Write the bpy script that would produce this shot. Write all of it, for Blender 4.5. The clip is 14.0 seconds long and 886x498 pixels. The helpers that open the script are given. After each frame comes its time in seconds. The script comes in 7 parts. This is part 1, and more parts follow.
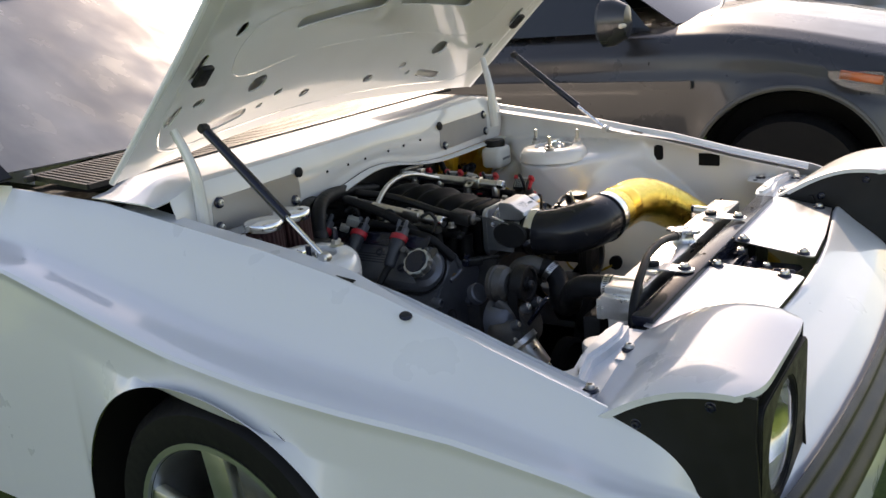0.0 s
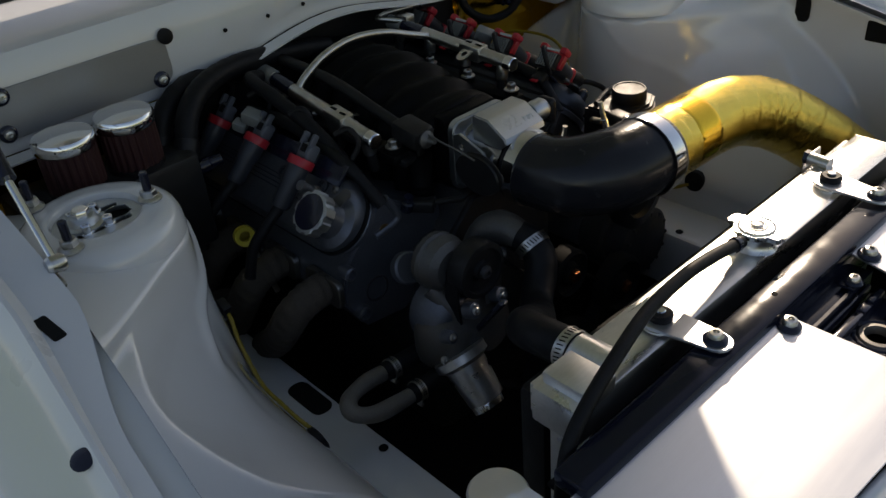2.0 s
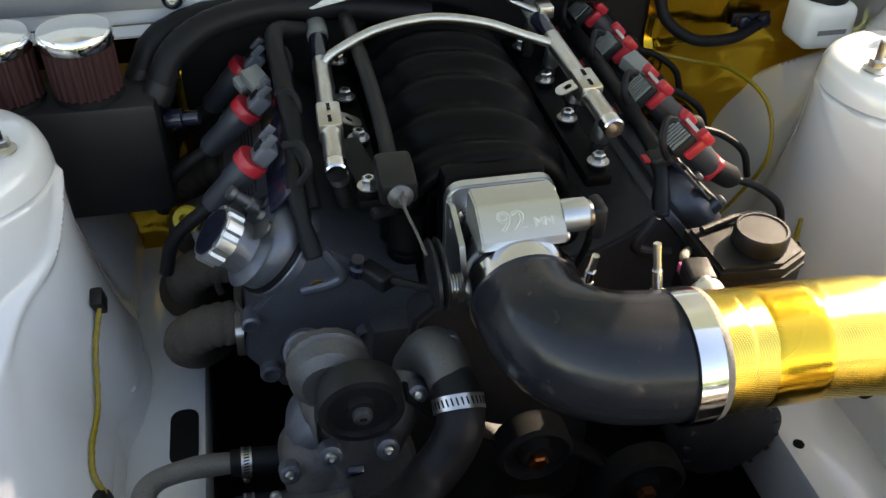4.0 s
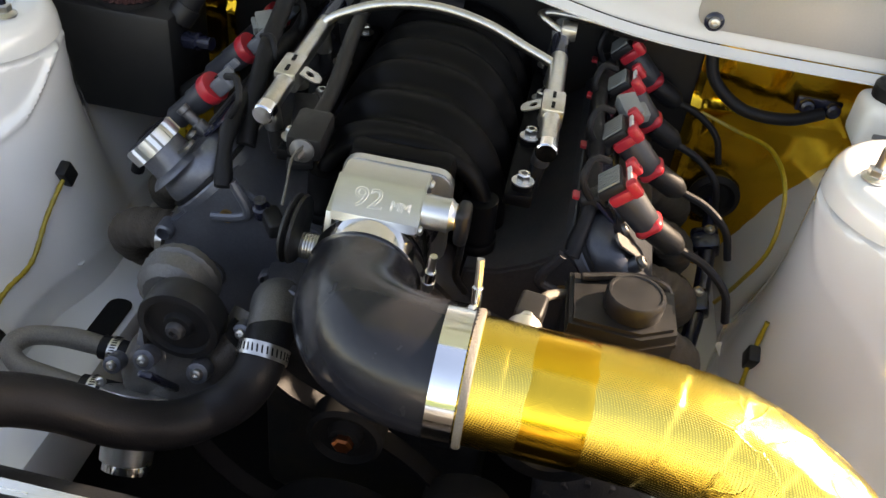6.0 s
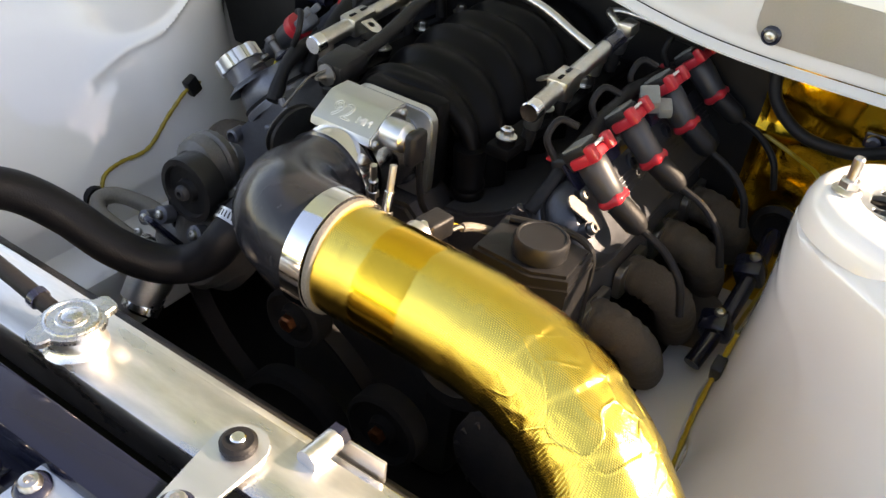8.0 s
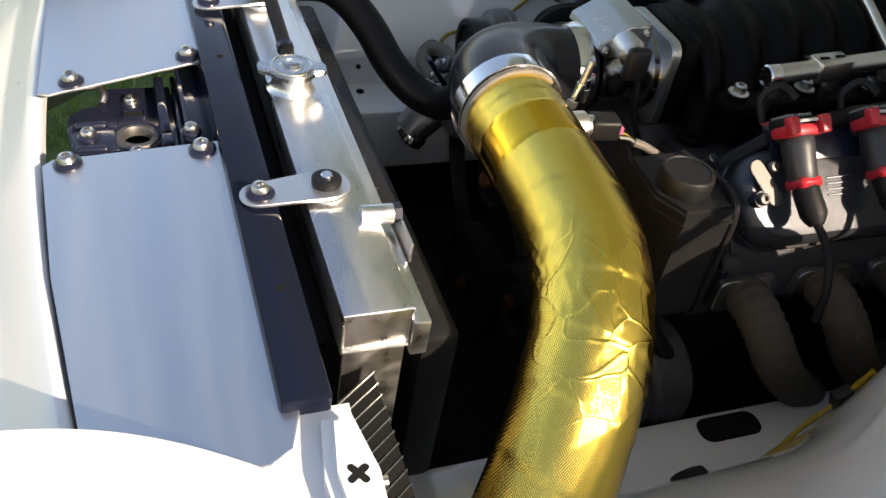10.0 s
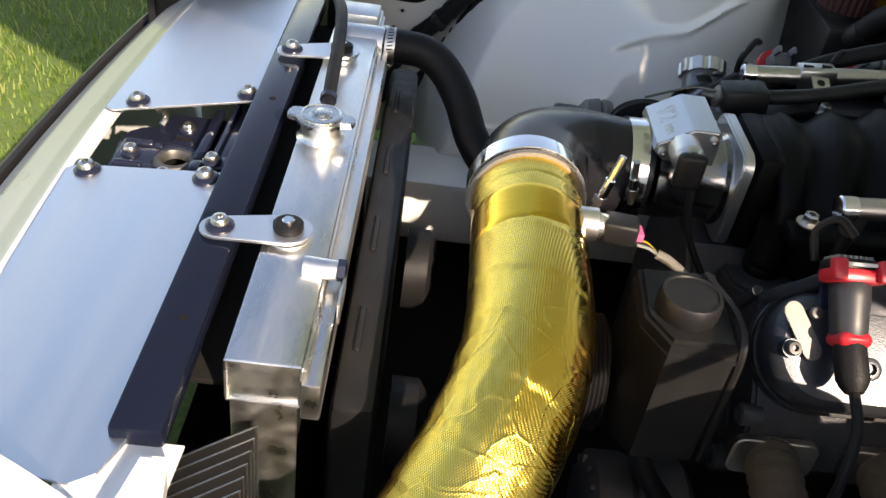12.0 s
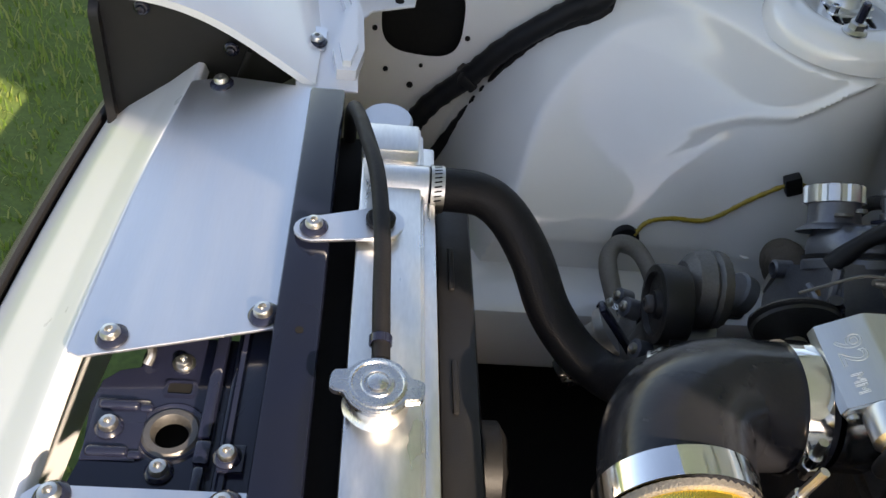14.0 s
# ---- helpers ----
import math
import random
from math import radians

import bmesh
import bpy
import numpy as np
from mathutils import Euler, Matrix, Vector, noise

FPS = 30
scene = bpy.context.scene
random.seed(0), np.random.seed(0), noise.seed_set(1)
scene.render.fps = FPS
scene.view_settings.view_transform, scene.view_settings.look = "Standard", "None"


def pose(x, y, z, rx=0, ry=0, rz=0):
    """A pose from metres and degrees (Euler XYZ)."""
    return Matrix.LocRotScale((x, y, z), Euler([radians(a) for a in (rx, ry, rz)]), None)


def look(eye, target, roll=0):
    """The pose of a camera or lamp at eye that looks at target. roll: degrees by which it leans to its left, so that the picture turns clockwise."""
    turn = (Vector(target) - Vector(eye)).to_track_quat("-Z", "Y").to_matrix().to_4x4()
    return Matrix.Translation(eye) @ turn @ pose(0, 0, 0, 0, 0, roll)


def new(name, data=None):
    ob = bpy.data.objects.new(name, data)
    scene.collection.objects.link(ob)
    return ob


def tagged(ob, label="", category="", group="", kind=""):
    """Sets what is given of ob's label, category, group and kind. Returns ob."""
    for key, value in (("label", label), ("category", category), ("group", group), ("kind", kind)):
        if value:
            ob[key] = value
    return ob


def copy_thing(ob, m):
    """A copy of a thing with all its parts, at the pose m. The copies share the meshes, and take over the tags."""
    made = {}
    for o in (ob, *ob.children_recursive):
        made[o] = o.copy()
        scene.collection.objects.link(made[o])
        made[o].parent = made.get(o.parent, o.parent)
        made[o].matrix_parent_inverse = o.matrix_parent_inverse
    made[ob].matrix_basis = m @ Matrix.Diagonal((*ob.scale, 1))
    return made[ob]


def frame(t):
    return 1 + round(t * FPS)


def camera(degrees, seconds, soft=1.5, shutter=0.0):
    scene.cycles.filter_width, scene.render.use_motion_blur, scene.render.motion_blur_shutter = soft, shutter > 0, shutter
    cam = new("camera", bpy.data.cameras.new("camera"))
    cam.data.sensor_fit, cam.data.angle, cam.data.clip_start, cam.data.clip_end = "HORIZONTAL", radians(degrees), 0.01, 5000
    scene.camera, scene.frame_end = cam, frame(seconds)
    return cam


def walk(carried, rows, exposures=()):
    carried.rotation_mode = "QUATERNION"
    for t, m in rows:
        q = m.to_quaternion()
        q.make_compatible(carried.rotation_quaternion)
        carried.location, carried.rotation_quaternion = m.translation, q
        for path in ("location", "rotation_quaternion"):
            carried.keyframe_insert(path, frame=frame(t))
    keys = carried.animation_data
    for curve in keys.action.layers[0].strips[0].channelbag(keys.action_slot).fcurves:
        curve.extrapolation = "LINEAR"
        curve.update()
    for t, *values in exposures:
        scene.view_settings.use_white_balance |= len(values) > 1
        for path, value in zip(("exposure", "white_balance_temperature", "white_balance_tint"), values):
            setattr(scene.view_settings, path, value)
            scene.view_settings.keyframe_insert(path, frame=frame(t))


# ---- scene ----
cam = camera(54.3, 14.0)
PATH = [
    (0, (1.093, -1.751, 1.271), (0.007, -0.174, 0.694), -5.5),
    (0.5, (1.098, -1.501, 1.256), (-0.004, 0.022, 0.575), -6.1),
    (1, (1.123, -1.23, 1.266), (-0.04, 0.179, 0.454), -4.4),
    (1.5, (1.026, -1.014, 1.282), (-0.231, 0.183, 0.289), -5.7),
    (2, (0.916, -0.837, 1.309), (-0.345, 0.253, 0.203), -5.2),
    (2.5, (0.906, -0.652, 1.304), (-0.515, 0.189, 0.176), -5.3),
    (3, (0.927, -0.478, 1.292), (-0.613, 0.057, 0.133), -3.9),
    (3.5, (0.837, -0.333, 1.277), (-0.717, 0.061, 0.081), -0.9),
    (4, (0.762, -0.224, 1.258), (-0.757, 0.133, 0.007), 1.4),
    (4.2, (0.744, -0.18, 1.243), (-0.773, 0.143, -0.02), 1.9),
    (6.3, (0.815, 0.176, 1.237), (-0.748, -0.038, 0.008), 7.2),
    (6.5, (0.825, 0.199, 1.235), (-0.73, -0.023, -0.003), 6.5),
    (7, (0.783, 0.3, 1.225), (-0.742, 0.053, -0.045), 6.9),
    (7.5, (0.747, 0.429, 1.211), (-0.774, -0.037, -0.001), 8.2),
    (8, (0.807, 0.529, 1.205), (-0.597, -0.29, 0.04), 6.6),
    (8.5, (0.868, 0.67, 1.196), (-0.395, -0.284, -0.026), 9.4),
    (8.7, (0.883, 0.705, 1.204), (-0.303, -0.311, -0.045), 9.5),
    (10.8, (0.492, 0.862, 1.202), (0.057, -0.612, -0.077), 13.3),
    (11, (0.456, 0.864, 1.192), (0.058, -0.624, -0.084), 13.6),
    (11.5, (0.412, 0.88, 1.189), (0.237, -0.685, -0.044), 10.1),
    (12, (0.406, 0.843, 1.192), (0.312, -0.747, -0.019), 8.8),
    (12.5, (0.431, 0.736, 1.22), (0.374, -0.834, -0.018), 8.6),
    (13, (0.458, 0.603, 1.24), (0.398, -0.957, -0.011), 7.4),
    (13.5, (0.49, 0.5, 1.252), (0.331, -1.024, -0.033), 8.5),
    (14, (0.527, 0.424, 1.262), (0.343, -1.014, -0.116), 8.8),
]
EXPOSURES = [(0, 0.9, 8100, 20), (1.0, 0.85, 7900, 16), (2.0, -0.2, 7900, 15), (2.6, 0.0, 7900, 15), (3.2, 0.9, 8200, 15), (4.2, 1.95, 8500, 16), (6.5, 2.1, 9200, 21), (8.0, 2.0, 9200, 21), (8.7, 1.5, 8600, 18), (11.0, 0.95, 8000, 16), (12.0, 1.15, 8000, 17), (14.0, 1.3, 8100, 17)]
walk(cam, [(t, look(eye, target, roll)) for t, eye, target, roll in PATH], EXPOSURES)

# ---- world and sun ----
SUN_TO = Vector((-0.44, 0.76, 0.54)).normalized()
world = bpy.data.worlds.new("sky")
scene.world = world
world.use_nodes = True
wn = world.node_tree.nodes
sky = wn.new("ShaderNodeTexSky")
sky.sky_type = "NISHITA"
sky.sun_disc = False
sky.sun_elevation = math.asin(SUN_TO.z)
sky.sun_rotation = math.atan2(SUN_TO.x, SUN_TO.y)
world.node_tree.links.new(sky.outputs[0], wn["Background"].inputs[0])
wn["Background"].inputs[1].default_value = 0.15
sun_data = bpy.data.lights.new("sun", "SUN")
sun_data.energy, sun_data.angle, sun_data.color = 4.5, radians(0.55), (1.0, 0.93, 0.82)
sun = new("sun", sun_data)
sun.matrix_world = look((0, 0, 0), tuple(-SUN_TO))


# ---- materials ----
def material(name, color, rough=0.5, metal=0.0, grain=0.0, scale=60.0, stain=0.0, stain_scale=4.0, bump=0.0, bump_scale=300.0,
             coat=0.0, rough_var=0.0, stretch=(1, 1, 1), second=None, piece=0.0, spec=0.5):
    """A surface with fine grain, large stains, relief and uneven gloss, at real size."""
    m = bpy.data.materials.new(name)
    m.use_nodes = True
    nt, ns = m.node_tree, m.node_tree.nodes
    b = ns["Principled BSDF"]
    b.inputs["Roughness"].default_value, b.inputs["Metallic"].default_value = rough, metal
    b.inputs["Coat Weight"].default_value, b.inputs["Coat Roughness"].default_value = coat, 0.04
    b.inputs["Specular IOR Level"].default_value = spec
    co = ns.new("ShaderNodeTexCoord")
    mp = ns.new("ShaderNodeMapping")
    mp.inputs["Scale"].default_value = stretch
    nt.links.new(co.outputs["Object"], mp.inputs[0])

    def noise_tex(s, detail=4):
        n = ns.new("ShaderNodeTexNoise")
        n.inputs["Scale"].default_value, n.inputs["Detail"].default_value = s, detail
        nt.links.new(mp.outputs[0], n.inputs["Vector"])
        return n.outputs["Fac"]

    def mix(fac, a, c):
        x = ns.new("ShaderNodeMix")
        x.data_type = "RGBA"
        for sock, v in ((x.inputs[0], fac), (x.inputs[6], a), (x.inputs[7], c)):
            if isinstance(v, bpy.types.NodeSocket):
                nt.links.new(v, sock)
            else:
                sock.default_value = v
        return x.outputs[2]

    def ranged(v, lo, hi, a=0.3, c=0.7):
        r = ns.new("ShaderNodeMapRange")
        r.inputs[1].default_value, r.inputs[2].default_value = a, c
        r.inputs[3].default_value, r.inputs[4].default_value = lo, hi
        nt.links.new(v, r.inputs[0])
        return r.outputs[0]

    base = (*color, 1)
    dark = tuple(c * 0.55 for c in color) + (1,)
    other = (*(second or tuple(min(1, c * 0.6 + 0.02) for c in color)), 1)
    out = base
    if grain:
        out = mix(ranged(noise_tex(scale), 0, grain), out, dark)
    if stain:
        out = mix(ranged(noise_tex(stain_scale, 6), 0, stain, 0.45, 0.75), out, other)
    if piece:
        info = ns.new("ShaderNodeObjectInfo")
        out = mix(ranged(info.outputs["Random"], 0, piece, 0, 1), out, dark)
    if isinstance(out, bpy.types.NodeSocket):
        nt.links.new(out, b.inputs["Base Color"])
    else:
        b.inputs["Base Color"].default_value = out
    if rough_var:
        nt.links.new(ranged(noise_tex(stain_scale * 3, 5), max(0.02, rough - rough_var), rough + rough_var), b.inputs["Roughness"])
    if bump:
        bp = ns.new("ShaderNodeBump")
        bp.inputs["Strength"].default_value, bp.inputs["Distance"].default_value = bump, 0.002
        nt.links.new(noise_tex(bump_scale, 3), bp.inputs["Height"])
        nt.links.new(bp.outputs[0], b.inputs["Normal"])
    return m


WHITE = material("white_paint", (0.71, 0.725, 0.74), 0.32, coat=0.9, stain=0.10, stain_scale=2.5, second=(0.66, 0.67, 0.68), rough_var=0.06, grain=0.03, scale=900)
BAY = material("bay_paint", (0.72, 0.725, 0.72), 0.12, coat=1.0, stain=0.22, stain_scale=6, second=(0.58, 0.57, 0.54), rough_var=0.05, bump=0.05, bump_scale=14)
SATIN = material("satin_aluminium", (0.74, 0.75, 0.77), 0.40, 1.0, grain=0.05, scale=500, stain=0.18, stain_scale=9, rough_var=0.08, stretch=(1, 0.08, 1))
ALLOY = material("raw_aluminium", (0.80, 0.79, 0.77), 0.34, 1.0, grain=0.2, scale=300, stain=0.3, stain_scale=14, rough_var=0.12, stretch=(1, 0.25, 1))
CAST = material("cast_aluminium", (0.19, 0.19, 0.20), 0.45, 0.75, grain=0.4, scale=350, stain=0.5, stain_scale=22, bump=0.35, bump_scale=700, second=(0.14, 0.13, 0.12))
# darker copy of the grey casting below, with shade put into its colour
COVER = material("shaded_cast", (0.065, 0.070, 0.082), 0.36, 0.6, grain=0.3, scale=300, stain=0.4, stain_scale=18, bump=0.15, bump_scale=600, rough_var=0.08, second=(0.04, 0.039, 0.038))
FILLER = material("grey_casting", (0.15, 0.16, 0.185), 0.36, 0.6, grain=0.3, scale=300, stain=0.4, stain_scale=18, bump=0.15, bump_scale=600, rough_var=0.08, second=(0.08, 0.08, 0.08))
MACHINED = material("machined_aluminium", (0.60, 0.62, 0.63), 0.36, 1.0, grain=0.08, scale=600, stain=0.2, stain_scale=20, rough_var=0.06, stretch=(1, 0.1, 1))
POLISHED = material("polished_casting", (0.42, 0.42, 0.43), 0.16, 1.0, grain=0.2, scale=200, stain=0.4, stain_scale=25, rough_var=0.06, second=(0.16, 0.15, 0.14))
CASTPALE = material("pale_weathered_cast", (0.13, 0.127, 0.124), 0.5, 0.6, grain=0.4, scale=300, stain=0.6, stain_scale=22, bump=0.35, bump_scale=500, second=(0.13, 0.10, 0.07))
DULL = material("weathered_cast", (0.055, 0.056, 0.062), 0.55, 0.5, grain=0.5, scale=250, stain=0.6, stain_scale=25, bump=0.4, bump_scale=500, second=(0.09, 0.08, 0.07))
CHROME = material("polished_steel", (0.86, 0.86, 0.86), 0.1, 1.0, stain=0.15, stain_scale=40, rough_var=0.05)
STEEL = material("zinc_steel", (0.62, 0.61, 0.58), 0.3, 1.0, grain=0.3, scale=400, stain=0.3, stain_scale=60, second=(0.35, 0.31, 0.26))
GREYSTEEL = material("dull_grey_steel", (0.15, 0.146, 0.14), 0.5, 0.8, grain=0.3, scale=400, stain=0.4, stain_scale=60, second=(0.14, 0.12, 0.10))
BLACKP = material("black_paint", (0.010, 0.012, 0.026), 0.2, coat=0.35, stain=0.4, stain_scale=10, rough_var=0.07, second=(0.018, 0.018, 0.024), spec=0.35)
BARPAINT = material("blue_black_paint", (0.006, 0.008, 0.018), 0.16, coat=0.12, stain=0.4, stain_scale=10, rough_var=0.06, second=(0.010, 0.011, 0.016), spec=0.24)
PLASTIC = material("black_plastic", (0.011, 0.011, 0.012), 0.42, grain=0.5, scale=700, bump=0.2, bump_scale=900, stain=0.5, stain_scale=15, second=(0.018, 0.017, 0.016), rough_var=0.1, spec=0.3)
MANIFOLD = material("moulded_nylon", (0.0035, 0.0035, 0.004), 0.46, grain=0.4, scale=500, stain=0.4, stain_scale=12, second=(0.007, 0.0068, 0.0065), bump=0.08, bump_scale=700, rough_var=0.08, spec=0.08)
RUBBER = material("black_rubber", (0.009, 0.009, 0.0105), 0.5, grain=0.4, scale=300, bump=0.2, bump_scale=500, stain=0.5, stain_scale=18, second=(0.014, 0.0135, 0.013), rough_var=0.08, spec=0.2)
SILICONE = material("black_silicone", (0.013, 0.014, 0.018), 0.2, stain=0.5, stain_scale=14, rough_var=0.08, second=(0.03, 0.028, 0.026), bump=0.12, bump_scale=160, spec=0.32)
# near-black for dark parts; also stands for the shade inside holes and gaps
DARK = material("dark_parts_and_hole_shade", (0.011, 0.011, 0.011), 0.8, grain=0.4, scale=120, stain=0.4, stain_scale=8, second=(0.016, 0.015, 0.013), spec=0.12)
RED = material("red_plastic", (0.46, 0.018, 0.03), 0.35, grain=0.2, scale=500, stain=0.3, stain_scale=60)
GREYP = material("grey_connector", (0.20, 0.21, 0.20), 0.5, grain=0.3, scale=500)
YELLOW = material("yellow_loom", (0.40, 0.28, 0.02), 0.3, grain=0.9, scale=420, bump=0.4, bump_scale=300)
STAMPED = material("stamped_steel", (0.62, 0.62, 0.61), 0.27, 1.0, grain=0.15, scale=300, stain=0.3, stain_scale=50, rough_var=0.07, bump=0.06, bump_scale=120)
BRAID = material("braided_steel_sleeve", (0.26, 0.24, 0.21), 0.5, 0.6, grain=0.7, scale=700, bump=0.8, bump_scale=800, stain=0.4, stain_scale=30)
WRAP = material("heat_wrap", (0.085, 0.067, 0.050), 0.85, grain=0.6, scale=500, bump=0.8, bump_scale=500, stain=0.5, stain_scale=20)


# ---- building tools ----
def world_of(ob):
    m = ob.matrix_basis.copy()
    return world_of(ob.parent) @ ob.matrix_parent_inverse @ m if ob.parent else m


def thing(name, at, label, category, group="", kind=""):
    """A top-level thing: an Empty at its base."""
    e = new(name)
    e.empty_display_size = 0.05
    e.location = at
    return tagged(e, label, category, group, kind)


def part(name, bm, mat, parent, label="", sharp=35, mats=()):
    """Links a bmesh as one mesh object under a thing or a part."""
    bmesh.ops.recalc_face_normals(bm, faces=bm.faces)
    me = bpy.data.meshes.new(name)
    bm.to_mesh(me)
    bm.free()
    me.materials.append(mat)
    for m in mats:
        me.materials.append(m)
    me.shade_smooth()
    me.set_sharp_from_angle(angle=radians(sharp))
    ob = new(name, me)
    if parent is not None:
        ob.parent = parent
        ob.matrix_parent_inverse = world_of(parent).inverted()
    return tagged(ob, label)


def smooth(a, b, x):
    t = min(1, max(0, (x - a) / (b - a)))
    return t * t * (3 - 2 * t)


def lerp(a, b, t):
    return a + (b - a) * t


def curve_of(table, x):
    """Smooth interpolation in a short table of (x, value)."""
    if x <= table[0][0]:
        return table[0][1]
    for (a, u), (b, v) in zip(table, table[1:]):
        if x <= b:
            return lerp(u, v, (x - a) / (b - a))
    return table[-1][1]


def spline(pts, n=8):
    """Catmull-Rom through the points."""
    P = [Vector(p) for p in pts]
    P = [P[0] * 2 - P[1]] + P + [P[-1] * 2 - P[-2]]
    out = []
    for i in range(1, len(P) - 2):
        a, b, c, d = P[i - 1:i + 3]
        for k in range(n):
            t = k / n
            out.append(0.5 * (2 * b + (c - a) * t + (2 * a - 5 * b + 4 * c - d) * t * t + (3 * b - a - 3 * c + d) * t ** 3))
    return out + [P[-2]]


def add_tube(bm, path, radius, seg=16, cap=True, wobble=None):
    """A round tube along a list of points; radius: a number or a function of 0 to 1. wobble(t, angle) adds to it."""
    path = [Vector(p) for p in path]
    side = None
    rings = []
    for i, p in enumerate(path):
        d = (path[min(i + 1, len(path) - 1)] - path[max(i - 1, 0)]).normalized()
        if side is None:
            side = d.orthogonal().normalized()
        side = (side - d * side.dot(d)).normalized()
        up = d.cross(side)
        t = i / (len(path) - 1)
        r = radius(t) if callable(radius) else radius
        ring = []
        for k in range(seg):
            a = 2 * math.pi * k / seg
            rr = r + (wobble(t, a) if wobble else 0)
            ring.append(bm.verts.new(p + (side * math.cos(a) + up * math.sin(a)) * rr))
        rings.append(ring)
    for a, b in zip(rings, rings[1:]):
        for k in range(seg):
            bm.faces.new((a[k], a[(k + 1) % seg], b[(k + 1) % seg], b[k]))
    if cap:
        bm.faces.new(rings[0][::-1])
        bm.faces.new(rings[-1])
    return bm


def tube(path, radius, seg=16, cap=True, wobble=None):
    return add_tube(bmesh.new(), path, radius, seg, cap, wobble)


def axis_pose(at, direction):
    """A pose at a place whose z axis points along a direction."""
    return Matrix.Translation(at) @ Vector(direction).to_track_quat("Z", "Y").to_matrix().to_4x4()


def add_lathe(bm, profile, m=Matrix(), seg=24, oval=1.0, close=True, waves=0, depth=0.0):
    """A turned shape: profile of (radius, height) round z, set at the pose m. waves: flutes round the rim, of a depth."""
    rings = []
    for r, h in profile:
        ring = []
        for k in range(seg):
            a = 2 * math.pi * k / seg
            rr = r * (1 + (depth if waves and (k * waves * 2 // seg) % 2 else 0))
            ring.append(bm.verts.new(m @ Vector((rr * math.cos(a), rr * oval * math.sin(a), h))))
        rings.append(ring)
    for a, b in zip(rings, rings[1:]):
        for k in range(seg):
            bm.faces.new((a[k], a[(k + 1) % seg], b[(k + 1) % seg], b[k]))
    if close:
        if profile[0][0] > 1e-4:
            bm.faces.new(rings[0][::-1])
        if profile[-1][0] > 1e-4:
            bm.faces.new(rings[-1])
    return bm


def lathe(profile, m=Matrix(), seg=24, oval=1.0, close=True, waves=0, depth=0.0):
    return add_lathe(bmesh.new(), profile, m, seg, oval, close, waves, depth)


def add_box(bm, size, m=Matrix(), bevel=0.0, steps=2):
    r = bmesh.ops.create_cube(bm, size=1.0, matrix=m @ Matrix.Diagonal((*size, 1)))
    if bevel:
        es = list({e for v in r["verts"] for e in v.link_edges})
        bmesh.ops.bevel(bm, geom=es, offset=bevel, segments=steps, affect="EDGES", profile=0.5)
    return bm


def box(size, m=Matrix(), bevel=0.0, steps=2):
    return add_box(bmesh.new(), size, m, bevel, steps)


def add_plate(bm, outline, thick, m=Matrix(), bevel=0.0, holes=()):
    """A flat plate: an outline in x and y, its top at z = 0, a thickness below. holes: (x, y, radius) or outlines, cut through."""
    loops = [[Vector((x, y, 0)) for x, y in outline]]
    for h in holes:
        if len(h) == 3 and not hasattr(h[0], "__len__"):
            loops.append([Vector((h[0] + h[2] * math.cos(a), h[1] + h[2] * math.sin(a), 0)) for a in [2 * math.pi * k / 14 for k in range(14)]])
        else:
            loops.append([Vector((x, y, 0)) for x, y in h])
    tmp = bmesh.new()
    edges = []
    for lp in loops:
        vs = [tmp.verts.new(p) for p in lp]
        edges += [tmp.edges.new((vs[i], vs[(i + 1) % len(vs)])) for i in range(len(vs))]
    bmesh.ops.triangle_fill(tmp, edges=edges, use_beauty=True, use_dissolve=False)
    bmesh.ops.recalc_face_normals(tmp, faces=tmp.faces)
    for f in tmp.faces:
        if f.normal.z < 0:
            f.normal_flip()
    ret = bmesh.ops.extrude_face_region(tmp, geom=tmp.faces[:])
    bmesh.ops.translate(tmp, verts=[v for v in ret["geom"] if isinstance(v, bmesh.types.BMVert)], vec=(0, 0, -thick))
    if bevel:
        es = [e for e in tmp.edges if all(abs(v.co.z) < 1e-6 for v in e.verts) and any(abs(f.normal.z) < 0.5 for f in e.link_faces)]
        bmesh.ops.bevel(tmp, geom=es, offset=bevel, segments=2, affect="EDGES")
    me = bpy.data.meshes.new("tmp")
    tmp.transform(m)
    tmp.to_mesh(me)
    tmp.free()
    bm.from_mesh(me)
    bpy.data.meshes.remove(me)
    return bm


def plate(outline, thick, m=Matrix(), bevel=0.0, holes=()):
    return add_plate(bmesh.new(), outline, thick, m, bevel, holes)


def rounded(w, d, r, n=4, cx=0.0, cy=0.0):
    """The outline of a rectangle with round corners."""
    out = []
    for sx, sy, a0 in ((1, 1, 0), (-1, 1, 90), (-1, -1, 180), (1, -1, 270)):
        for k in range(n + 1):
            a = radians(a0 + 90 * k / n)
            out.append((cx + sx * (w / 2 - r) + r * math.cos(a), cy + sy * (d / 2 - r) + r * math.sin(a)))
    return out


def slot(x0, y0, x1, y1, hw):
    d = Vector((x1 - x0, y1 - y0)).normalized() * hw
    n = Vector((-d.y, d.x))
    out = []
    for c, a0 in ((Vector((x1, y1)), -90), (Vector((x0, y0)), 90)):
        for k in range(7):
            a = radians(a0 + 30 * k)
            p = c + d * math.cos(a) + n * math.sin(a)
            out.append((p.x, p.y))
    return out


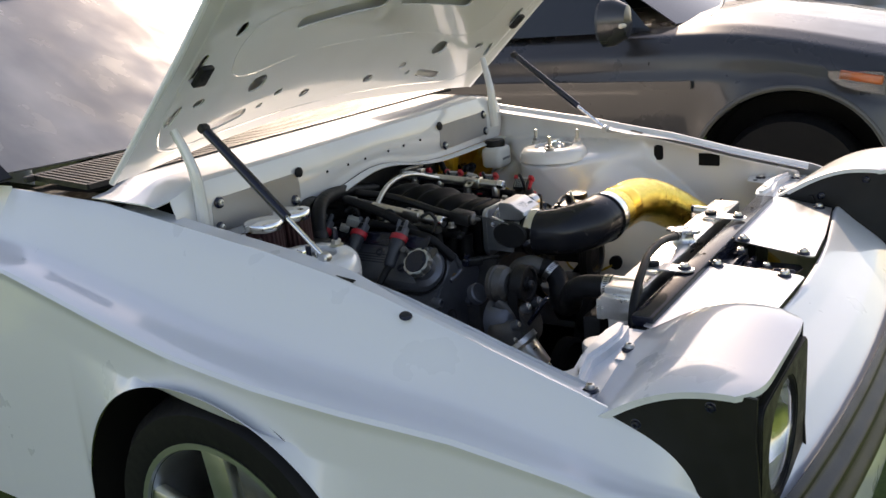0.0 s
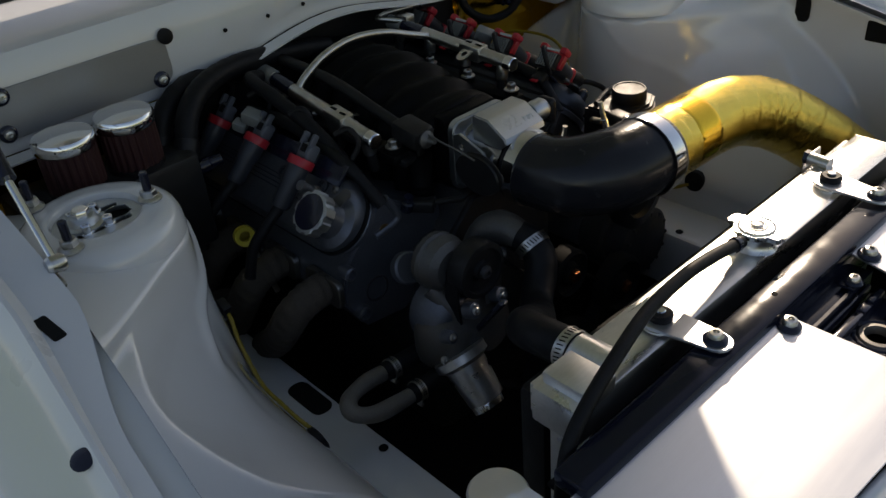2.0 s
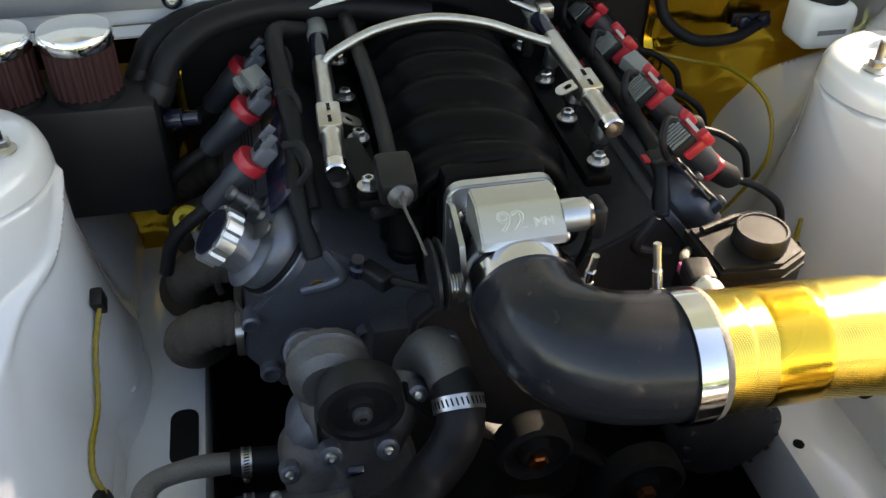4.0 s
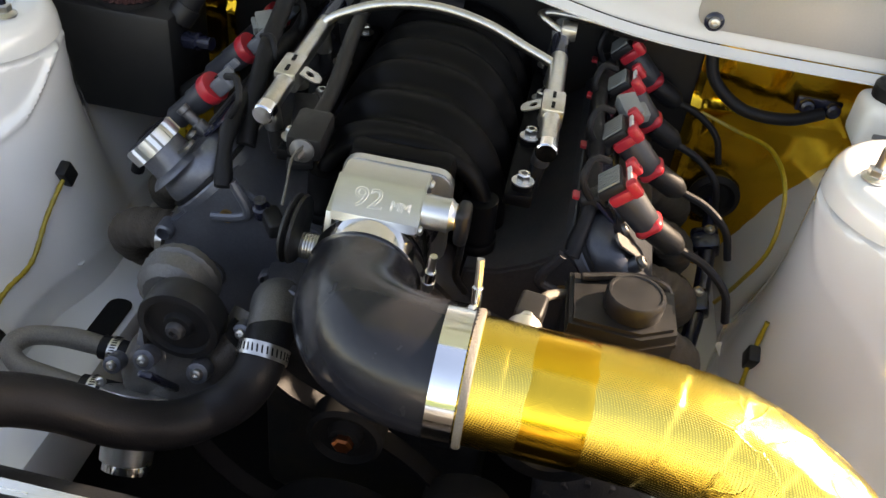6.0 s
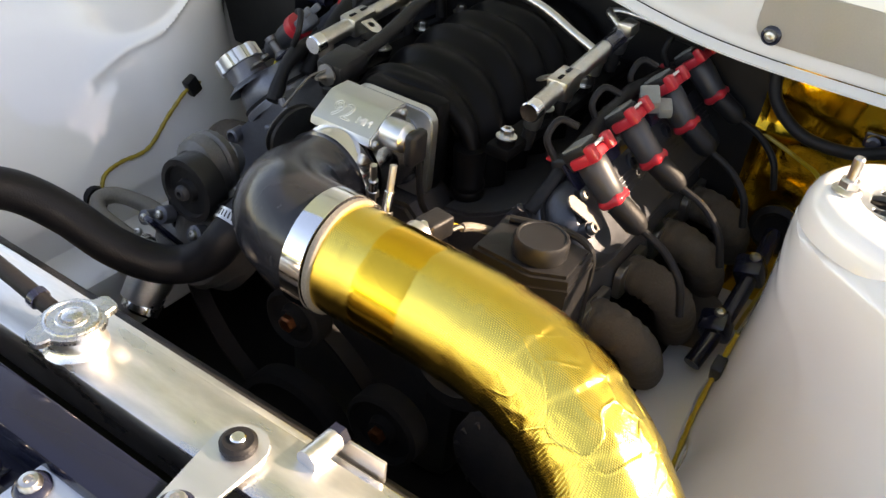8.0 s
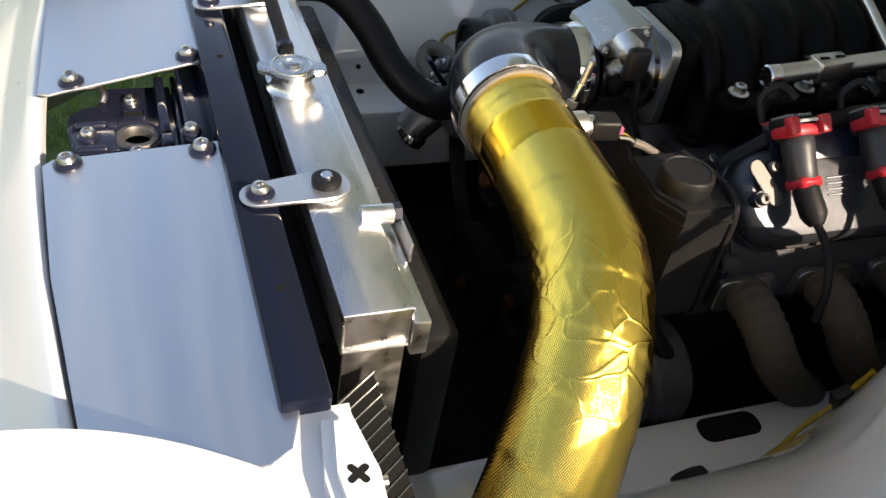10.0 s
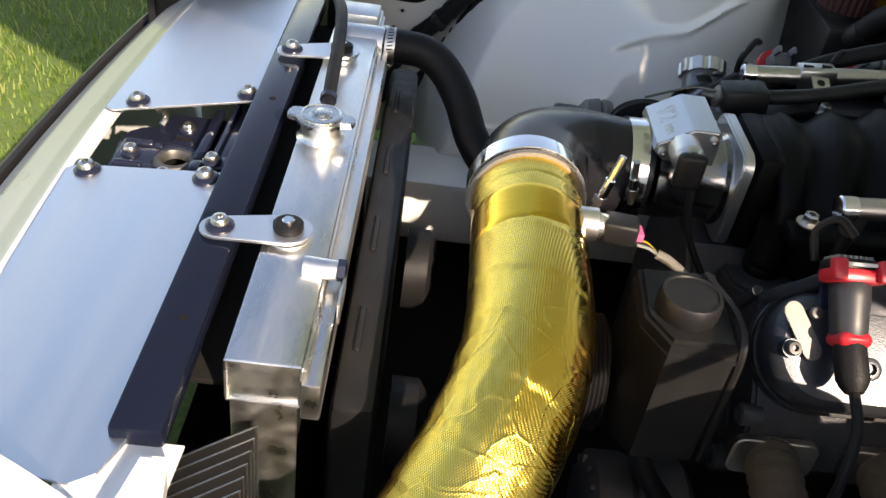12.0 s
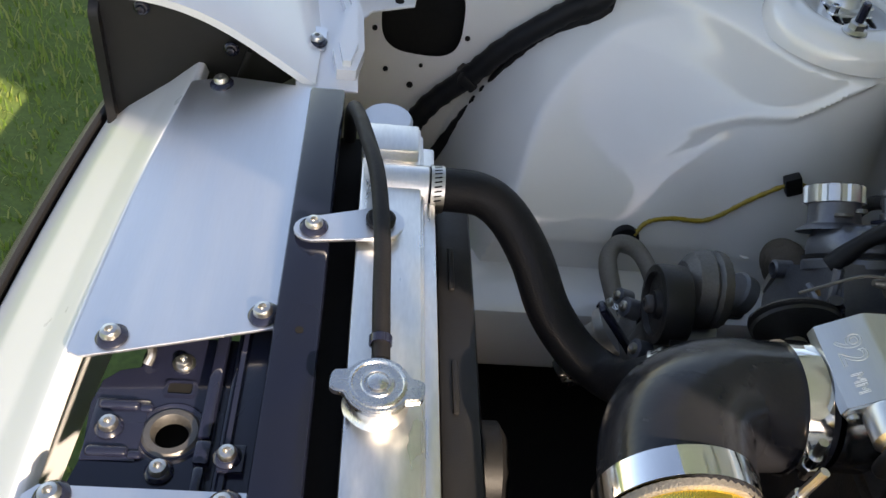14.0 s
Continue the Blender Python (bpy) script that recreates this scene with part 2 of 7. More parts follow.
def sheet(fn, nu, nv, thick=0.0):
    """A surface from a function of u and v (0 to 1), with a thickness along its normals."""
    bm = bmesh.new()
    g = [[bm.verts.new(fn(i / nu, j / nv)) for j in range(nv + 1)] for i in range(nu + 1)]
    for i in range(nu):
        for j in range(nv):
            bm.faces.new((g[i][j], g[i + 1][j], g[i + 1][j + 1], g[i][j + 1]))
    if thick:
        bmesh.ops.recalc_face_normals(bm, faces=bm.faces)
        bmesh.ops.solidify(bm, geom=bm.faces[:], thickness=thick)
    return bm


def bolt(parent, at, up=(0, 0, 1), r=0.008, washer=0.0, rubber=0.0, mat=None, name="bolt"):
    """A button-head bolt with a socket, on a washer and a dark cup where it has them."""
    m = axis_pose(at, up)
    h = 0.0
    if rubber:
        part("cup_washer", lathe([(rubber, 0), (rubber, 0.002), (rubber * 0.8, 0.0045), (r * 1.05, 0.005)], m, 20), BLACKP, parent)
        h = 0.0045
    if washer:
        part("washer", lathe([(washer, h), (washer, h + 0.0015), (r * 0.8, h + 0.0015)], m, 18), STEEL, parent)
        h += 0.0015
    ob = part(name, lathe([(r, h), (r, h + r * 0.35), (r * 0.8, h + r * 0.7), (r * 0.42, h + r * 0.8), (r * 0.42, h + r * 0.3), (0.0003, h + r * 0.3)], m, 12), mat or STEEL, parent)
    return ob


def clamp_ring(parent, at, direction, r, width=0.014, name="hose_clamp", mat=None, screw=True):
    m = axis_pose(at, direction)
    bm = lathe([(r, -width / 2), (r + 0.0016, -width / 2), (r + 0.0016, width / 2), (r, width / 2)], m, 32, close=False)
    if screw:
        add_box(bm, (0.014, 0.007, width * 0.8), m @ pose(0, -r - 0.003, 0), 0.002)
        add_lathe(bm, [(0.0032, -0.010), (0.0032, 0.010)], m @ pose(0, -r - 0.005, 0, 0, 90, 0), 8)
    ring = part(name, bm, mat or STEEL, parent)
    if screw:
        bm = bmesh.new()
        for k in range(30):
            add_box(bm, (0.0016, 0.0006, width * 0.55), m @ pose(0, 0, 0, 0, 0, -78 + 11.2 * k) @ pose(0, r + 0.0015, 0, 0, 12, 0))
        part("band_slots", bm, DARK, ring)
    return ring


# ---- ground ----
GRASS = material("grass_soil", (0.10, 0.165, 0.032), 0.9, grain=0.8, scale=90, stain=0.5, stain_scale=1.2, second=(0.11, 0.14, 0.04), bump=0.8, bump_scale=60)
bm = bmesh.new()
bmesh.ops.create_grid(bm, x_segments=40, y_segments=40, size=150)
part("ground", bm, GRASS, None, "mown green grass field in sunlight")["kind"] = "structure"

GLASS = bpy.data.materials.new("clear_glass")
GLASS.use_nodes = True
GLASS.node_tree.nodes["Principled BSDF"].inputs["Transmission Weight"].default_value = 1.0
GLASS.node_tree.nodes["Principled BSDF"].inputs["Roughness"].default_value = 0.03

# ---- the white car's body ----
car = thing("white_car", (0, 0, 0), "white sports coupe with its engine bay open, parked on grass", "car")
HINGE_X, HINGE_Z = -0.46, 0.925
WHEEL_X, WHEEL_Z, ARCH_X, ARCH_R = -0.045, 0.30, -0.060, 0.362
EDGE_Y = [(-0.9, 0.70), (-0.46, 0.695), (0.13, 0.705), (0.40, 0.728), (0.63, 0.757), (0.9, 0.755)]
CREASE_Z = [(-0.9, 0.835), (-0.60, 0.806), (-0.32, 0.757), (-0.09, 0.716), (0.106, 0.689), (0.28, 0.674), (0.464, 0.664), (0.64, 0.640), (0.80, 0.59), (1.0, 0.51)]
EDGE_Z = [(-0.9, 0.935), (-0.46, 0.912), (0.0, 0.848), (0.25, 0.802), (0.45, 0.752), (0.63, 0.712), (0.80, 0.655), (1.0, 0.56)]


def fender_point(x, v, s):
    """The outer skin of a front wing: v from the bonnet's edge (0) over the flared shoulder down to its lower edge (1)."""
    ye, ze = curve_of(EDGE_Y, x), curve_of(EDGE_Z, x)
    near = math.exp(-((x - ARCH_X) / 0.50) ** 2)
    side = 0.858 + 0.042 * near - 0.13 * smooth(0.60, 0.86, x) ** 2
    cz = min(curve_of(CREASE_Z, x), ze - 0.012)
    drop = ze - cz
    d = x - ARCH_X
    low = 0.20
    if abs(d) < ARCH_R:
        low = max(low, WHEEL_Z + math.sqrt(ARCH_R ** 2 - d * d))
    vy = lerp(ye, side, 0.46)
    keys = [(0.0, ye, ze), (0.03, ye + 0.005, ze + 0.001), (0.10, lerp(ye, vy, 0.28), ze - 0.14 * drop), (0.18, lerp(ye, vy, 0.64), ze - 0.52 * drop), (0.26, vy, ze - 0.86 * drop), (0.34, lerp(vy, side, 0.35), ze - 0.95 * drop),
            (0.42, lerp(vy, side, 0.74), ze - 0.965 * drop), (0.47, side - 0.008, cz), (0.485, side - 0.003, cz - 0.007), (0.52, side - 0.009, cz - 0.024), (0.66, side - 0.010, min(cz - 0.085, max(low + 0.02, cz - 0.10)))]
    top_z = keys[-1][2]
    keys += [(0.95, side + 0.010 * near, lerp(top_z, low, 0.95)), (1.0, side + 0.014 * near, low)]

    def at(k):
        return curve_of([(q[0], q[k]) for q in keys], v)

    y = sum(curve_of([(q[0], q[1]) for q in keys], v + o) for o in (-0.012, 0, 0.012)) / 3 if 0.04 < v < 0.44 else at(1)
    z = sum(curve_of([(q[0], q[2]) for q in keys], v + o) for o in (-0.012, 0, 0.012)) / 3 if 0.04 < v < 0.44 else at(2)
    return Vector((x, s * y, z))


for s in (-1, 1):
    bm = sheet(lambda u, v: fender_point(lerp(-0.78, 0.85, u), v, s), 150, 64, 0.0)
    part("front_wing", bm, WHITE, car, "white front wing with a creased shoulder and flared arch")
    # the return flange of the wing along the bay and the bolted rail beneath it
    bm = sheet(lambda u, v: Vector((lerp(-0.46, 0.62, u), s * (curve_of(EDGE_Y, lerp(-0.46, 0.62, u)) - lerp(0.055, 0.024, smooth(0.12, 0.32, lerp(-0.46, 0.62, u))) * v), curve_of(EDGE_Z, lerp(-0.46, 0.62, u)) - (0.012 if v > 0.2 else 0.012 * v / 0.2))), 60, 10)
    part("wing_rail", bm, WHITE, car)
    # wheel house behind the arch
    bm = lathe([(0.001, 0.66), (0.368, 0.66), (0.368, 0.885)], axis_pose((ARCH_X, 0, WHEEL_Z), (0, s, 0)), 48, close=False)
    part("wheel_house", bm, DARK, car, "dark wheel arch liner")

# strut towers and inner aprons
TOWER = (-0.057, 0.550)


def apron_point(u, v, s):
    x = lerp(-0.44, 0.60, u)
    z = lerp(curve_of(EDGE_Z, x) - 0.014, 0.36, v)
    top = curve_of(EDGE_Y, x) - (0.050 if v < 0.02 else 0.018)
    far = math.hypot(x - WHEEL_X, z - 0.31)
    inner = lerp(0.434, 0.500, min(1.3, max(0.0, (z - 0.47) / 0.16))) + 0.05 * smooth(0.05, 0.25, x) * smooth(0.47, 0.60, z)
    # a rounded edge runs forward and down from the tower: above it the panel leans out to the wing
    seam = curve_of([(-0.44, 0.58), (-0.22, 0.62), (-0.15, 0.70), (-0.10, 0.755), (-0.08, 0.760), (-0.042, 0.731), (0.0, 0.684), (0.04, 0.661), (0.089, 0.629), (0.20, 0.575), (0.35, 0.53)], x)
    above = z - seam
    above = (above + math.sqrt(above * above + (0.0005 if s < 0 else 0.006))) / 2
    slope = min(1.0, above / max(0.06, curve_of(EDGE_Z, x) - 0.03 - seam))
    wall = lerp(inner, top, max(smooth(0.420, 0.480, far), 0.92 * slope))
    r = 0.1015 + 0.018 * ((0.79 - min(z, 0.79)) / 0.4) ** 2
    dx = abs(x - TOWER[0])
    if dx < 0.8 * r:
        tower = TOWER[1] - math.sqrt(r * r - dx * dx)
    else:
        tower = TOWER[1] - 0.6 * r + (dx - 0.8 * r) * 1.333
    tower = lerp(tower, max(wall, tower), smooth(0.745, 0.792, z))
    k = 0.09
    h = max(k - abs(wall - tower), 0) / k
    y = min(wall, tower) - h * h * k / 4 * smooth(0.77, 0.70, z)
    # pressed seam that runs forward from the tower, and dents low on the side
    y -= (0.0065 if s < 0 else 0.002) * math.exp(-((z - seam) / 0.008) ** 2) * smooth(-0.14, -0.06, x) * smooth(0.13, 0.07, x)
    for fx, fz, fd in ((0.098, 0.598, 0.0020), (0.118, 0.588, -0.0016), (0.136, 0.574, 0.0015), (0.156, 0.566, -0.0010)):
        along, over = (x - fx) * 0.80 - (z - fz) * 0.60, (x - fx) * 0.60 + (z - fz) * 0.80
        y += fd * math.exp(-(over / 0.011) ** 2 - (along / 0.034) ** 2) * (1.0 if s < 0 else 0.4)
    return Vector((x, s * y, z))


def apron_y(x, z, s):
    """How far out the inner wing lies at a place."""
    u = (x + 0.44) / 1.04
    top = curve_of(EDGE_Z, x) - 0.014
    return apron_point(u, (top - z) / (top - 0.36), s).y


for s in (-1, 1):
    bm = sheet(lambda u, v: apron_point(u, v, s), 240 if s < 0 else 150, 130 if s < 0 else 80)
    # opening in the forward panel, its rim turned in
    def inside(p):
        return (abs(p.x - 0.462) / 0.060) ** 3.2 + (abs(p.z - 0.634) / 0.064) ** 3.2

    gone = [f for f in bm.faces if inside(f.calc_center_median()) < 1]
    bmesh.ops.delete(bm, geom=gone if s < 0 else [], context="FACES")
    for v in [v for v in bm.verts if s < 0 and v.is_boundary and inside(v.co) < 1.7]:
        k = inside(v.co) ** (-1 / 3.2)
        v.co.x, v.co.z = 0.462 + (v.co.x - 0.462) * k, 0.634 + (v.co.z - 0.634) * k
    part("inner_apron", bm, BAY, car, "white painted inner wing panel with an oval opening")
    # black box behind the panel stands for the shade seen through the opening
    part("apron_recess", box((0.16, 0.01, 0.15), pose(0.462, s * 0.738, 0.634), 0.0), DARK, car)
    prof = [(0.0545, 0.772), (0.0545, 0.7895), (0.0560, 0.7920), (0.0585, 0.7930), (0.066, 0.7922), (0.078, 0.7915), (0.086, 0.7905), (0.0945, 0.784), (0.0995, 0.774), (0.1020, 0.755)]
    part("strut_tower", lathe(prof, pose(TOWER[0], s * TOWER[1], 0), 56, 1.0, False), BAY, car, "white rounded suspension strut tower")
    rail = part("frame_rail", box((1.05, 0.125, 0.12), pose(0.08, s * 0.405, 0.36), 0.012), BAY, car)
    part("rail_slot", plate(rounded(0.085, 0.034, 0.014), 0.001, pose(0.040, s * 0.37, 0.4215)), DARK, rail, "dark slot in the chassis rail")
    for x, y in ((-0.16, 0.46), (0.20, 0.36), (0.30, 0.41)):
        part("rail_hole", plate(rounded(0.014, 0.014, 0.0069), 0.001, pose(x, s * y, 0.4215)), DARK, rail)
    for x, z, r in ((0.394, 0.610, 0.004), (0.531, 0.605, 0.004), (0.511, 0.538, 0.004), (0.472, 0.516, 0.005), (0.458, 0.553, 0.003), (0.30, 0.455, 0.004)):
        y = apron_y(x, z, s)
        part("panel_hole", lathe([(r, 0), (r, 0.003)], axis_pose((x, y + s * -0.0005, z), (0, -s, 0)), 10), DARK, car)

    # camber plate and top bolts
    top = thing("strut_top_mount", (TOWER[0], s * TOWER[1], 0.77), "machined strut top mount with bolts in the tower opening", "strut mount", "strut top mounts")
    cx, cy = TOWER[0], s * TOWER[1]
    slots = [slot(0.021 * k, -0.030, 0.021 * k, 0.030, 0.0052) for k in (-1, 1)]
    hole = [(-0.012, -0.014), (0.012, -0.014), (0.017, -0.028), (0.009, -0.041), (-0.009, -0.041), (-0.017, -0.028)]
    bm = plate([(0.0543 * math.cos(2 * math.pi * k / 48), 0.0543 * math.sin(2 * math.pi * k / 48)) for k in range(48)], 0.006, pose(cx, cy, 0.7845, 0, 0, 0 if s > 0 else 180), 0.0008, slots + [hole])
    part("camber_plate", bm, MACHINED, top, "grey machined camber plate with two slots")
    part("dark_well", lathe([(0.053, 0.774), (0.0005, 0.774)], pose(cx, cy, 0), 24, close=False), DARK, top)
    bearing = part("centre_bearing", lathe([(0.024, 0.7845), (0.024, 0.788), (0.019, 0.790), (0.0165, 0.797), (0.0140, 0.799), (0.0005, 0.799)], pose(cx, cy + s * 0.016, 0), 24), MACHINED, top)
    part("centre_nut", lathe([(0.0115, 0.798), (0.0115, 0.806), (0.010, 0.808), (0.0005, 0.808)], pose(cx, cy + s * 0.016, 0, 0, 0, 15), 6), CHROME, bearing, "bright hexagon nut")
    for kx in (-1, 1):
        for ky in (-0.006, 0.022):
            part("cap_screw", lathe([(0.0085, 0.7845), (0.0085, 0.7858), (0.0062, 0.7860), (0.0062, 0.7955), (0.0054, 0.7965), (0.0030, 0.7965), (0.0030, 0.7915), (0.0003, 0.7915)], pose(cx + 0.021 * kx, cy + s * ky, 0), 14), CHROME, top)
    for x, y in ((-0.038, 0.486), (-0.138, 0.596), (-0.004, 0.604)):
        m = pose(x, s * y, 0.7925)
        part("stud", lathe([(0.0055, 0), (0.0055, 0.036), (0.004, 0.038), (0.0004, 0.038)], m, 12), STEEL if s > 0 else BLACKP, top, "threaded stud")
        part("flange_nut", lathe([(0.0150, 0), (0.0150, 0.0020), (0.0120, 0.0045), (0.0105, 0.0050)], m, 18), STEEL, top)
        part("nut", lathe([(0.0105, 0.0025), (0.0105, 0.012), (0.009, 0.0135)], m, 6), STEEL, top)

COVERPLATE = material("plain_aluminium", (0.38, 0.38, 0.38), 0.42, 0.6, grain=0.1, scale=400, stain=0.2, stain_scale=8, rough_var=0.06)


# cowl, firewall and scuttle
def cowl_z(y):
    """Height of the cowl's front edge: level, dropping to the wings at its ends."""
    return 0.934 - 0.022 * smooth(0.58, 0.69, abs(y))


def cowl_low(y):
    """Its lower edge, arched over the engine."""
    return 0.798 + 0.045 * math.exp(-(y / 0.18) ** 2)


def cowl_front(u, v):
    y = lerp(-0.66, 0.66, u)
    low = cowl_low(y)
    z = lerp(cowl_z(y), low, v)
    return Vector((-0.305 + 0.012 * math.sin(v * 3.1), y, z))


part("cowl_panel", sheet(cowl_front, 40, 8, 0.003), BAY, car, "white cowl panel above the firewall")
part("cowl_top", sheet(lambda u, v: Vector((lerp(-0.308, -0.500, v), lerp(-0.70, 0.70, u), cowl_z(lerp(-0.70, 0.70, u)) + 0.003 + 0.008 * v - 0.004 * max(0.0, 1 - v / 0.12) ** 2)), 40, 16, 0.003), WHITE, car)
GOLD = material("gold_foil", (0.68, 0.38, 0.03), 0.18, 1.0, stain=0.4, stain_scale=12, second=(0.50, 0.24, 0.015), rough_var=0.07, bump=0.5, bump_scale=45)
def foil(y, z):
    """Crumples and lapped seams of the foil."""
    q = Vector((y * 6, z * 6, 1.3))
    r = 1 - abs(noise.noise(q) + 0.6 * noise.noise(q * 2.3))
    seam = 0.006 * math.exp(-((z - 0.70 + 0.02 * y) / 0.006) ** 2) + 0.005 * math.exp(-((abs(y) - 0.345) / 0.006) ** 2)
    return 0.009 * (r ** 3) + seam


part("firewall", sheet(lambda u, v: Vector((-0.348, lerp(-0.34, 0.34, u), lerp(0.86, 0.15, v))), 8, 8, 0.003), PLASTIC, car, "black firewall behind the engine")
for y0, y1 in ((-0.66, -0.332), (0.332, 0.66)):
    part("firewall_foil", sheet(lambda u, v: Vector((-0.345 + foil(lerp(y0, y1, u), lerp(0.86, 0.15, v)), lerp(y0, y1, u), lerp(0.86, 0.15, v))), 60, 90, 0.0), GOLD, car, "firewall covered in crinkled gold heat foil")
# unseen floor, added to keep the bay dark and cover the grass
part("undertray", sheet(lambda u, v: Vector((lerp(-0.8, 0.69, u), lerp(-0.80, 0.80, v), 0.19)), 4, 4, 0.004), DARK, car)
grille = part("cowl_grille", box((0.014, 1.40, 0.012), pose(-0.507, 0, 0.944), 0.002), PLASTIC, car, "black slatted scuttle grille")
part("grille_edge", box((0.020, 1.44, 0.014), pose(-0.695, 0, 0.956), 0.003), PLASTIC, grille)
slat = box((0.195, 0.0075, 0.012), Matrix(), 0.0)
slat_mesh = bpy.data.meshes.new("slat")
slat.to_mesh(slat_mesh)
slat.free()
slat_mesh.materials.append(PLASTIC)
for i in range(92):
    ob = new("slat", slat_mesh)
    ob.parent = grille
    ob.matrix_basis = pose(-0.602, -0.70 + 1.40 * i / 91, 0.951, 0, 4, 0)
part("scuttle_tray", sheet(lambda u, v: Vector((lerp(-0.50, -0.71, v), lerp(-0.70, 0.70, u), 0.932)), 4, 4), DARK, car)
for s in (-1, 1):
    cover = part("cowl_cover", plate(rounded(0.27, 0.072, 0.022), 0.003, Matrix.Translation((-0.2925, s * 0.435, 0.857)) @ Matrix(((0, 0, 1, 0), (1, 0, 0, 0), (0, 1, 0, 0), (0, 0, 0, 1))), 0.001), COVERPLATE, car, "grey bolted cover plate on the cowl")
    for y, z in ((0.322, 0.832), (0.555, 0.832), (0.548, 0.884)):
        bolt(cover, (-0.292, s * y, z), (1, 0, 0.05), r=0.0075, rubber=0.0125)
    part("cowl_grommet", lathe([(0.012, 0), (0.012, 0.004), (0.008, 0.006), (0.0005, 0.006)], axis_pose((-0.292, s * 0.300, 0.893), (1, 0, 0.05)), 18), RUBBER, car)
    for y in (0.20, 0.12, 0.05):
        part("cowl_hole", lathe([(0.0035, 0), (0.0035, 0.002)], axis_pose((-0.2925, s * y, 0.872), (1, 0, 0)), 8), DARK, car)
part("cowl_lip", sheet(lambda u, v: Vector((-0.300 + 0.022 * v, lerp(-0.66, 0.66, u), cowl_low(lerp(-0.66, 0.66, u)) - 0.004 * v)), 40, 2, 0.003), BAY, car)

# bonnet, held open
bonnet = thing("bonnet", (HINGE_X, 0, HINGE_Z), "white bonnet propped open, pressed inner frame showing underneath", "bonnet")
ANG = radians(42)


def hood_pos(l, y, up=0.0):
    return Vector((HINGE_X + l * math.cos(ANG) - up * math.sin(ANG), y, HINGE_Z + l * math.sin(ANG) + up * math.cos(ANG)))


def hood_half(l):
    return 0.70 + 0.05 * smooth(0.3, 1.15, l)


part("outer_skin", sheet(lambda u, v: hood_pos(lerp(0.045, 1.15, u), lerp(-1, 1, v) * hood_half(lerp(0.045, 1.15, u)), 0.02 + 0.062 * max(0.0, 1 - (2 * v - 1) ** 2) ** 1.2 - 0.02 * abs(2 * v - 1) ** 8), 30, 40, 0.002), WHITE, bonnet)
def hood_plane():
    """The pose of the bonnet's underside: x along it from the hinge, y across, z outward."""
    return Matrix.Translation((HINGE_X, 0, HINGE_Z)) @ pose(0, 0, 0, 0, -42, 0)


def oval(cx, cy, rx, ry, turn=0.0, n=16):
    c, sn = math.cos(radians(turn)), math.sin(radians(turn))
    return [(cx + c * rx * math.cos(2 * math.pi * k / n) - sn * ry * math.sin(2 * math.pi * k / n), cy + sn * rx * math.cos(2 * math.pi * k / n) + c * ry * math.sin(2 * math.pi * k / n)) for k in range(n)]


hood_holes = []
for sd in (-1, 1):
    hood_holes += [oval(0.441, sd * 0.551, 0.020, 0.014), slot(0.335, sd * 0.628, 0.385, sd * 0.622, 0.009), oval(0.237, sd * 0.556, 0.012, 0.016), slot(0.200, sd * 0.626, 0.240, sd * 0.616, 0.009),
                   oval(0.233, sd * 0.368, 0.026, 0.030, 20), oval(0.170, sd * 0.252, 0.012, 0.014), oval(0.138, sd * 0.300, 0.009, 0.010), slot(0.116, sd * 0.45, 0.132, sd * 0.36, 0.015), oval(0.133, sd * 0.13, 0.014, 0.018),
                   slot(0.410, sd * 0.335, 0.428, sd * 0.045, 0.018), oval(0.60, sd * 0.50, 0.03, 0.04), slot(0.60, sd * 0.30, 0.62, sd * 0.05, 0.02)]
hood_out = []
for k in range(13):
    l = lerp(0.045, 1.14, k / 12)
    hood_out.append((l, -hood_half(l) + 0.008))
hood_out += [(lerp(0.045, 1.14, k / 12), hood_half(lerp(0.045, 1.14, k / 12)) - 0.008) for k in range(12, -1, -1)]
def crown(y):
    return 0.060 * max(0.0, 1 - (y / 0.70) ** 2) ** 1.3


bm = plate(hood_out, 0.004, Matrix(), 0.0, hood_holes)
bmesh.ops.subdivide_edges(bm, edges=[e for e in bm.edges if e.calc_length() > 0.08], cuts=4, use_grid_fill=False)
bmesh.ops.triangulate(bm, faces=[f for f in bm.faces if len(f.verts) > 4])
for v in bm.verts:
    v.co.z += crown(v.co.y)
bm.transform(hood_plane())
part("inner_frame", bm, BAY, bonnet, "pressed white inner frame with lightening holes")
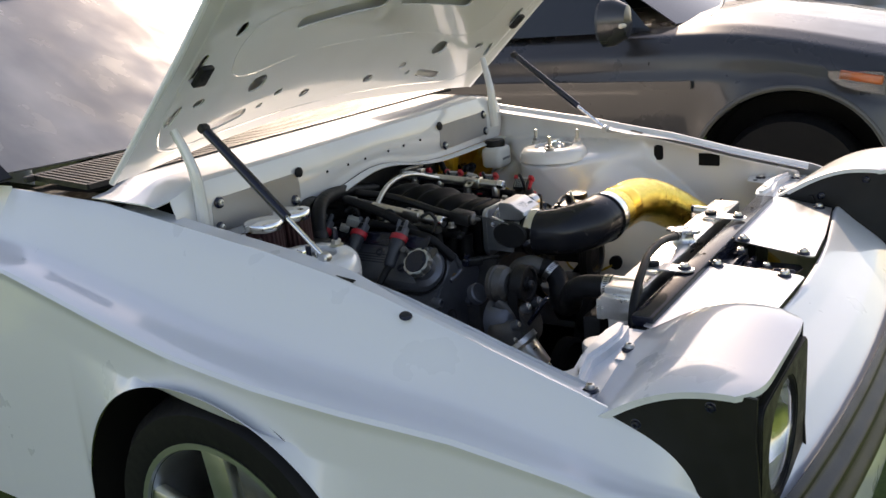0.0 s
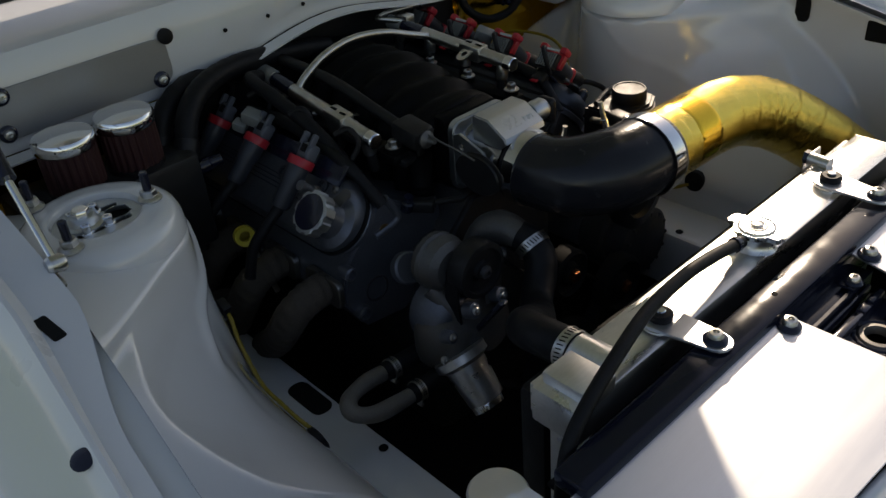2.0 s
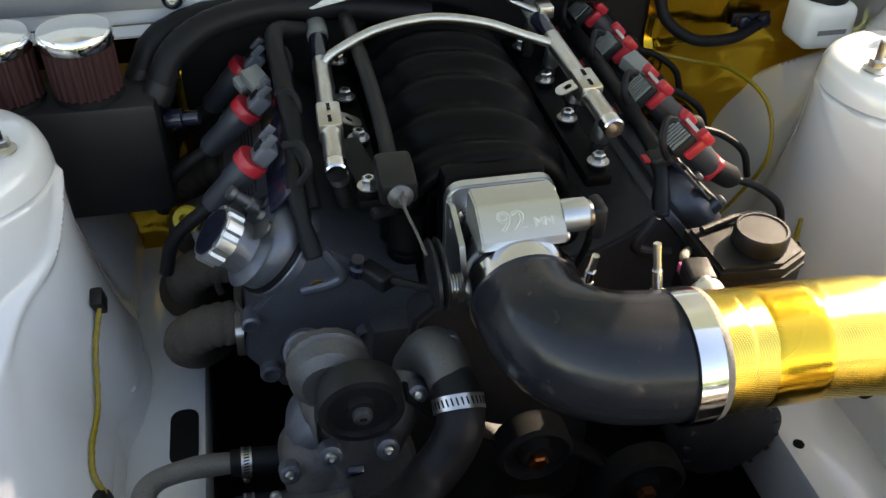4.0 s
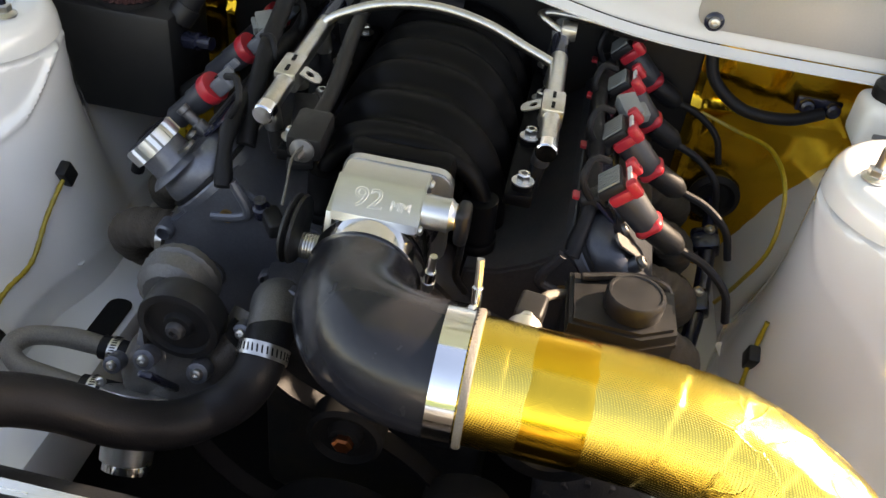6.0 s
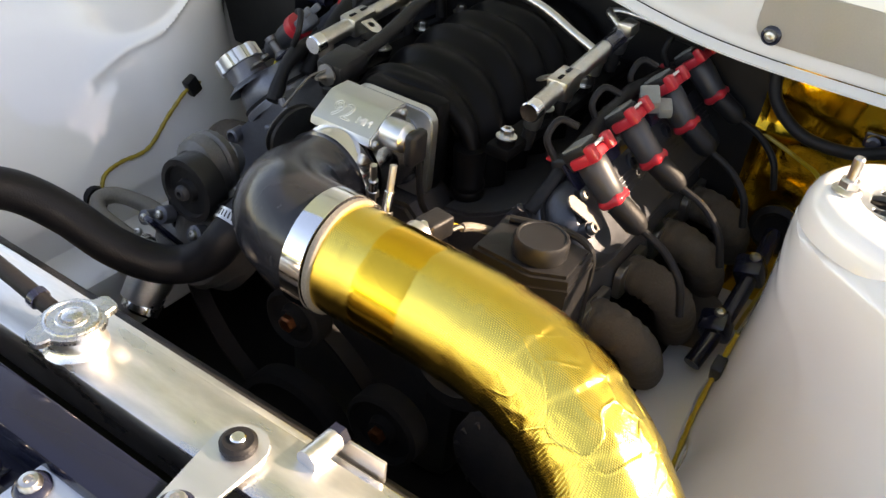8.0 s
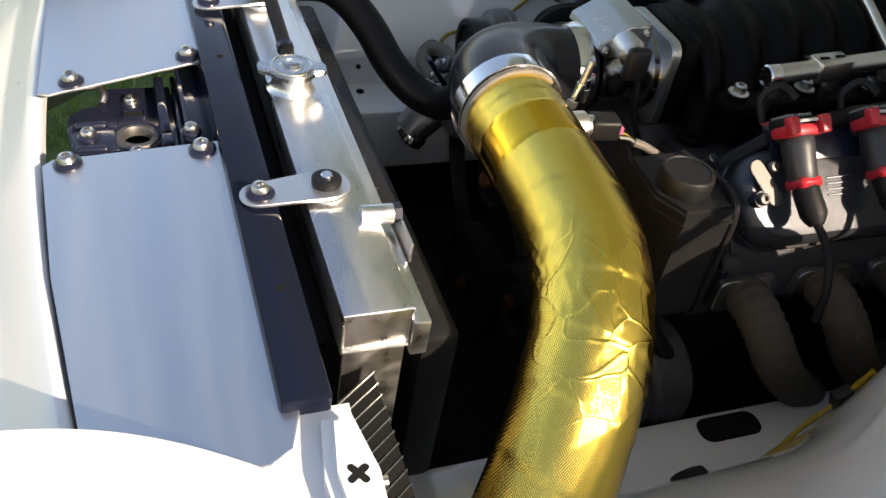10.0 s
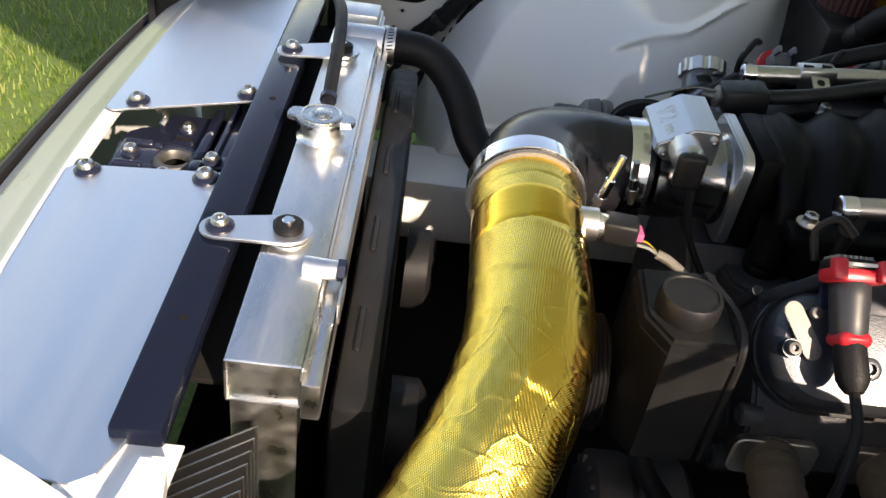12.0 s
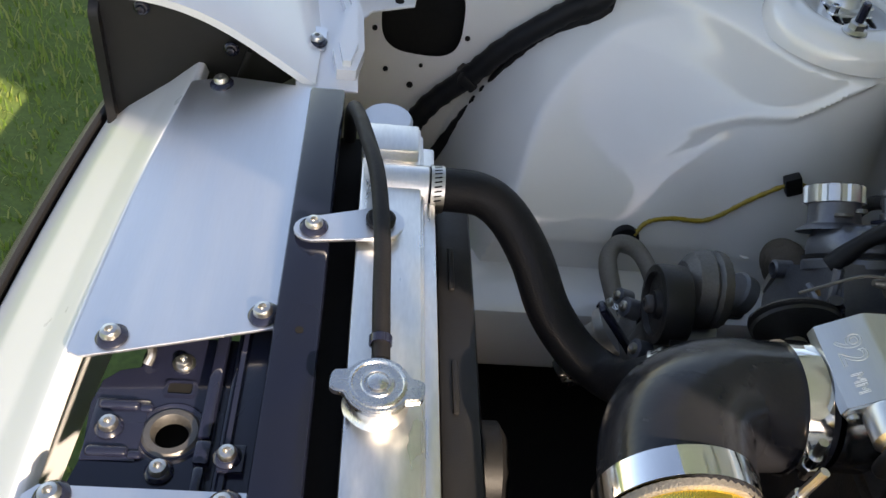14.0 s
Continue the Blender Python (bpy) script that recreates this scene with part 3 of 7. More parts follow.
for sd in (-1, 1):
    for pts, r in (([(0.30, 0.02), (0.30, 0.25), (0.28, 0.42), (0.31, 0.50), (0.40, 0.52), (0.46, 0.46), (0.47, 0.25), (0.47, 0.02)], 0.007), ([(0.08, 0.02), (0.085, 0.40), (0.10, 0.58), (0.20, 0.645), (0.45, 0.655), (0.80, 0.665)], 0.008),
                   ([(0.19, 0.03), (0.20, 0.18), (0.26, 0.29), (0.36, 0.40), (0.52, 0.47), (0.8, 0.52)], 0.006)):
        path = [hood_plane() @ (p + Vector((0, 0, crown(p.y) + 0.0025))) for p in spline([(x, sd * y, 0) for x, y in pts], 8)]
        part("pressed_ridge", tube(path, r, 8), BAY, bonnet)
    part("side_flange", tube([hood_plane() @ Vector((lerp(0.045, 1.14, k / 12), sd * (hood_half(1.14 * k / 12) - 0.004), 0.0)) for k in range(13)], 0.007, 8), WHITE, bonnet)
    part("hinge_arm", tube(spline([hood_plane() @ Vector((0.190, sd * 0.612, -0.004)), (-0.300, sd * 0.604, 1.000), (-0.288, sd * 0.600, 0.950), (-0.286, sd * 0.600, 0.900), (-0.284, sd * 0.604, 0.840)], 6), lambda t: 0.009 + 0.006 * t, 10), BAY, bonnet, "white hinge arm")

# gas struts
for s in (-1, 1):
    strut = thing("gas_strut", (0.07, s * 0.645, 0.80), "black gas strut holding up the bonnet", "gas strut", "bonnet gas struts")
    lo, hi = Vector((0.071, s * 0.643, 0.826)), Vector((-0.211, s * 0.625, 1.055)) + Vector((0, 0, 0.0))
    part("rod", tube([lo, lo.lerp(hi, 0.5)], 0.0045, 12), CHROME, strut, "bright steel rod")
    part("cylinder", tube([lo.lerp(hi, 0.30), lo.lerp(hi, 0.97)], 0.0098, 16), BLACKP, strut)
    for p in (lo, hi):
        part("ball_socket", lathe([(0.008, -0.010), (0.010, -0.006), (0.010, 0.006), (0.007, 0.010)], axis_pose(p, (0, s, 0.1)), 14), STEEL if p is lo else PLASTIC, strut)
    part("lower_bracket", plate(rounded(0.045, 0.030, 0.008), 0.003, pose(0.080, s * 0.66, 0.816)), STEEL, strut)
    part("upper_bracket", box((0.05, 0.03, 0.012), hood_plane() @ pose(0.352, s * 0.622, -0.010), 0.003), PLASTIC, strut)

# windscreen: its grey base and pale streaks stand for flare and reflected sky
part("windscreen", sheet(lambda u, v: Vector((-0.71 - 0.75 * v - 0.10 * abs(2 * u - 1) ** 2, lerp(-0.70, 0.70, u) * (1 - 0.1 * v), 0.962 + 0.42 * v)), 20, 12, 0.005),
     material("haze_painted_glass", (0.12, 0.13, 0.14), 0.22, coat=0.6, stain=0.8, stain_scale=3.0, second=(0.30, 0.31, 0.32), rough_var=0.1, stretch=(0.6, 1.4, 1), grain=0.2, scale=12), car, "grey windscreen with sky haze and reflections painted in")
def roof_point(u, v):
    """The roof from the windscreen (u 0) to the rear window's foot (u 1), v across."""
    x = lerp(-1.43, -2.80, u)
    t = 2 * v - 1
    z = curve_of([(-2.80, 0.985), (-2.62, 1.10), (-2.40, 1.24), (-2.15, 1.335), (-1.80, 1.385), (-1.43, 1.372)], x)
    return Vector((x, t * lerp(0.605, 0.62, u), z - 0.045 * abs(t) ** 3))


part("roof", sheet(lambda u, v: roof_point(0.55 * u, v), 20, 16, 0.01), WHITE, car, "white roof panel")
part("rear_window", sheet(lambda u, v: roof_point(lerp(0.56, 0.99, u), v), 14, 12, 0.006), material("tinted_screen", (0.02, 0.024, 0.028), 0.06, coat=0.3, stain=0.2, stain_scale=3), car, "dark tinted rear window")
part("rear_deck", sheet(lambda u, v: Vector((lerp(-2.78, -3.28, u), lerp(-0.72, 0.72, v), 0.985 - 0.035 * u - 0.06 * u ** 6 - 0.03 * abs(2 * v - 1) ** 4)), 12, 16, 0.006), WHITE, car, "white boot lid")
part("rear_bumper", sheet(lambda u, v: Vector((-3.28 - 0.09 * math.sin(math.pi * min(1, 0.15 + v)) + 0.10 * abs(2 * u - 1) ** 4, lerp(-0.845, 0.845, u), lerp(0.90, 0.22, v))), 20, 14, 0.006), WHITE, car, "white rear bumper")
for s in (-1, 1):
    part("tail_lamp", box((0.02, 0.42, 0.12), pose(-3.335, s * 0.52, 0.80, 0, 0, -s * 4), 0.012), material("red_lens", (0.30, 0.01, 0.015), 0.15, coat=0.5, grain=0.1), car, "red tail lamp")
    part("side_window", sheet(lambda u, v: Vector((lerp(-1.02, -2.62, u) - 0.46 * v * (1 - u) + 0.20 * v * u, s * lerp(0.71, 0.60, v), lerp(0.945, lerp(1.335, 1.14, smooth(0.6, 1.0, u)), v))), 14, 6, 0.005), material("side_glass", (0.02, 0.024, 0.028), 0.05, coat=0.3, stain=0.2, stain_scale=3), car, "dark side window")
    m = axis_pose((-2.50, s * 0.765, 0.313), (0, s, 0))
    part("rear_wheel_house", lathe([(0.001, -0.12), (0.345, -0.12), (0.345, 0.075)], m, 40, close=False), DARK, car)
    part("rear_tyre", lathe([(0.215, -0.10), (0.285, -0.108), (0.313, -0.05), (0.313, 0.05), (0.285, 0.072), (0.225, 0.070)], m, 48, close=False), RUBBER, car, "black rear tyre")
    part("rear_rim", lathe([(0.226, 0.066), (0.218, 0.070), (0.20, 0.04), (0.06, 0.03), (0.05, 0.05), (0.001, 0.052)], m, 40, close=False), MACHINED, car, "grey alloy rear rim")
for s in (-1, 1):
    part("scuttle_corner", sheet(lambda u, v: Vector((lerp(-0.44, -0.95, u), s * lerp(0.62, 0.68, v), 0.903 + 0.015 * u)), 6, 4, 0.003), PLASTIC, car)
    part("windscreen_pillar", sheet(lambda u, v: Vector((-0.78 - 0.75 * u - 0.06 * v, s * (0.70 - 0.07 * u + 0.09 * v), 0.955 + 0.42 * u - 0.02 * v)), 10, 4, 0.006), PLASTIC, car)
    bm = sheet(lambda u, v: Vector((lerp(-0.78, -3.24, u), s * (0.845 - 0.14 * smooth(0.4, 0, v) - 0.05 * smooth(0.85, 1.0, u)), lerp(0.935, 0.20, v) + 0.03 * smooth(0.55, 0.9, u) * (1 - v))), 120, 36, 0.0)
    bmesh.ops.delete(bm, geom=[f for f in bm.faces if math.hypot(f.calc_center_median().x + 2.50, f.calc_center_median().z - 0.313) < 0.345], context="FACES")
    side = part("body_side", bm, WHITE, car, "white door and rear quarter panel")
    part("door_gap", box((0.006, 0.004, 0.60), pose(-2.02, s * 0.8455, 0.52)), DARK, side)
    part("door_handle", box((0.16, 0.018, 0.030), pose(-1.86, s * 0.845, 0.70), 0.008), PLASTIC, side)

# nose: bumper cover with a black strip
def nose_point(u, v):
    y = lerp(-0.765, 0.765, u)
    a = abs(y)
    xr = 0.768 - 0.16 * min(a, 0.46) ** 2
    zr = 0.655 + 0.010 * smooth(0.1, 0.46, a)
    xs = 0.900 - 0.10 * a * a - 0.35 * max(0, a - 0.62) ** 1.5
    zs = 0.552
    keys = [(0, xr - 0.004, zr - 0.014), (0.06, xr, zr - 0.002), (0.10, xr + 0.007, zr - 0.001), (0.14, xr + 0.014, zr - 0.006), (0.25, lerp(xr, xs, 0.33), lerp(zr, zs, 0.30)), (0.42, lerp(xr, xs, 0.72), lerp(zr, zs, 0.66)), (0.56, xs, zs),
            (0.70, xs + 0.030, 0.50), (0.80, xs + 0.040, 0.44), (0.9, xs + 0.04, 0.34), (1.0, xs + 0.01, 0.20)]
    return Vector((curve_of([(k[0], k[1]) for k in keys], v), y, curve_of([(k[0], k[2]) for k in keys], v)))


part("nose_panel", sheet(nose_point, 80, 60, 0.003), WHITE, car, "white nose panel and bumper cover", sharp=60)
TRIM = material("black_trim", (0.016, 0.016, 0.017), 0.38, grain=0.4, scale=500, bump=0.2, bump_scale=700, rough_var=0.06)
strip = part("bumper_strip", sheet(lambda u, v: nose_point(0.02 + 0.96 * u, 0.565 + 0.22 * v) + Vector((0.012 + 0.006 * math.sin(v * math.pi * 5), 0, 0.006)), 60, 30, 0.006), TRIM, car, "black rubber bumper strip with two ridges", sharp=60)

# black upper core support and the two cover panels
bm = box((0.040, 0.865, 0.022), pose(0.5785, 0.012, 0.6865), 0.004)
add_box(bm, (0.010, 0.865, 0.045), pose(0.594, 0.012, 0.662), 0.003)
support = part("core_support", bm, BARPAINT, car, "gloss black radiator support bar")
for y in (-0.055, 0.326):
    part("bar_hole", lathe([(0.0036, 0), (0.0036, 0.0006)], pose(0.576, y, 0.6975), 14), DARK, support)
# added dark strip: gives the gap its shade and hides the ground
part("air_seal", box((0.048, 0.74, 0.006), pose(0.558, -0.030, 0.640), 0.001), DARK, support, "dark strip standing for the shade between bar and radiator")
PZ = Matrix.Translation((0.605, 0, 0.6845)) @ pose(0, 0, 0, 0, 7.0, 0)
for corners, bolts in (
        ([(-0.019, -0.432), (-0.017, -0.080), (-0.006, -0.066), (0.120, -0.045), (0.154, -0.040), (0.166, -0.046), (0.157, -0.25), (0.138, -0.455), (0.09, -0.462)], ((0.004, -0.081), (0.131, -0.060), (0.100, -0.446))),
        ([(-0.021, 0.445), (-0.019, 0.102), (-0.006, 0.092), (0.150, 0.080), (0.160, 0.088), (0.152, 0.25), (0.128, 0.462), (0.09, 0.471), (0.058, 0.475), (0.006, 0.485), (-0.010, 0.476)], ((0.009, 0.104), (0.136, 0.092), (0.100, 0.446)))):
    panel = part("cover_panel", plate(corners, 0.0025, PZ, 0.0006), SATIN, car, "brushed aluminium cover panel held by button bolts")
    for x, y in bolts:
        bolt(panel, PZ @ Vector((x, y, 0.0)), (0.12, 0, 1), r=0.0088, rubber=0.0140)

# latch well between the panels
latch = thing("bonnet_latch", (0.66, 0.01, 0.60), "black painted bonnet latch plate with bolts and a striker hole", "latch")
outline = [(0.632, -0.085), (0.700, -0.085), (0.712, -0.050), (0.728, -0.046), (0.740, -0.034), (0.744, -0.010), (0.738, 0.040), (0.744, 0.070), (0.736, 0.090), (0.632, 0.090)]
part("latch_plate", plate(outline, 0.003, pose(0, 0, 0.643), 0.0012, [(0.673, 0.016, 0.015)]), BLACKP, latch)
part("ring_dish", lathe([(0.030, 0.6430), (0.028, 0.6445), (0.0255, 0.6435), (0.024, 0.6415)], pose(0.673, 0.016, 0), 32, close=False), BLACKP, latch)
part("striker_ring", lathe([(0.0135, 0.636), (0.0145, 0.6425), (0.0165, 0.6460), (0.0215, 0.6455), (0.0245, 0.6425)], pose(0.673, 0.016, 0), 32, close=False), GREYSTEEL, latch, "worn metal striker ring")
part("latch_slot", plate(rounded(0.026, 0.017, 0.003), 0.003, pose(0.674, -0.028, 0.6455), 0.001, [rounded(0.020, 0.011, 0.002)]), BLACKP, latch, "rimmed slot in the plate")
part("slot_recess", plate(rounded(0.021, 0.012, 0.002), 0.0008, pose(0.674, -0.028, 0.6436)), DARK, latch)
for y in (-0.008, 0.037):
    part("pressed_rib", box((0.034, 0.010, 0.009), pose(0.719, y, 0.6445), 0.004, 3), BLACKP, latch)
    part("pressed_rib", box((0.012, 0.008, 0.006), pose(0.697, y + 0.002, 0.6445), 0.0028, 3), BLACKP, latch)
part("pressed_step", box((0.044, 0.060, 0.005), pose(0.717, 0.015, 0.6425), 0.002), BLACKP, latch)
for x, y in ((0.722, 0.015), (0.675, 0.053)):
    bolt(latch, (x, y, 0.6450 if x > 0.7 else 0.6432), r=0.0080, rubber=0.0115)
bolt(latch, (0.676, -0.055, 0.6432), r=0.0075, washer=0.010)
part("catch_hook", tube(spline([(0.718, -0.078, 0.650), (0.708, -0.070, 0.655), (0.703, -0.058, 0.652), (0.706, -0.050, 0.646)], 5), 0.0042, 10), STEEL, latch, "worn steel catch hook")
for x, w, y0, y1 in ((0.644, 0.011, -0.085, 0.028), (0.643, 0.013, 0.030, 0.052), (0.643, 0.009, 0.054, 0.088), (0.628, 0.006, -0.085, 0.088)):
    part("latch_rail", box((w, y1 - y0, 0.016), pose(x, (y0 + y1) / 2, 0.6495), 0.003), BLACKP, latch)
bolt(latch, (0.620, 0.055, 0.6720), r=0.0075, rubber=0.011)
part("bolt_tab", box((0.020, 0.024, 0.004), pose(0.617, 0.055, 0.6700), 0.001), BLACKP, latch)
part("well_edge", box((0.026, 0.20, 0.003), pose(0.6085, 0.004, 0.6620), 0.001), BLACKP, latch)
# dark box added under the plate so the well reads as shaded
part("latch_beam", box((0.10, 0.20, 0.012), pose(0.672, 0.005, 0.606), 0.004), DARK, latch, "dark filler added for the shade below the latch")
part("latch_wall", box((0.004, 0.19, 0.10), pose(0.6225, 0.004, 0.618)), BLACKP, latch)

# white corner pieces between the support bar and the wings
for s in (-1, 1):
    hd = part("header_corner", plate([(0.545, s * 0.44), (0.618, s * 0.44), (0.635, s * 0.60), (0.640, s * 0.757), (0.56, s * 0.752), (0.470, s * 0.728), (0.478, s * 0.660), (0.535, s * 0.635), (0.552, s * 0.60)][::s], 0.003, pose(0, 0, 0.681), 0.0008), WHITE, car, "white header corner panel")
    part("header_flange", plate([(0.549, s * 0.463), (0.572, s * 0.463), (0.580, s * 0.512), (0.577, s * 0.560), (0.570, s * 0.610), (0.588, s * 0.690), (0.580, s * 0.700), (0.556, s * 0.650), (0.546, s * 0.600), (0.541, s * 0.512)][::s], 0.024, pose(0, 0, 0.7030), 0.008), WHITE, car)
    for turn in (35, -55) if s > 0 else ():
        part("flange_hole", plate(rounded(0.019, 0.0055, 0.0026), 0.001, pose(0.5586, s * 0.517, 0.7034 + turn * 1e-6, 0, 0, turn)), DARK, hd, "cross-shaped hole in the flange")
    for y in (0.547, 0.704):
        tab = part("hinge_tab", plate(rounded(0.022, 0.055, 0.006), 0.003, pose(0.601, s * y, 0.6855), 0.0006), SATIN, hd)
        bolt(tab, (0.601, s * (y - 0.012), 0.6855), r=0.0085, rubber=0.013)
    for x, y, r in ((0.499, 0.667, 0.0065), (0.552, 0.672, 0.0085), (0.556, 0.718, 0.0040)):
        part("corner_hole", lathe([(r, 0), (r, 0.0008)], pose(x, s * y, 0.6812), 16), DARK, hd)
    bolt(hd, (0.506, s * 0.697, 0.6812), r=0.0080, rubber=0.0135)
    part("wing_bolt", lathe([(0.011, 0), (0.011, 0.0015), (0.007, 0.003), (0.0004, 0.003)], pose(0.31, s * 0.735, 0.7805, -17 * s, 14, 0), 14), BLACKP, car)
    part("wing_slot", plate(rounded(0.040, 0.014, 0.003), 0.0008, pose(0.150, s * 0.688, 0.8095, 0, 10, -8 * s)), DARK, car)

# pop-up headlamps, raised
for s in (-1, 1):
    lamp = thing("popup_headlamp", (0.73, s * 0.625, 0.56), "raised pop-up headlamp with white lid and black bucket", "headlamp", "pop-up headlamps")

    def lid_point(u, v, s=s):
        # u along from the hinge, v across from the inner to the outer edge
        yi, yo = lerp(0.445, 0.482, u) if s < 0 else 0.482 + 0.020 * (1 - u) ** 4, lerp(0.772, 0.775, u)
        w = abs(2 * v - 1)
        x = lerp(0.595, 0.862, u)
        z = lerp(0.690, 0.772, u) + 0.030 * math.sin(math.pi * u) ** 1.2 - 0.006 * w ** 6 - 0.006 * u ** 10
        z -= 0.028 * (1 - u) * v
        if u > 0.86:
            x -= 0.030 * w ** 8 * (u - 0.86) / 0.14
        return Vector((x, s * lerp(yi, yo, v), z))

    part("lid", sheet(lid_point, 30, 26, 0.010), WHITE, lamp, "gloss white lamp lid with rounded corners", sharp=50)
    for yy in (0.502, 0.762):
        out = [(0.600, 0.672)] + [(lid_point(k / 8, 0.1 if yy < 0.6 else 0.9).x, lid_point(k / 8, 0.1 if yy < 0.6 else 0.9).z - 0.008) for k in range(0, 9)] + [(0.856, 0.70), (0.868, 0.535), (0.80, 0.520), (0.70, 0.60)]
        bm = plate(out, 0.005, Matrix(((1, 0, 0, 0), (0, 0, 1, s * yy), (0, 1, 0, 0), (0, 0, 0, 1))), 0.0)
        side = part("bucket_side", bm, PLASTIC, lamp, "black textured bucket side")
        for x, z in ((0.700, 0.690), (0.800, 0.735)):
            bolt(side, (x, s * (yy + (0.0005 if yy > 0.6 else -0.0055)), z), (0, s * (1 if yy > 0.6 else -1), 0), r=0.006, rubber=0.0095, mat=BLACKP)
    part("bucket_back", box((0.006, 0.27, 0.13), pose(0.70, s * 0.625, 0.63, 0, -20, 0)), PLASTIC, lamp)
    part("bezel", plate(rounded(0.268, 0.185, 0.02), 0.012, Matrix.Translation((0.862, s * 0.625, 0.645)) @ Matrix(((0, 0, 1, 0), (1, 0, 0, 0), (0, 1, 0, 0), (0, 0, 0, 1))), 0.002, [oval(s * 0.012, 0.0, 0.084, 0.080, n=36)]), PLASTIC, lamp, "black lamp bezel")
    lm = axis_pose((0.850, s * 0.637, 0.645), (1, 0, 0))
    part("reflector", lathe([(0.001, -0.055), (0.03, -0.050), (0.06, -0.034), (0.085, -0.004)], lm, 40, close=False), CHROME, lamp, "bright reflector bowl")
    lens = part("lens", lathe([(0.086, -0.002), (0.080, 0.004), (0.055, 0.011), (0.025, 0.014), (0.001, 0.015)], lm, 40, close=False), GLASS, lamp, "round clear glass lens")
    lens.visible_shadow = False

# front wheels
for s in (-1, 1):
    m = axis_pose((WHEEL_X, s * 0.775, 0.313), (0, s, 0))
    wheel = thing("front_wheel", (WHEEL_X, s * 0.775, 0.0), "alloy wheel with a black tyre under the wing", "wheel", "front wheels")
    part("tyre", lathe([(0.215, -0.10), (0.285, -0.108), (0.306, -0.085), (0.313, -0.05), (0.313, 0.05), (0.306, 0.085), (0.285, 0.108), (0.25, 0.110), (0.222, 0.104), (0.215, 0.10)], m, 64, close=False), RUBBER, wheel)
    part("rim", lathe([(0.226, 0.098), (0.230, 0.108), (0.218, 0.108), (0.212, 0.085), (0.206, 0.06), (0.200, -0.08), (0.19, -0.09)], m, 56, close=False), MACHINED, wheel, "grey alloy rim")
    for k in range(5):
        mm = m @ pose(0, 0, 0, 0, 0, 72 * k + 20)
        bm = bmesh.new()
        add_box(bm, (0.19, 0.060, 0.030), mm @ pose(0.125, 0, 0.078, 0, -4, 0), 0.010)
        part("spoke", bm, MACHINED, wheel)
    part("hub", lathe([(0.06, 0.02), (0.06, 0.065), (0.05, 0.075), (0.03, 0.078), (0.0005, 0.078)], m, 32), CAST, wheel)
    part("brake_disc", lathe([(0.05, -0.01), (0.14, -0.01), (0.14, 0.01), (0.05, 0.01)], m, 40), STEEL, wheel)


# ---- radiator ----
rad = thing("radiator", (0.505, 0.02, 0.20), "welded aluminium radiator with top tank and filler cap", "radiator")
tank = part("top_tank", box((0.062, 0.720, 0.046), pose(0.503, 0.0075, 0.676), 0.003), ALLOY, rad, "bare welded aluminium top tank")
bm = bmesh.new()
add_box(bm, (0.016, 0.71, 0.040), pose(0.4645, 0.018, 0.664), 0.002)
part("header_plate", bm, ALLOY, rad)
part("weld_bead", tube([Vector((0.4715, -0.345 + 0.708 * i / 260, 0.6905)) for i in range(261)], 0.0024, 8, True, lambda t, a: 0.0003 * math.sin(t * 640)), ALLOY, tank, "rippled weld bead")
rim = [(0.4765, 0.6565), (0.5355, 0.6565), (0.5355, 0.6995), (0.4765, 0.6995), (0.4765, 0.6565)]
rim = [Vector((lerp(a[0], b[0], k / 12) - 0.003, 0.368, lerp(a[1], b[1], k / 12) - 0.002)) for a, b in zip(rim, rim[1:]) for k in range(12)]
part("end_weld", tube(rim + rim[:1], 0.0019, 8, True, lambda t, a: 0.0005 * math.sin(t * 300)), ALLOY, tank)
core = part("core", box((0.045, 0.66, 0.40), pose(0.503, 0.02, 0.455), 0.002), DARK, rad, "dark radiator core")
for s in (-1, 1):
    part("side_plate", box((0.055, 0.004, 0.42), pose(0.503, 0.02 + s * 0.345, 0.446), 0.001), ALLOY, rad)
neck = part("filler_neck", lathe([(0.027, 0.698), (0.0235, 0.702), (0.0215, 0.706), (0.0215, 0.716), (0.0225, 0.718)], pose(0.509, 0.018, 0), 32), ALLOY, rad)
cap_out = []
for k in range(64):
    a = 2 * math.pi * k / 64
    r = 0.0268 * (1 + 0.38 * smooth(0.90, 0.98, abs(math.cos(a + 0.12))))
    cap_out.append((r * math.cos(a), r * math.sin(a)))
bm = plate(cap_out, 0.006, pose(0.509, 0.018, 0.725), 0.0015)
add_lathe(bm, [(0.0232, 0.7245), (0.0225, 0.7266), (0.0205, 0.7272), (0.0195, 0.7262), (0.0135, 0.7262), (0.0125, 0.7272), (0.0105, 0.7275), (0.0096, 0.7262), (0.0084, 0.7262), (0.0079, 0.7284), (0.0066, 0.7292), (0.0005, 0.7292)], pose(0.509, 0.018, 0), 32)
part("filler_cap", bm, STAMPED, rad, "winged polished steel filler cap")
part("overflow_spout", tube([(0.505, -0.005, 0.710), (0.507, -0.035, 0.715)], 0.0055, 10), ALLOY, rad)
# bleed fitting and its tab
part("bleed_boss", tube([(0.490, 0.250, 0.704), (0.460, 0.252, 0.704)], 0.0095, 16), ALLOY, rad)
part("bleed_plug", lathe([(0.010, 0), (0.010, 0.007), (0.005, 0.008)], axis_pose((0.460, 0.252, 0.705), (-1, 0, 0)), 6), BLACKP, rad)
part("tab", box((0.003, 0.048, 0.022), pose(0.4535, 0.272, 0.692), 0.001), ALLOY, rad)
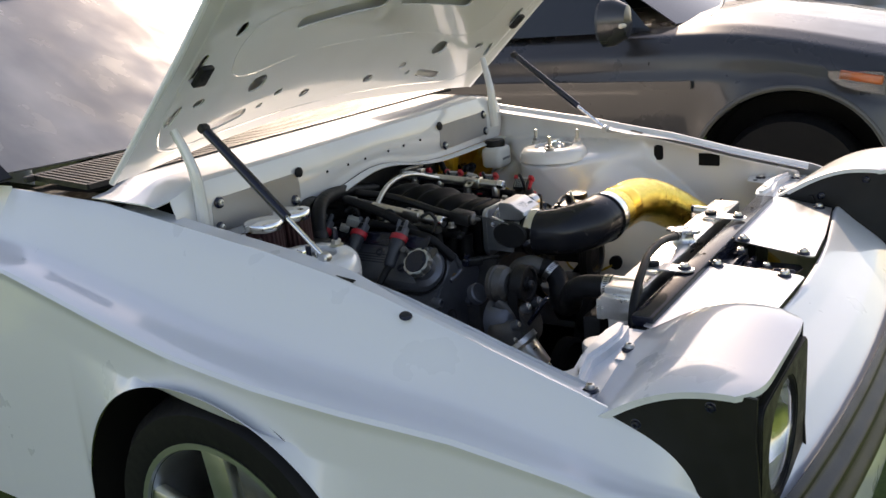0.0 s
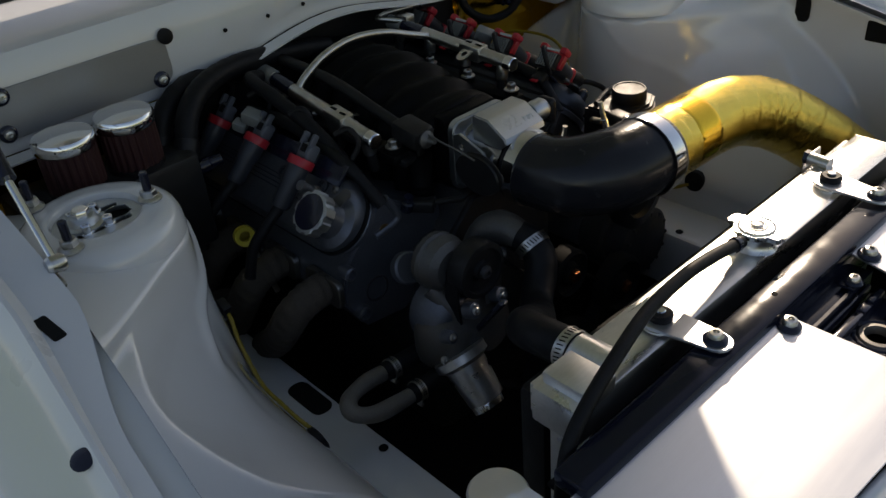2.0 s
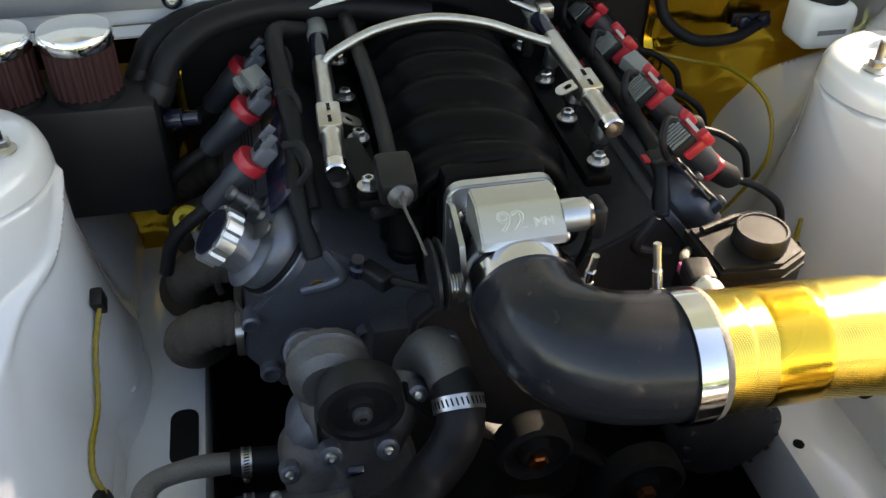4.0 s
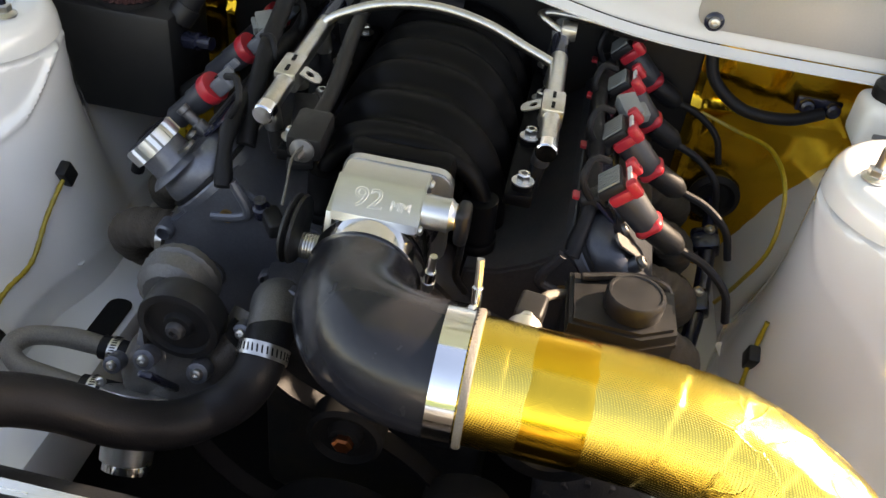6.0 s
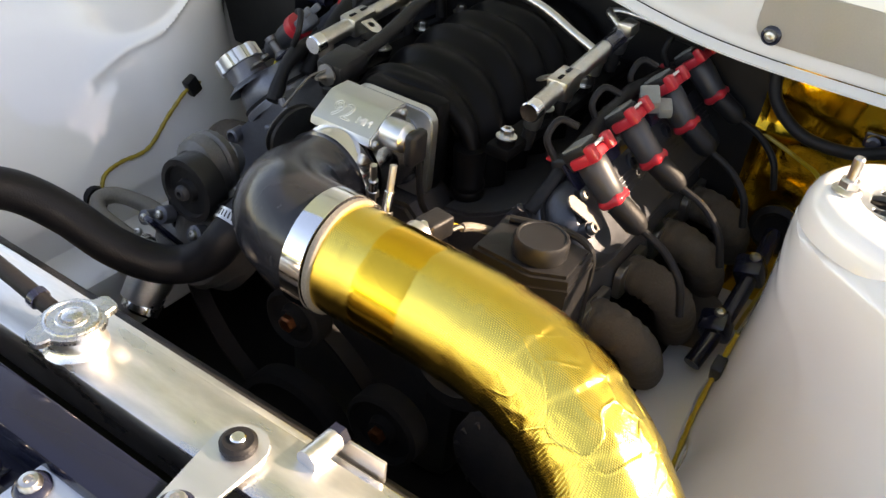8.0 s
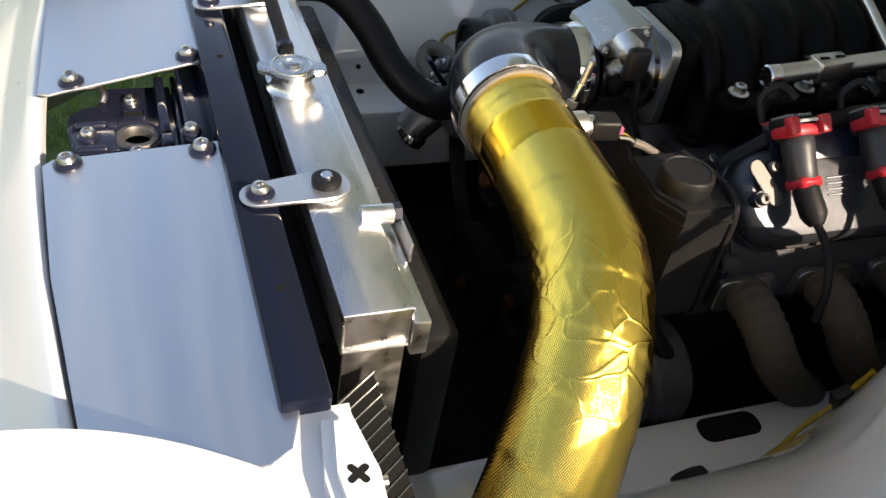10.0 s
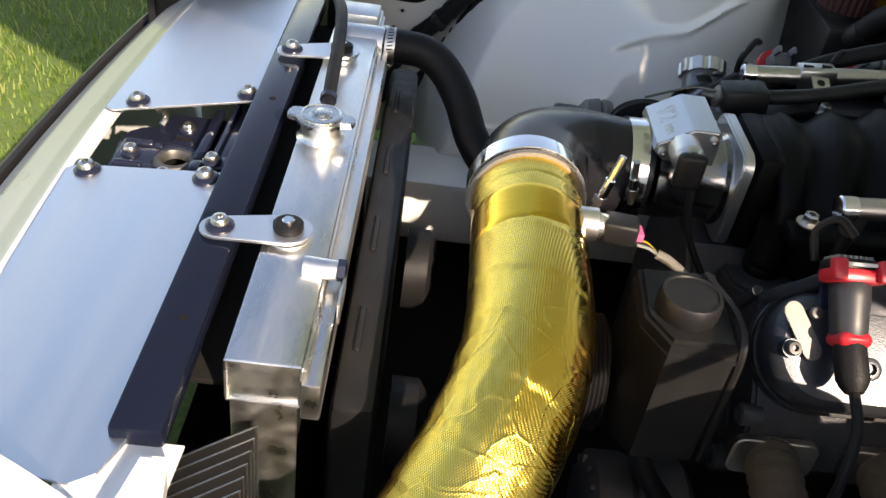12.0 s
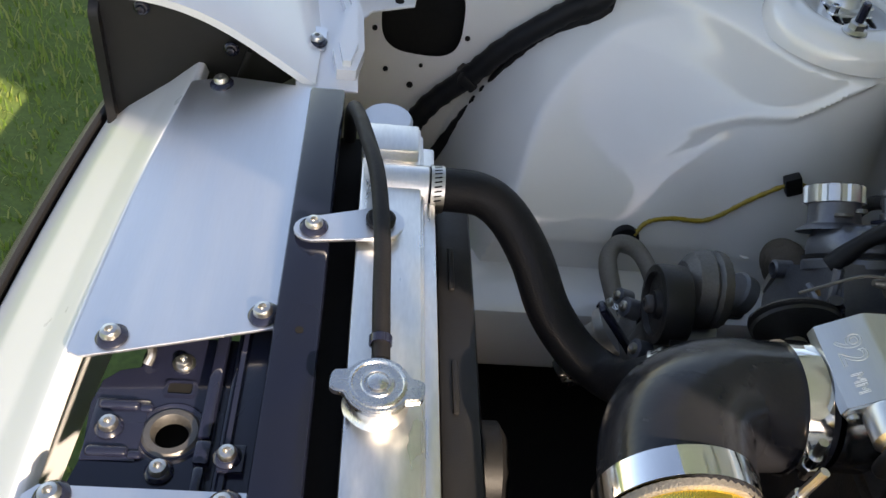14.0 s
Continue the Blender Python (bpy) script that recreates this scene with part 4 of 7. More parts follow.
# outlet neck at the other end
part("inlet_neck", tube([(0.505, -0.268, 0.684), (0.47, -0.268, 0.684), (0.43, -0.267, 0.684)], 0.0190, 20), ALLOY, rad, "aluminium hose neck with a weld ring")
part("neck_weld", lathe([(0.019, -0.003), (0.0225, 0), (0.019, 0.003)], axis_pose((0.474, -0.268, 0.683), (1, 0, 0)), 20), STEEL, rad)
part("tank_step", box((0.060, 0.046, 0.022), pose(0.505, -0.316, 0.7015), 0.003), ALLOY, rad)
part("neck_saddle", lathe([(0.0245, -0.022), (0.0245, 0.030), (0.022, 0.033)], axis_pose((0.495, -0.268, 0.684), (-1, 0, 0)), 24), ALLOY, rad)
for y in (-0.185, 0.205):
    part("mount_boss", lathe([(0.020, 0.69), (0.020, 0.701)], pose(0.512, y, 0), 20), ALLOY, rad)
# fan behind it
shroud = part("fan_shroud", box((0.040, 0.66, 0.40), pose(0.432, 0.020, 0.435), 0.010), PLASTIC, rad, "black plastic fan shroud")
for i in range(4):
    part("shroud_rib", box((0.006, 0.060, 0.005), pose(0.436, -0.20 + 0.15 * i, 0.6365), 0.002), PLASTIC, shroud)
for y in (-0.08, 0.20):
    part("fan_motor", lathe([(0.055, 0), (0.055, 0.03), (0.04, 0.04), (0.001, 0.041)], axis_pose((0.40, y, 0.45), (-1, 0, 0)), 28), PLASTIC, shroud)

# straps that hold the tank
for yb, ys in ((-0.175, -0.185), (0.208, 0.205)):
    strap = thing("radiator_strap", (0.57, yb, 0.70), "bent zinc-plated strap bolting the radiator to the support bar", "bracket", "radiator straps")
    out = []
    for cx, cy, r, a0, a1 in ((0.576, yb, 0.017, -90, 90), (0.512, ys, 0.023, 90, 270)):
        out += [(cx + r * math.cos(radians(lerp(a0, a1, k / 8))), cy + r * math.sin(radians(lerp(a0, a1, k / 8)))) for k in range(9)]
    bm = plate(out, 0.003, pose(0, 0, 0.7045), 0.0008)
    for v in bm.verts:
        v.co.z += 0.004 * smooth(0.552, 0.535, v.co.x)
    part("strap", bm, SATIN, strap)
    part("grommet", lathe([(0.0135, 0.708), (0.0142, 0.7105), (0.0142, 0.7145), (0.0115, 0.7165), (0.006, 0.7165)], pose(0.512, ys, 0), 24), RUBBER, strap, "black rubber grommet")
    part("stud", lathe([(0.0058, 0.715), (0.0058, 0.7185), (0.0048, 0.7195), (0.0003, 0.7195)], pose(0.512, ys, 0), 14), CHROME, strap)
    bolt(strap, (0.574, yb, 0.7047), r=0.0085, rubber=0.0135)

over = thing("overflow_hose", (0.509, -0.03, 0.715), "thin black rubber overflow hose from the filler neck", "hose")
part("hose", tube(spline([(0.507, -0.012, 0.717), (0.509, -0.066, 0.730), (0.511, -0.134, 0.740), (0.518, -0.215, 0.742), (0.531, -0.285, 0.735), (0.543, -0.350, 0.718), (0.549, -0.385, 0.692), (0.551, -0.398, 0.64), (0.551, -0.400, 0.58)], 6), 0.0078, 12), RUBBER, over)

clamp_ring(over, (0.508, -0.028, 0.7215), (0, 1, -0.2), 0.0080, 0.007, mat=BLACKP, screw=False)

hose = thing("radiator_hose", (0.40, -0.27, 0.68), "black rubber upper radiator hose curving to the water pump", "hose")
path = spline([(0.469, -0.267, 0.684), (0.440, -0.269, 0.684), (0.405, -0.268, 0.680), (0.376, -0.254, 0.664), (0.350, -0.222, 0.637), (0.330, -0.180, 0.606), (0.302, -0.148, 0.582), (0.276, -0.122, 0.578), (0.262, -0.098, 0.594), (0.250, -0.083, 0.618), (0.230, -0.080, 0.634), (0.205, -0.083, 0.638)], 6)
part("hose", tube(path, 0.0232, 20), RUBBER, hose)
clamp_ring(hose, (0.455, -0.268, 0.6845), (1, 0, 0), 0.0236)
clamp_ring(hose, (0.234, -0.081, 0.632), (-0.8, 0.02, 0.55), 0.0238)

# ---- intake tube ----
intake = thing("intake_tube", (0.29, 0.12, 0.64), "intake tube wrapped in gold heat foil with a black silicone elbow", "intake tube")
ZI = 0.714
elbow = spline([(0.146, -0.001, ZI - 0.018), (0.182, -0.001, ZI - 0.017), (0.234, 0.008, ZI - 0.011), (0.274, 0.046, ZI - 0.003), (0.288, 0.120, ZI)], 8)
part("elbow", tube(elbow, lambda t: lerp(0.0545, 0.0588, smooth(0.2, 0.75, t)), 48), SILICONE, intake, "black silicone elbow")
def foil_tape(name, color, second, weave, gloss, bend=(0.305, 0.40, 0.675)):
    """Metallised glass-cloth tape: a fine diagonal weave, creases and uneven gloss."""
    m = material(name, color, gloss, 1.0, stain=0.35, stain_scale=9, second=second, rough_var=0.06)
    nt, ns = m.node_tree, m.node_tree.nodes
    co = ns.new("ShaderNodeTexCoord")
    height = None
    for turn in ((0.0, 0.6, 0.78), (0.9, -0.6, -0.4)):
        mp = ns.new("ShaderNodeMapping")
        mp.inputs["Rotation"].default_value = turn
        wv = ns.new("ShaderNodeTexWave")
        wv.inputs["Scale"].default_value, wv.inputs["Distortion"].default_value = 190, 0.6
        nt.links.new(co.outputs["Object"], mp.inputs[0])
        nt.links.new(mp.outputs[0], wv.inputs["Vector"])
        if height is None:
            height = wv.outputs["Fac"]
        else:
            mul = ns.new("ShaderNodeMath")
            mul.operation = "MULTIPLY"
            nt.links.new(height, mul.inputs[0])
            nt.links.new(wv.outputs["Fac"], mul.inputs[1])
            height = mul.outputs[0]
    # sharp fold lines, thickest about the bend of the tube
    warp = ns.new("ShaderNodeTexNoise")
    warp.inputs["Scale"].default_value = 9
    add = ns.new("ShaderNodeVectorMath")
    add.operation = "MULTIPLY_ADD"
    add.inputs[1].default_value = (0.10, 0.10, 0.10)
    cells = ns.new("ShaderNodeTexVoronoi")
    cells.feature = "DISTANCE_TO_EDGE"
    cells.inputs["Scale"].default_value = 24
    line, gap, near, both = ns.new("ShaderNodeMapRange"), ns.new("ShaderNodeVectorMath"), ns.new("ShaderNodeMapRange"), ns.new("ShaderNodeMath")
    gap.operation, both.operation = "DISTANCE", "MULTIPLY"
    gap.inputs[1].default_value = bend
    for r, lo, hi, a, b in ((line, 0.0, 0.04, 1.0, 0.0), (near, 0.03, 0.13, 1.0, 0.07)):
        r.inputs[1].default_value, r.inputs[2].default_value, r.inputs[3].default_value, r.inputs[4].default_value = lo, hi, a, b
    nt.links.new(co.outputs["Object"], warp.inputs["Vector"])
    nt.links.new(warp.outputs["Color"], add.inputs[0])
    nt.links.new(co.outputs["Object"], add.inputs[2])
    nt.links.new(add.outputs[0], cells.inputs["Vector"])
    nt.links.new(co.outputs["Object"], gap.inputs[0])
    nt.links.new(cells.outputs["Distance"], line.inputs[0])
    nt.links.new(gap.outputs["Value"], near.inputs[0])
    nt.links.new(line.outputs[0], both.inputs[0])
    nt.links.new(near.outputs[0], both.inputs[1])
    fine, coarse = ns.new("ShaderNodeBump"), ns.new("ShaderNodeBump")
    fine.inputs["Strength"].default_value, fine.inputs["Distance"].default_value = weave, 0.0008
    coarse.inputs["Strength"].default_value, coarse.inputs["Distance"].default_value = 0.32, 0.002
    nt.links.new(both.outputs[0], coarse.inputs["Height"])
    nt.links.new(height, fine.inputs["Height"])
    nt.links.new(coarse.outputs[0], fine.inputs["Normal"])
    nt.links.new(fine.outputs[0], ns["Principled BSDF"].inputs["Normal"])
    return m


GOLDT = foil_tape("gold_tape", (1.0, 0.70, 0.13), (1.0, 0.60, 0.07), 0.30, 0.13)
AMBER = foil_tape("amber_tape", (1.0, 0.58, 0.055), (0.95, 0.50, 0.035), 0.05, 0.13)
gold_keys = [(0.288, 0.112, ZI), (0.2885, 0.192, ZI - 0.002), (0.290, 0.278, ZI - 0.006), (0.298, 0.346, ZI - 0.017), (0.322, 0.411, ZI - 0.044), (0.362, 0.473, ZI - 0.090), (0.415, 0.535, ZI - 0.153), (0.475, 0.600, ZI - 0.228), (0.53, 0.655, ZI - 0.298)]
gold_path = spline(gold_keys, 28)


def creases(t, a):
    """Laps of the tape and wrinkles of the foil, strongest round the bend."""
    p = Vector((t * 9, math.cos(a) * 1.3, math.sin(a) * 1.3))
    k = math.exp(-((t - 0.44) / 0.12) ** 2)
    gate = smooth(-0.15, 0.35, noise.noise(p * 0.9 + Vector((3.1, 0, 0))))
    fold = 1 - abs(math.sin(6.5 * a + 14 * t + 2.2 * noise.noise(p * 1.3)))
    rough = 1 - abs(noise.noise(p * 2.6) + 0.4 * noise.noise(p * 6.3))
    lap = (t * 12 + a / (2 * math.pi) + 0.04 * noise.noise(p * 2)) % 1.0
    return 0.0022 * k * gate * fold ** 9 + 0.0008 * k * max(0.0, rough) ** 5 + 0.0011 * lap * smooth(0.16, 0.20, t) + 0.0003 * noise.noise(p * 3)


part("gold_tube", tube(gold_path, 0.0546, 128, True, creases), GOLDT, intake, "aluminium tube wrapped in gold foil", sharp=60)
# bands of tape lapped round the tube
n = len(gold_path) - 1
for t0, t1, mat in ((0.0, 0.055, GOLDT), (0.085, 0.165, AMBER)):
    part("tape_band", tube(gold_path[int(t0 * n):int(t1 * n) + 2], lambda t: 0.0544 + 0.0008 * smooth(0.0, 0.10, t) * smooth(1.0, 0.90, t), 64, False), mat, intake, "overlapping band of amber tape" if mat is AMBER else "overlapping band of gold tape")
part("frayed_edge", lathe([(0.0540, -0.004), (0.0590, -0.004), (0.0598, -0.001), (0.0590, 0.002), (0.0572, 0.003), (0.0540, 0.003)], axis_pose((0.288, 0.1215, ZI), (0, 1, 0)), 120, waves=60, depth=-0.012), BRAID, intake, "frayed end of the heat wrap")
for at, d, w, g in (((0.288, 0.1045, ZI), (0, 1, 0), 0.023, 0.0), ((0.163, -0.001, ZI - 0.0175), (1, 0, 0), 0.020, -0.0041)):
    m = axis_pose(at, d)
    bm = lathe([(0.0590 + g, -w / 2), (0.0610 + g, -w / 2), (0.0613 + g, 0), (0.0610 + g, w / 2), (0.0590 + g, w / 2)], m, 48, close=False)
    part("band_clamp", bm, CHROME, intake, "bright stainless band clamp")
# temperature sensor in the tube's rear side, with its plug and braided lead
part("sensor_boss", lathe([(0.0165, -0.012), (0.0165, 0.010), (0.012, 0.012), (0.012, 0.020)], axis_pose((0.232, 0.158, 0.722), (-1, 0.05, 0.02)), 20), ALLOY, intake, "welded aluminium sensor boss")
part("sensor_plug", box((0.034, 0.026, 0.024), pose(0.199, 0.161, 0.722, 0, 0, -8), 0.004, 3), PLASTIC, intake, "black sensor plug")
part("plug_lock", box((0.010, 0.018, 0.012), pose(0.181, 0.160, 0.717), 0.001), material("pink_plastic", (0.50, 0.10, 0.22), 0.4, grain=0.2), intake, "pink plug lock")
for k in range(3):
    part("plug_wire", tube(spline([(0.182, 0.163 + 0.005 * k, 0.714), (0.170, 0.166 + 0.004 * k, 0.712), (0.158, 0.172, 0.704)], 5), 0.0016, 6), (YELLOW, PLASTIC, GREYP)[k], intake)
part("lead", tube(spline([(0.160, 0.171, 0.705), (0.145, 0.176, 0.700), (0.125, 0.192, 0.690), (0.105, 0.215, 0.672)], 6), 0.005, 10), BRAID, intake, "braided sensor lead")
for a, b in (((0.219, 0.114, 0.702), (0.201, 0.109, 0.772)), ((0.166, 0.0600, 0.688), (0.173, 0.0640, 0.742))):
    a, b = Vector(a), Vector(b)
    part("clamp_bolt", tube([a, b], 0.0038, 10), STEEL, intake, "threaded clamp bolt")
    part("clamp_nut", lathe([(0.0068, 0), (0.0068, 0.008)], axis_pose(a.lerp(b, 0.22), b - a), 6), STEEL, intake)
    part("clamp_sleeve", tube([a.lerp(b, 0.30), a.lerp(b, 0.62)], 0.0055, 12), CHROME, intake)


# ---- engine ----
engine = thing("engine", (0, 0, 0.19), "V8 engine with black intake manifold and cast aluminium valve covers", "engine")
part("block", box((0.50, 0.30, 0.40), pose(-0.17, 0, 0.39), 0.03), DULL, engine)


def arch(x, v, grow=0.0):
    a = math.pi * v
    top = 0.764 + 0.026 * smooth(0.0, -0.16, x) - 0.01 * smooth(-0.22, -0.34, x) + grow
    w = 0.106 + grow
    c, sn = math.cos(a), math.sin(a)
    return Vector((x, -w * math.copysign(abs(c) ** 0.78, c), 0.640 + (top - 0.640) * abs(sn) ** 0.80))


def manifold_point(u, v):
    """The runners: a rolled front lip, then soft humps that deepen towards the flanks."""
    if u < 0.10:
        a = math.pi * u / 0.10
        return arch(0.010 + 0.011 * math.sin(a), v, -0.018 * (1 + math.cos(a)) / 2 + 0.002)
    x = lerp(0.010, -0.345, (u - 0.10) / 0.90)
    lean = 0.020 * math.cos(math.pi * v)
    flank = 0.0034 + 0.0040 * abs(math.cos(math.pi * v)) ** 1.5
    w = math.cos(2 * math.pi * (x + lean - 0.002) / 0.0559)
    wave = flank * (w - 0.25 * (1 - w) ** 2 * 0.5)
    return arch(x, v, wave * smooth(0.010, -0.010, x) + 0.002)


manifold = part("intake_manifold", sheet(manifold_point, 140, 44, 0.004), MANIFOLD, engine, "black ribbed composite intake manifold", sharp=70)
part("plenum_face", sheet(lambda u, v: arch(-0.020, u, -0.016).lerp(Vector((-0.020, 0, 0.66)), v), 24, 4), MANIFOLD, manifold)
for k in range(9):
    y = -0.084 + 0.021 * k
    h = 0.098 * math.sqrt(max(0.05, 1 - (y / 0.104) ** 2))
    part("plenum_rib", box((0.022, 0.003, h), pose(-0.008, y, 0.655 + h / 2), 0.0), MANIFOLD, manifold)
part("plenum_band", tube([arch(-0.004, 0.08 + 0.84 * k / 24, -0.034) for k in range(25)], 0.003, 8), MANIFOLD, manifold)
for s in (-1, 1):
    part("runner_end", lathe([(0.020, 0), (0.021, 0.006), (0.019, 0.009), (0.021, 0.012), (0.021, 0.018), (0.019, 0.021), (0.021, 0.025), (0.021, 0.030), (0.0185, 0.034), (0.020, 0.075)], axis_pose((0.014, s * 0.092, 0.632), (0, -s * 0.06, 1)), 24), MANIFOLD, manifold)
part("throttle_flange", box((0.035, 0.115, 0.12), pose(0.025, 0, 0.700), 0.012), MANIFOLD, manifold)
# manifold edge rails with bolts and bushes
for s in (-1, 1):
    part("manifold_rail", box((0.36, 0.032, 0.016), pose(-0.158, s * 0.127, 0.718), 0.004), MANIFOLD, manifold)
    for i in range(4):
        at = (0.006 - 0.098 * i, s * (0.129 - 0.003 * (i % 2)), 0.724)
        part("bush", lathe([(0.0115, 0), (0.0115, 0.008), (0.0095, 0.010)], pose(*at), 14), MANIFOLD, manifold)
        part("bush_washer", lathe([(0.0125, 0.010), (0.0125, 0.0115), (0.006, 0.0115)], pose(*at), 18), STEEL, manifold)
        part("bush_nut", lathe([(0.0078, 0.0115), (0.0078, 0.020), (0.0064, 0.0215), (0.0040, 0.0215), (0.0040, 0.016)], pose(*at), 6), STEEL, manifold)
# injectors and fuel rails
RAILS = {-1: ((-0.002, -0.162, 0.757), (-0.275, -0.152, 0.788)), 1: ((-0.016, 0.147, 0.768), (-0.290, 0.138, 0.786))}
for s in (-1, 1):
    rail = part("fuel_rail", tube([RAILS[s][0], RAILS[s][1]], 0.0112, 20), STEEL, engine, "plated steel fuel rail")
    st = Vector(RAILS[s][0])
    d = (Vector(RAILS[s][1]) - st).normalized()
    part("end_plug", lathe([(0.0125, 0), (0.0125, 0.014), (0.011, 0.016)], axis_pose(st + d * 0.004, -d), 18), CHROME, rail)
    for i in range(4):
        p = st + d * (0.012 + 0.085 * i if i < 3 else 0.262)
        part("injector_cup", lathe([(0.0095, -0.030), (0.0105, -0.028), (0.0105, -0.008), (0.0095, 0)], axis_pose(p, (0, s * 0.15, 1)), 16), STEEL, rail)
        part("injector", lathe([(0.007, -0.060), (0.0085, -0.058), (0.0085, -0.030)], axis_pose(p, (0, s * 0.15, 1)), 12), PLASTIC, rail)
    part("rear_sleeve", lathe([(0.0125, 0), (0.0135, 0.003), (0.0135, 0.020), (0.0125, 0.022), (0.0125, 0.034)], axis_pose(st + d * 0.252, d), 18), GREYP, rail, "grey plastic sleeve")
    part("damper_band", lathe([(0.0118, 0), (0.0118, 0.050)], axis_pose(st + d * 0.198, d), 18), BLACKP, rail)
    p = st + d * 0.078
    bm = box((0.045, 0.027, 0.026), Matrix.Translation(p) @ d.to_track_quat("X", "Z").to_matrix().to_4x4(), 0.003)
    add_plate(bm, rounded(0.022, 0.03, 0.009), 0.002, Matrix.Translation(p + Vector((0.0, s * -0.022, 0.002))) @ pose(0, 0, 0, s * 25, 0, 0), 0.0, [(0, 0, 0.005)])
    part("rail_clip", bm, STEEL, rail)
    for dx in (-0.012, 0.010):
        part("clip_slot", box((0.012, 0.004, 0.002), Matrix.Translation(p + d * dx + Vector((0, 0, 0.0133))) @ pose(0, 0, 0), 0), DARK, rail)
part("crossover_pipe", tube(spline([(-0.186, -0.155, 0.782), (-0.190, -0.135, 0.797), (-0.200, -0.085, 0.815), (-0.208, -0.02, 0.821), (-0.206, 0.045, 0.812), (-0.200, 0.100, 0.793), (-0.194, 0.143, 0.779)], 8), 0.0062, 14), STEEL, engine, "bent steel fuel crossover pipe")
part("feed_pipe", tube(spline([(-0.262, 0.146, 0.790), (-0.285, 0.112, 0.800), (-0.300, 0.108, 0.800), (-0.305, 0.13, 0.802), (-0.300, 0.19, 0.800), (-0.298, 0.212, 0.798)], 6), 0.005, 12), STEEL, engine)
part("feed_coupler", tube([(-0.298, 0.205, 0.798), (-0.300, 0.245, 0.794)], 0.0095, 14), PLASTIC, engine)
part("rail_bracket", box((0.03, 0.02, 0.016), pose(-0.268, 0.146, 0.796), 0.002), STEEL, engine)

# throttle body
tb = part("throttle_body", lathe([(0.053, 0.045), (0.053, 0.062), (0.048, 0.066), (0.048, 0.10), (0.052, 0.106), (0.052, 0.140)], axis_pose((0, 0, 0.697), (1, 0, 0)), 40), POLISHED, engine, "machined aluminium throttle body")
part("mount_plate", plate(rounded(0.118, 0.116, 0.018), 0.012, axis_pose((0.060, 0.002, 0.700), (1, 0, 0)), 0.002), MACHINED, tb)
bm = bmesh.new()
prof = [(0.086, 0.735), (0.086, 0.770), (0.089, 0.7755), (0.115, 0.7755), (0.119, 0.7740), (0.151, 0.7545), (0.153, 0.746), (0.14, 0.735)]
rows = [[bm.verts.new((x, y, z)) for x, z in prof] for y in (-0.0425, 0.0425)]
for k in range(len(prof)):
    bm.faces.new((rows[0][k], rows[0][(k + 1) % 8], rows[1][(k + 1) % 8], rows[1][k]))
bm.faces.new(rows[0][::-1])
bm.faces.new(rows[1])
bmesh.ops.bevel(bm, geom=[e for e in bm.edges if abs(e.verts[0].co.y - e.verts[1].co.y) < 1e-6], offset=0.0018, segments=2, affect="EDGES")
block = part("top_block", bm, MACHINED, tb, "satin machined block engraved 92MM")


def lettering(name, text, size, m, mat, parent, depth=0.0004):
    cu = bpy.data.curves.new(name, "FONT")
    cu.body, cu.size, cu.align_x, cu.align_y = text, size, "CENTER", "CENTER"
    cu.fill_mode, cu.bevel_depth, cu.bevel_resolution, cu.resolution_u = "NONE", depth, 0, 4
    tmp = bpy.data.objects.new(name, cu)
    me = bpy.data.meshes.new_from_object(tmp)
    bm = bmesh.new()
    bm.from_mesh(me)
    bm.transform(m)
    bpy.data.objects.remove(tmp)
    bpy.data.meshes.remove(me)
    return part(name, bm, mat, parent)


ENGRAVE = material("engraving", (0.66, 0.68, 0.66), 0.5, 0.7, grain=0.2)
slope = (Vector((0.119, 0, 0.7740)) - Vector((0.151, 0, 0.7545))).normalized()
face = Matrix((Vector((0, 1, 0)), slope, Vector((0, 1, 0)).cross(slope))).transposed().to_4x4()
mid = Vector((0.135, 0, 0.7643))
lettering("engraved_text", "92", 0.030, Matrix.Translation(mid + Vector((0, -0.010, 0))) @ face, ENGRAVE, block)
lettering("engraved_text", "MM", 0.013, Matrix.Translation(mid + Vector((0, 0.022, 0)) - slope * 0.003) @ face, ENGRAVE, block)
part("idle_motor", lathe([(0.016, 0), (0.017, 0.003), (0.017, 0.026), (0.014, 0.029), (0.013, 0.032)], axis_pose((0.123, 0.0425, 0.755), (0, 1, 0)), 24), MACHINED, tb, "plated idle air motor")
plug = part("idle_plug", box((0.030, 0.014, 0.040), pose(0.123, 0.0815, 0.749), 0.006, 3), PLASTIC, tb)
part("plug_seal", lathe([(0.0125, 0), (0.013, 0.006), (0.0125, 0.008)], axis_pose((0.123, 0.070, 0.754), (0, 1, 0)), 16), material("amber_seal", (0.16, 0.09, 0.02), 0.4, grain=0.3), tb)
part("idle_lead", tube(spline([(0.114, 0.083, 0.730), (0.110, 0.082, 0.70), (0.095, 0.080, 0.66), (0.07, 0.09, 0.62)], 6), 0.0040, 10), PLASTIC, tb)
for y, z in ((-0.044, 0.746), (0.044, 0.746), (0.044, 0.662), (-0.044, 0.662)):
    bolt(tb, (0.054, y, z), (1, 0, 0), r=0.0062)
for y, x, z in ((0.0428, 0.094, 0.766), (0.0428, 0.144, 0.746)):
    bolt(tb, (x, y, z), (0, 1, 0), r=0.005)
bm = plate([(0.045, 0.66), (0.048, 0.735), (0.072, 0.745), (0.118, 0.728), (0.130, 0.70), (0.125, 0.66)], 0.006, Matrix(((1, 0, 0, 0), (0, 0, 1, -0.050), (0, 1, 0, 0), (0, 0, 0, 1))), 0.001, [(0.075, 0.725, 0.006)])
part("cable_plate", bm, MACHINED, tb)
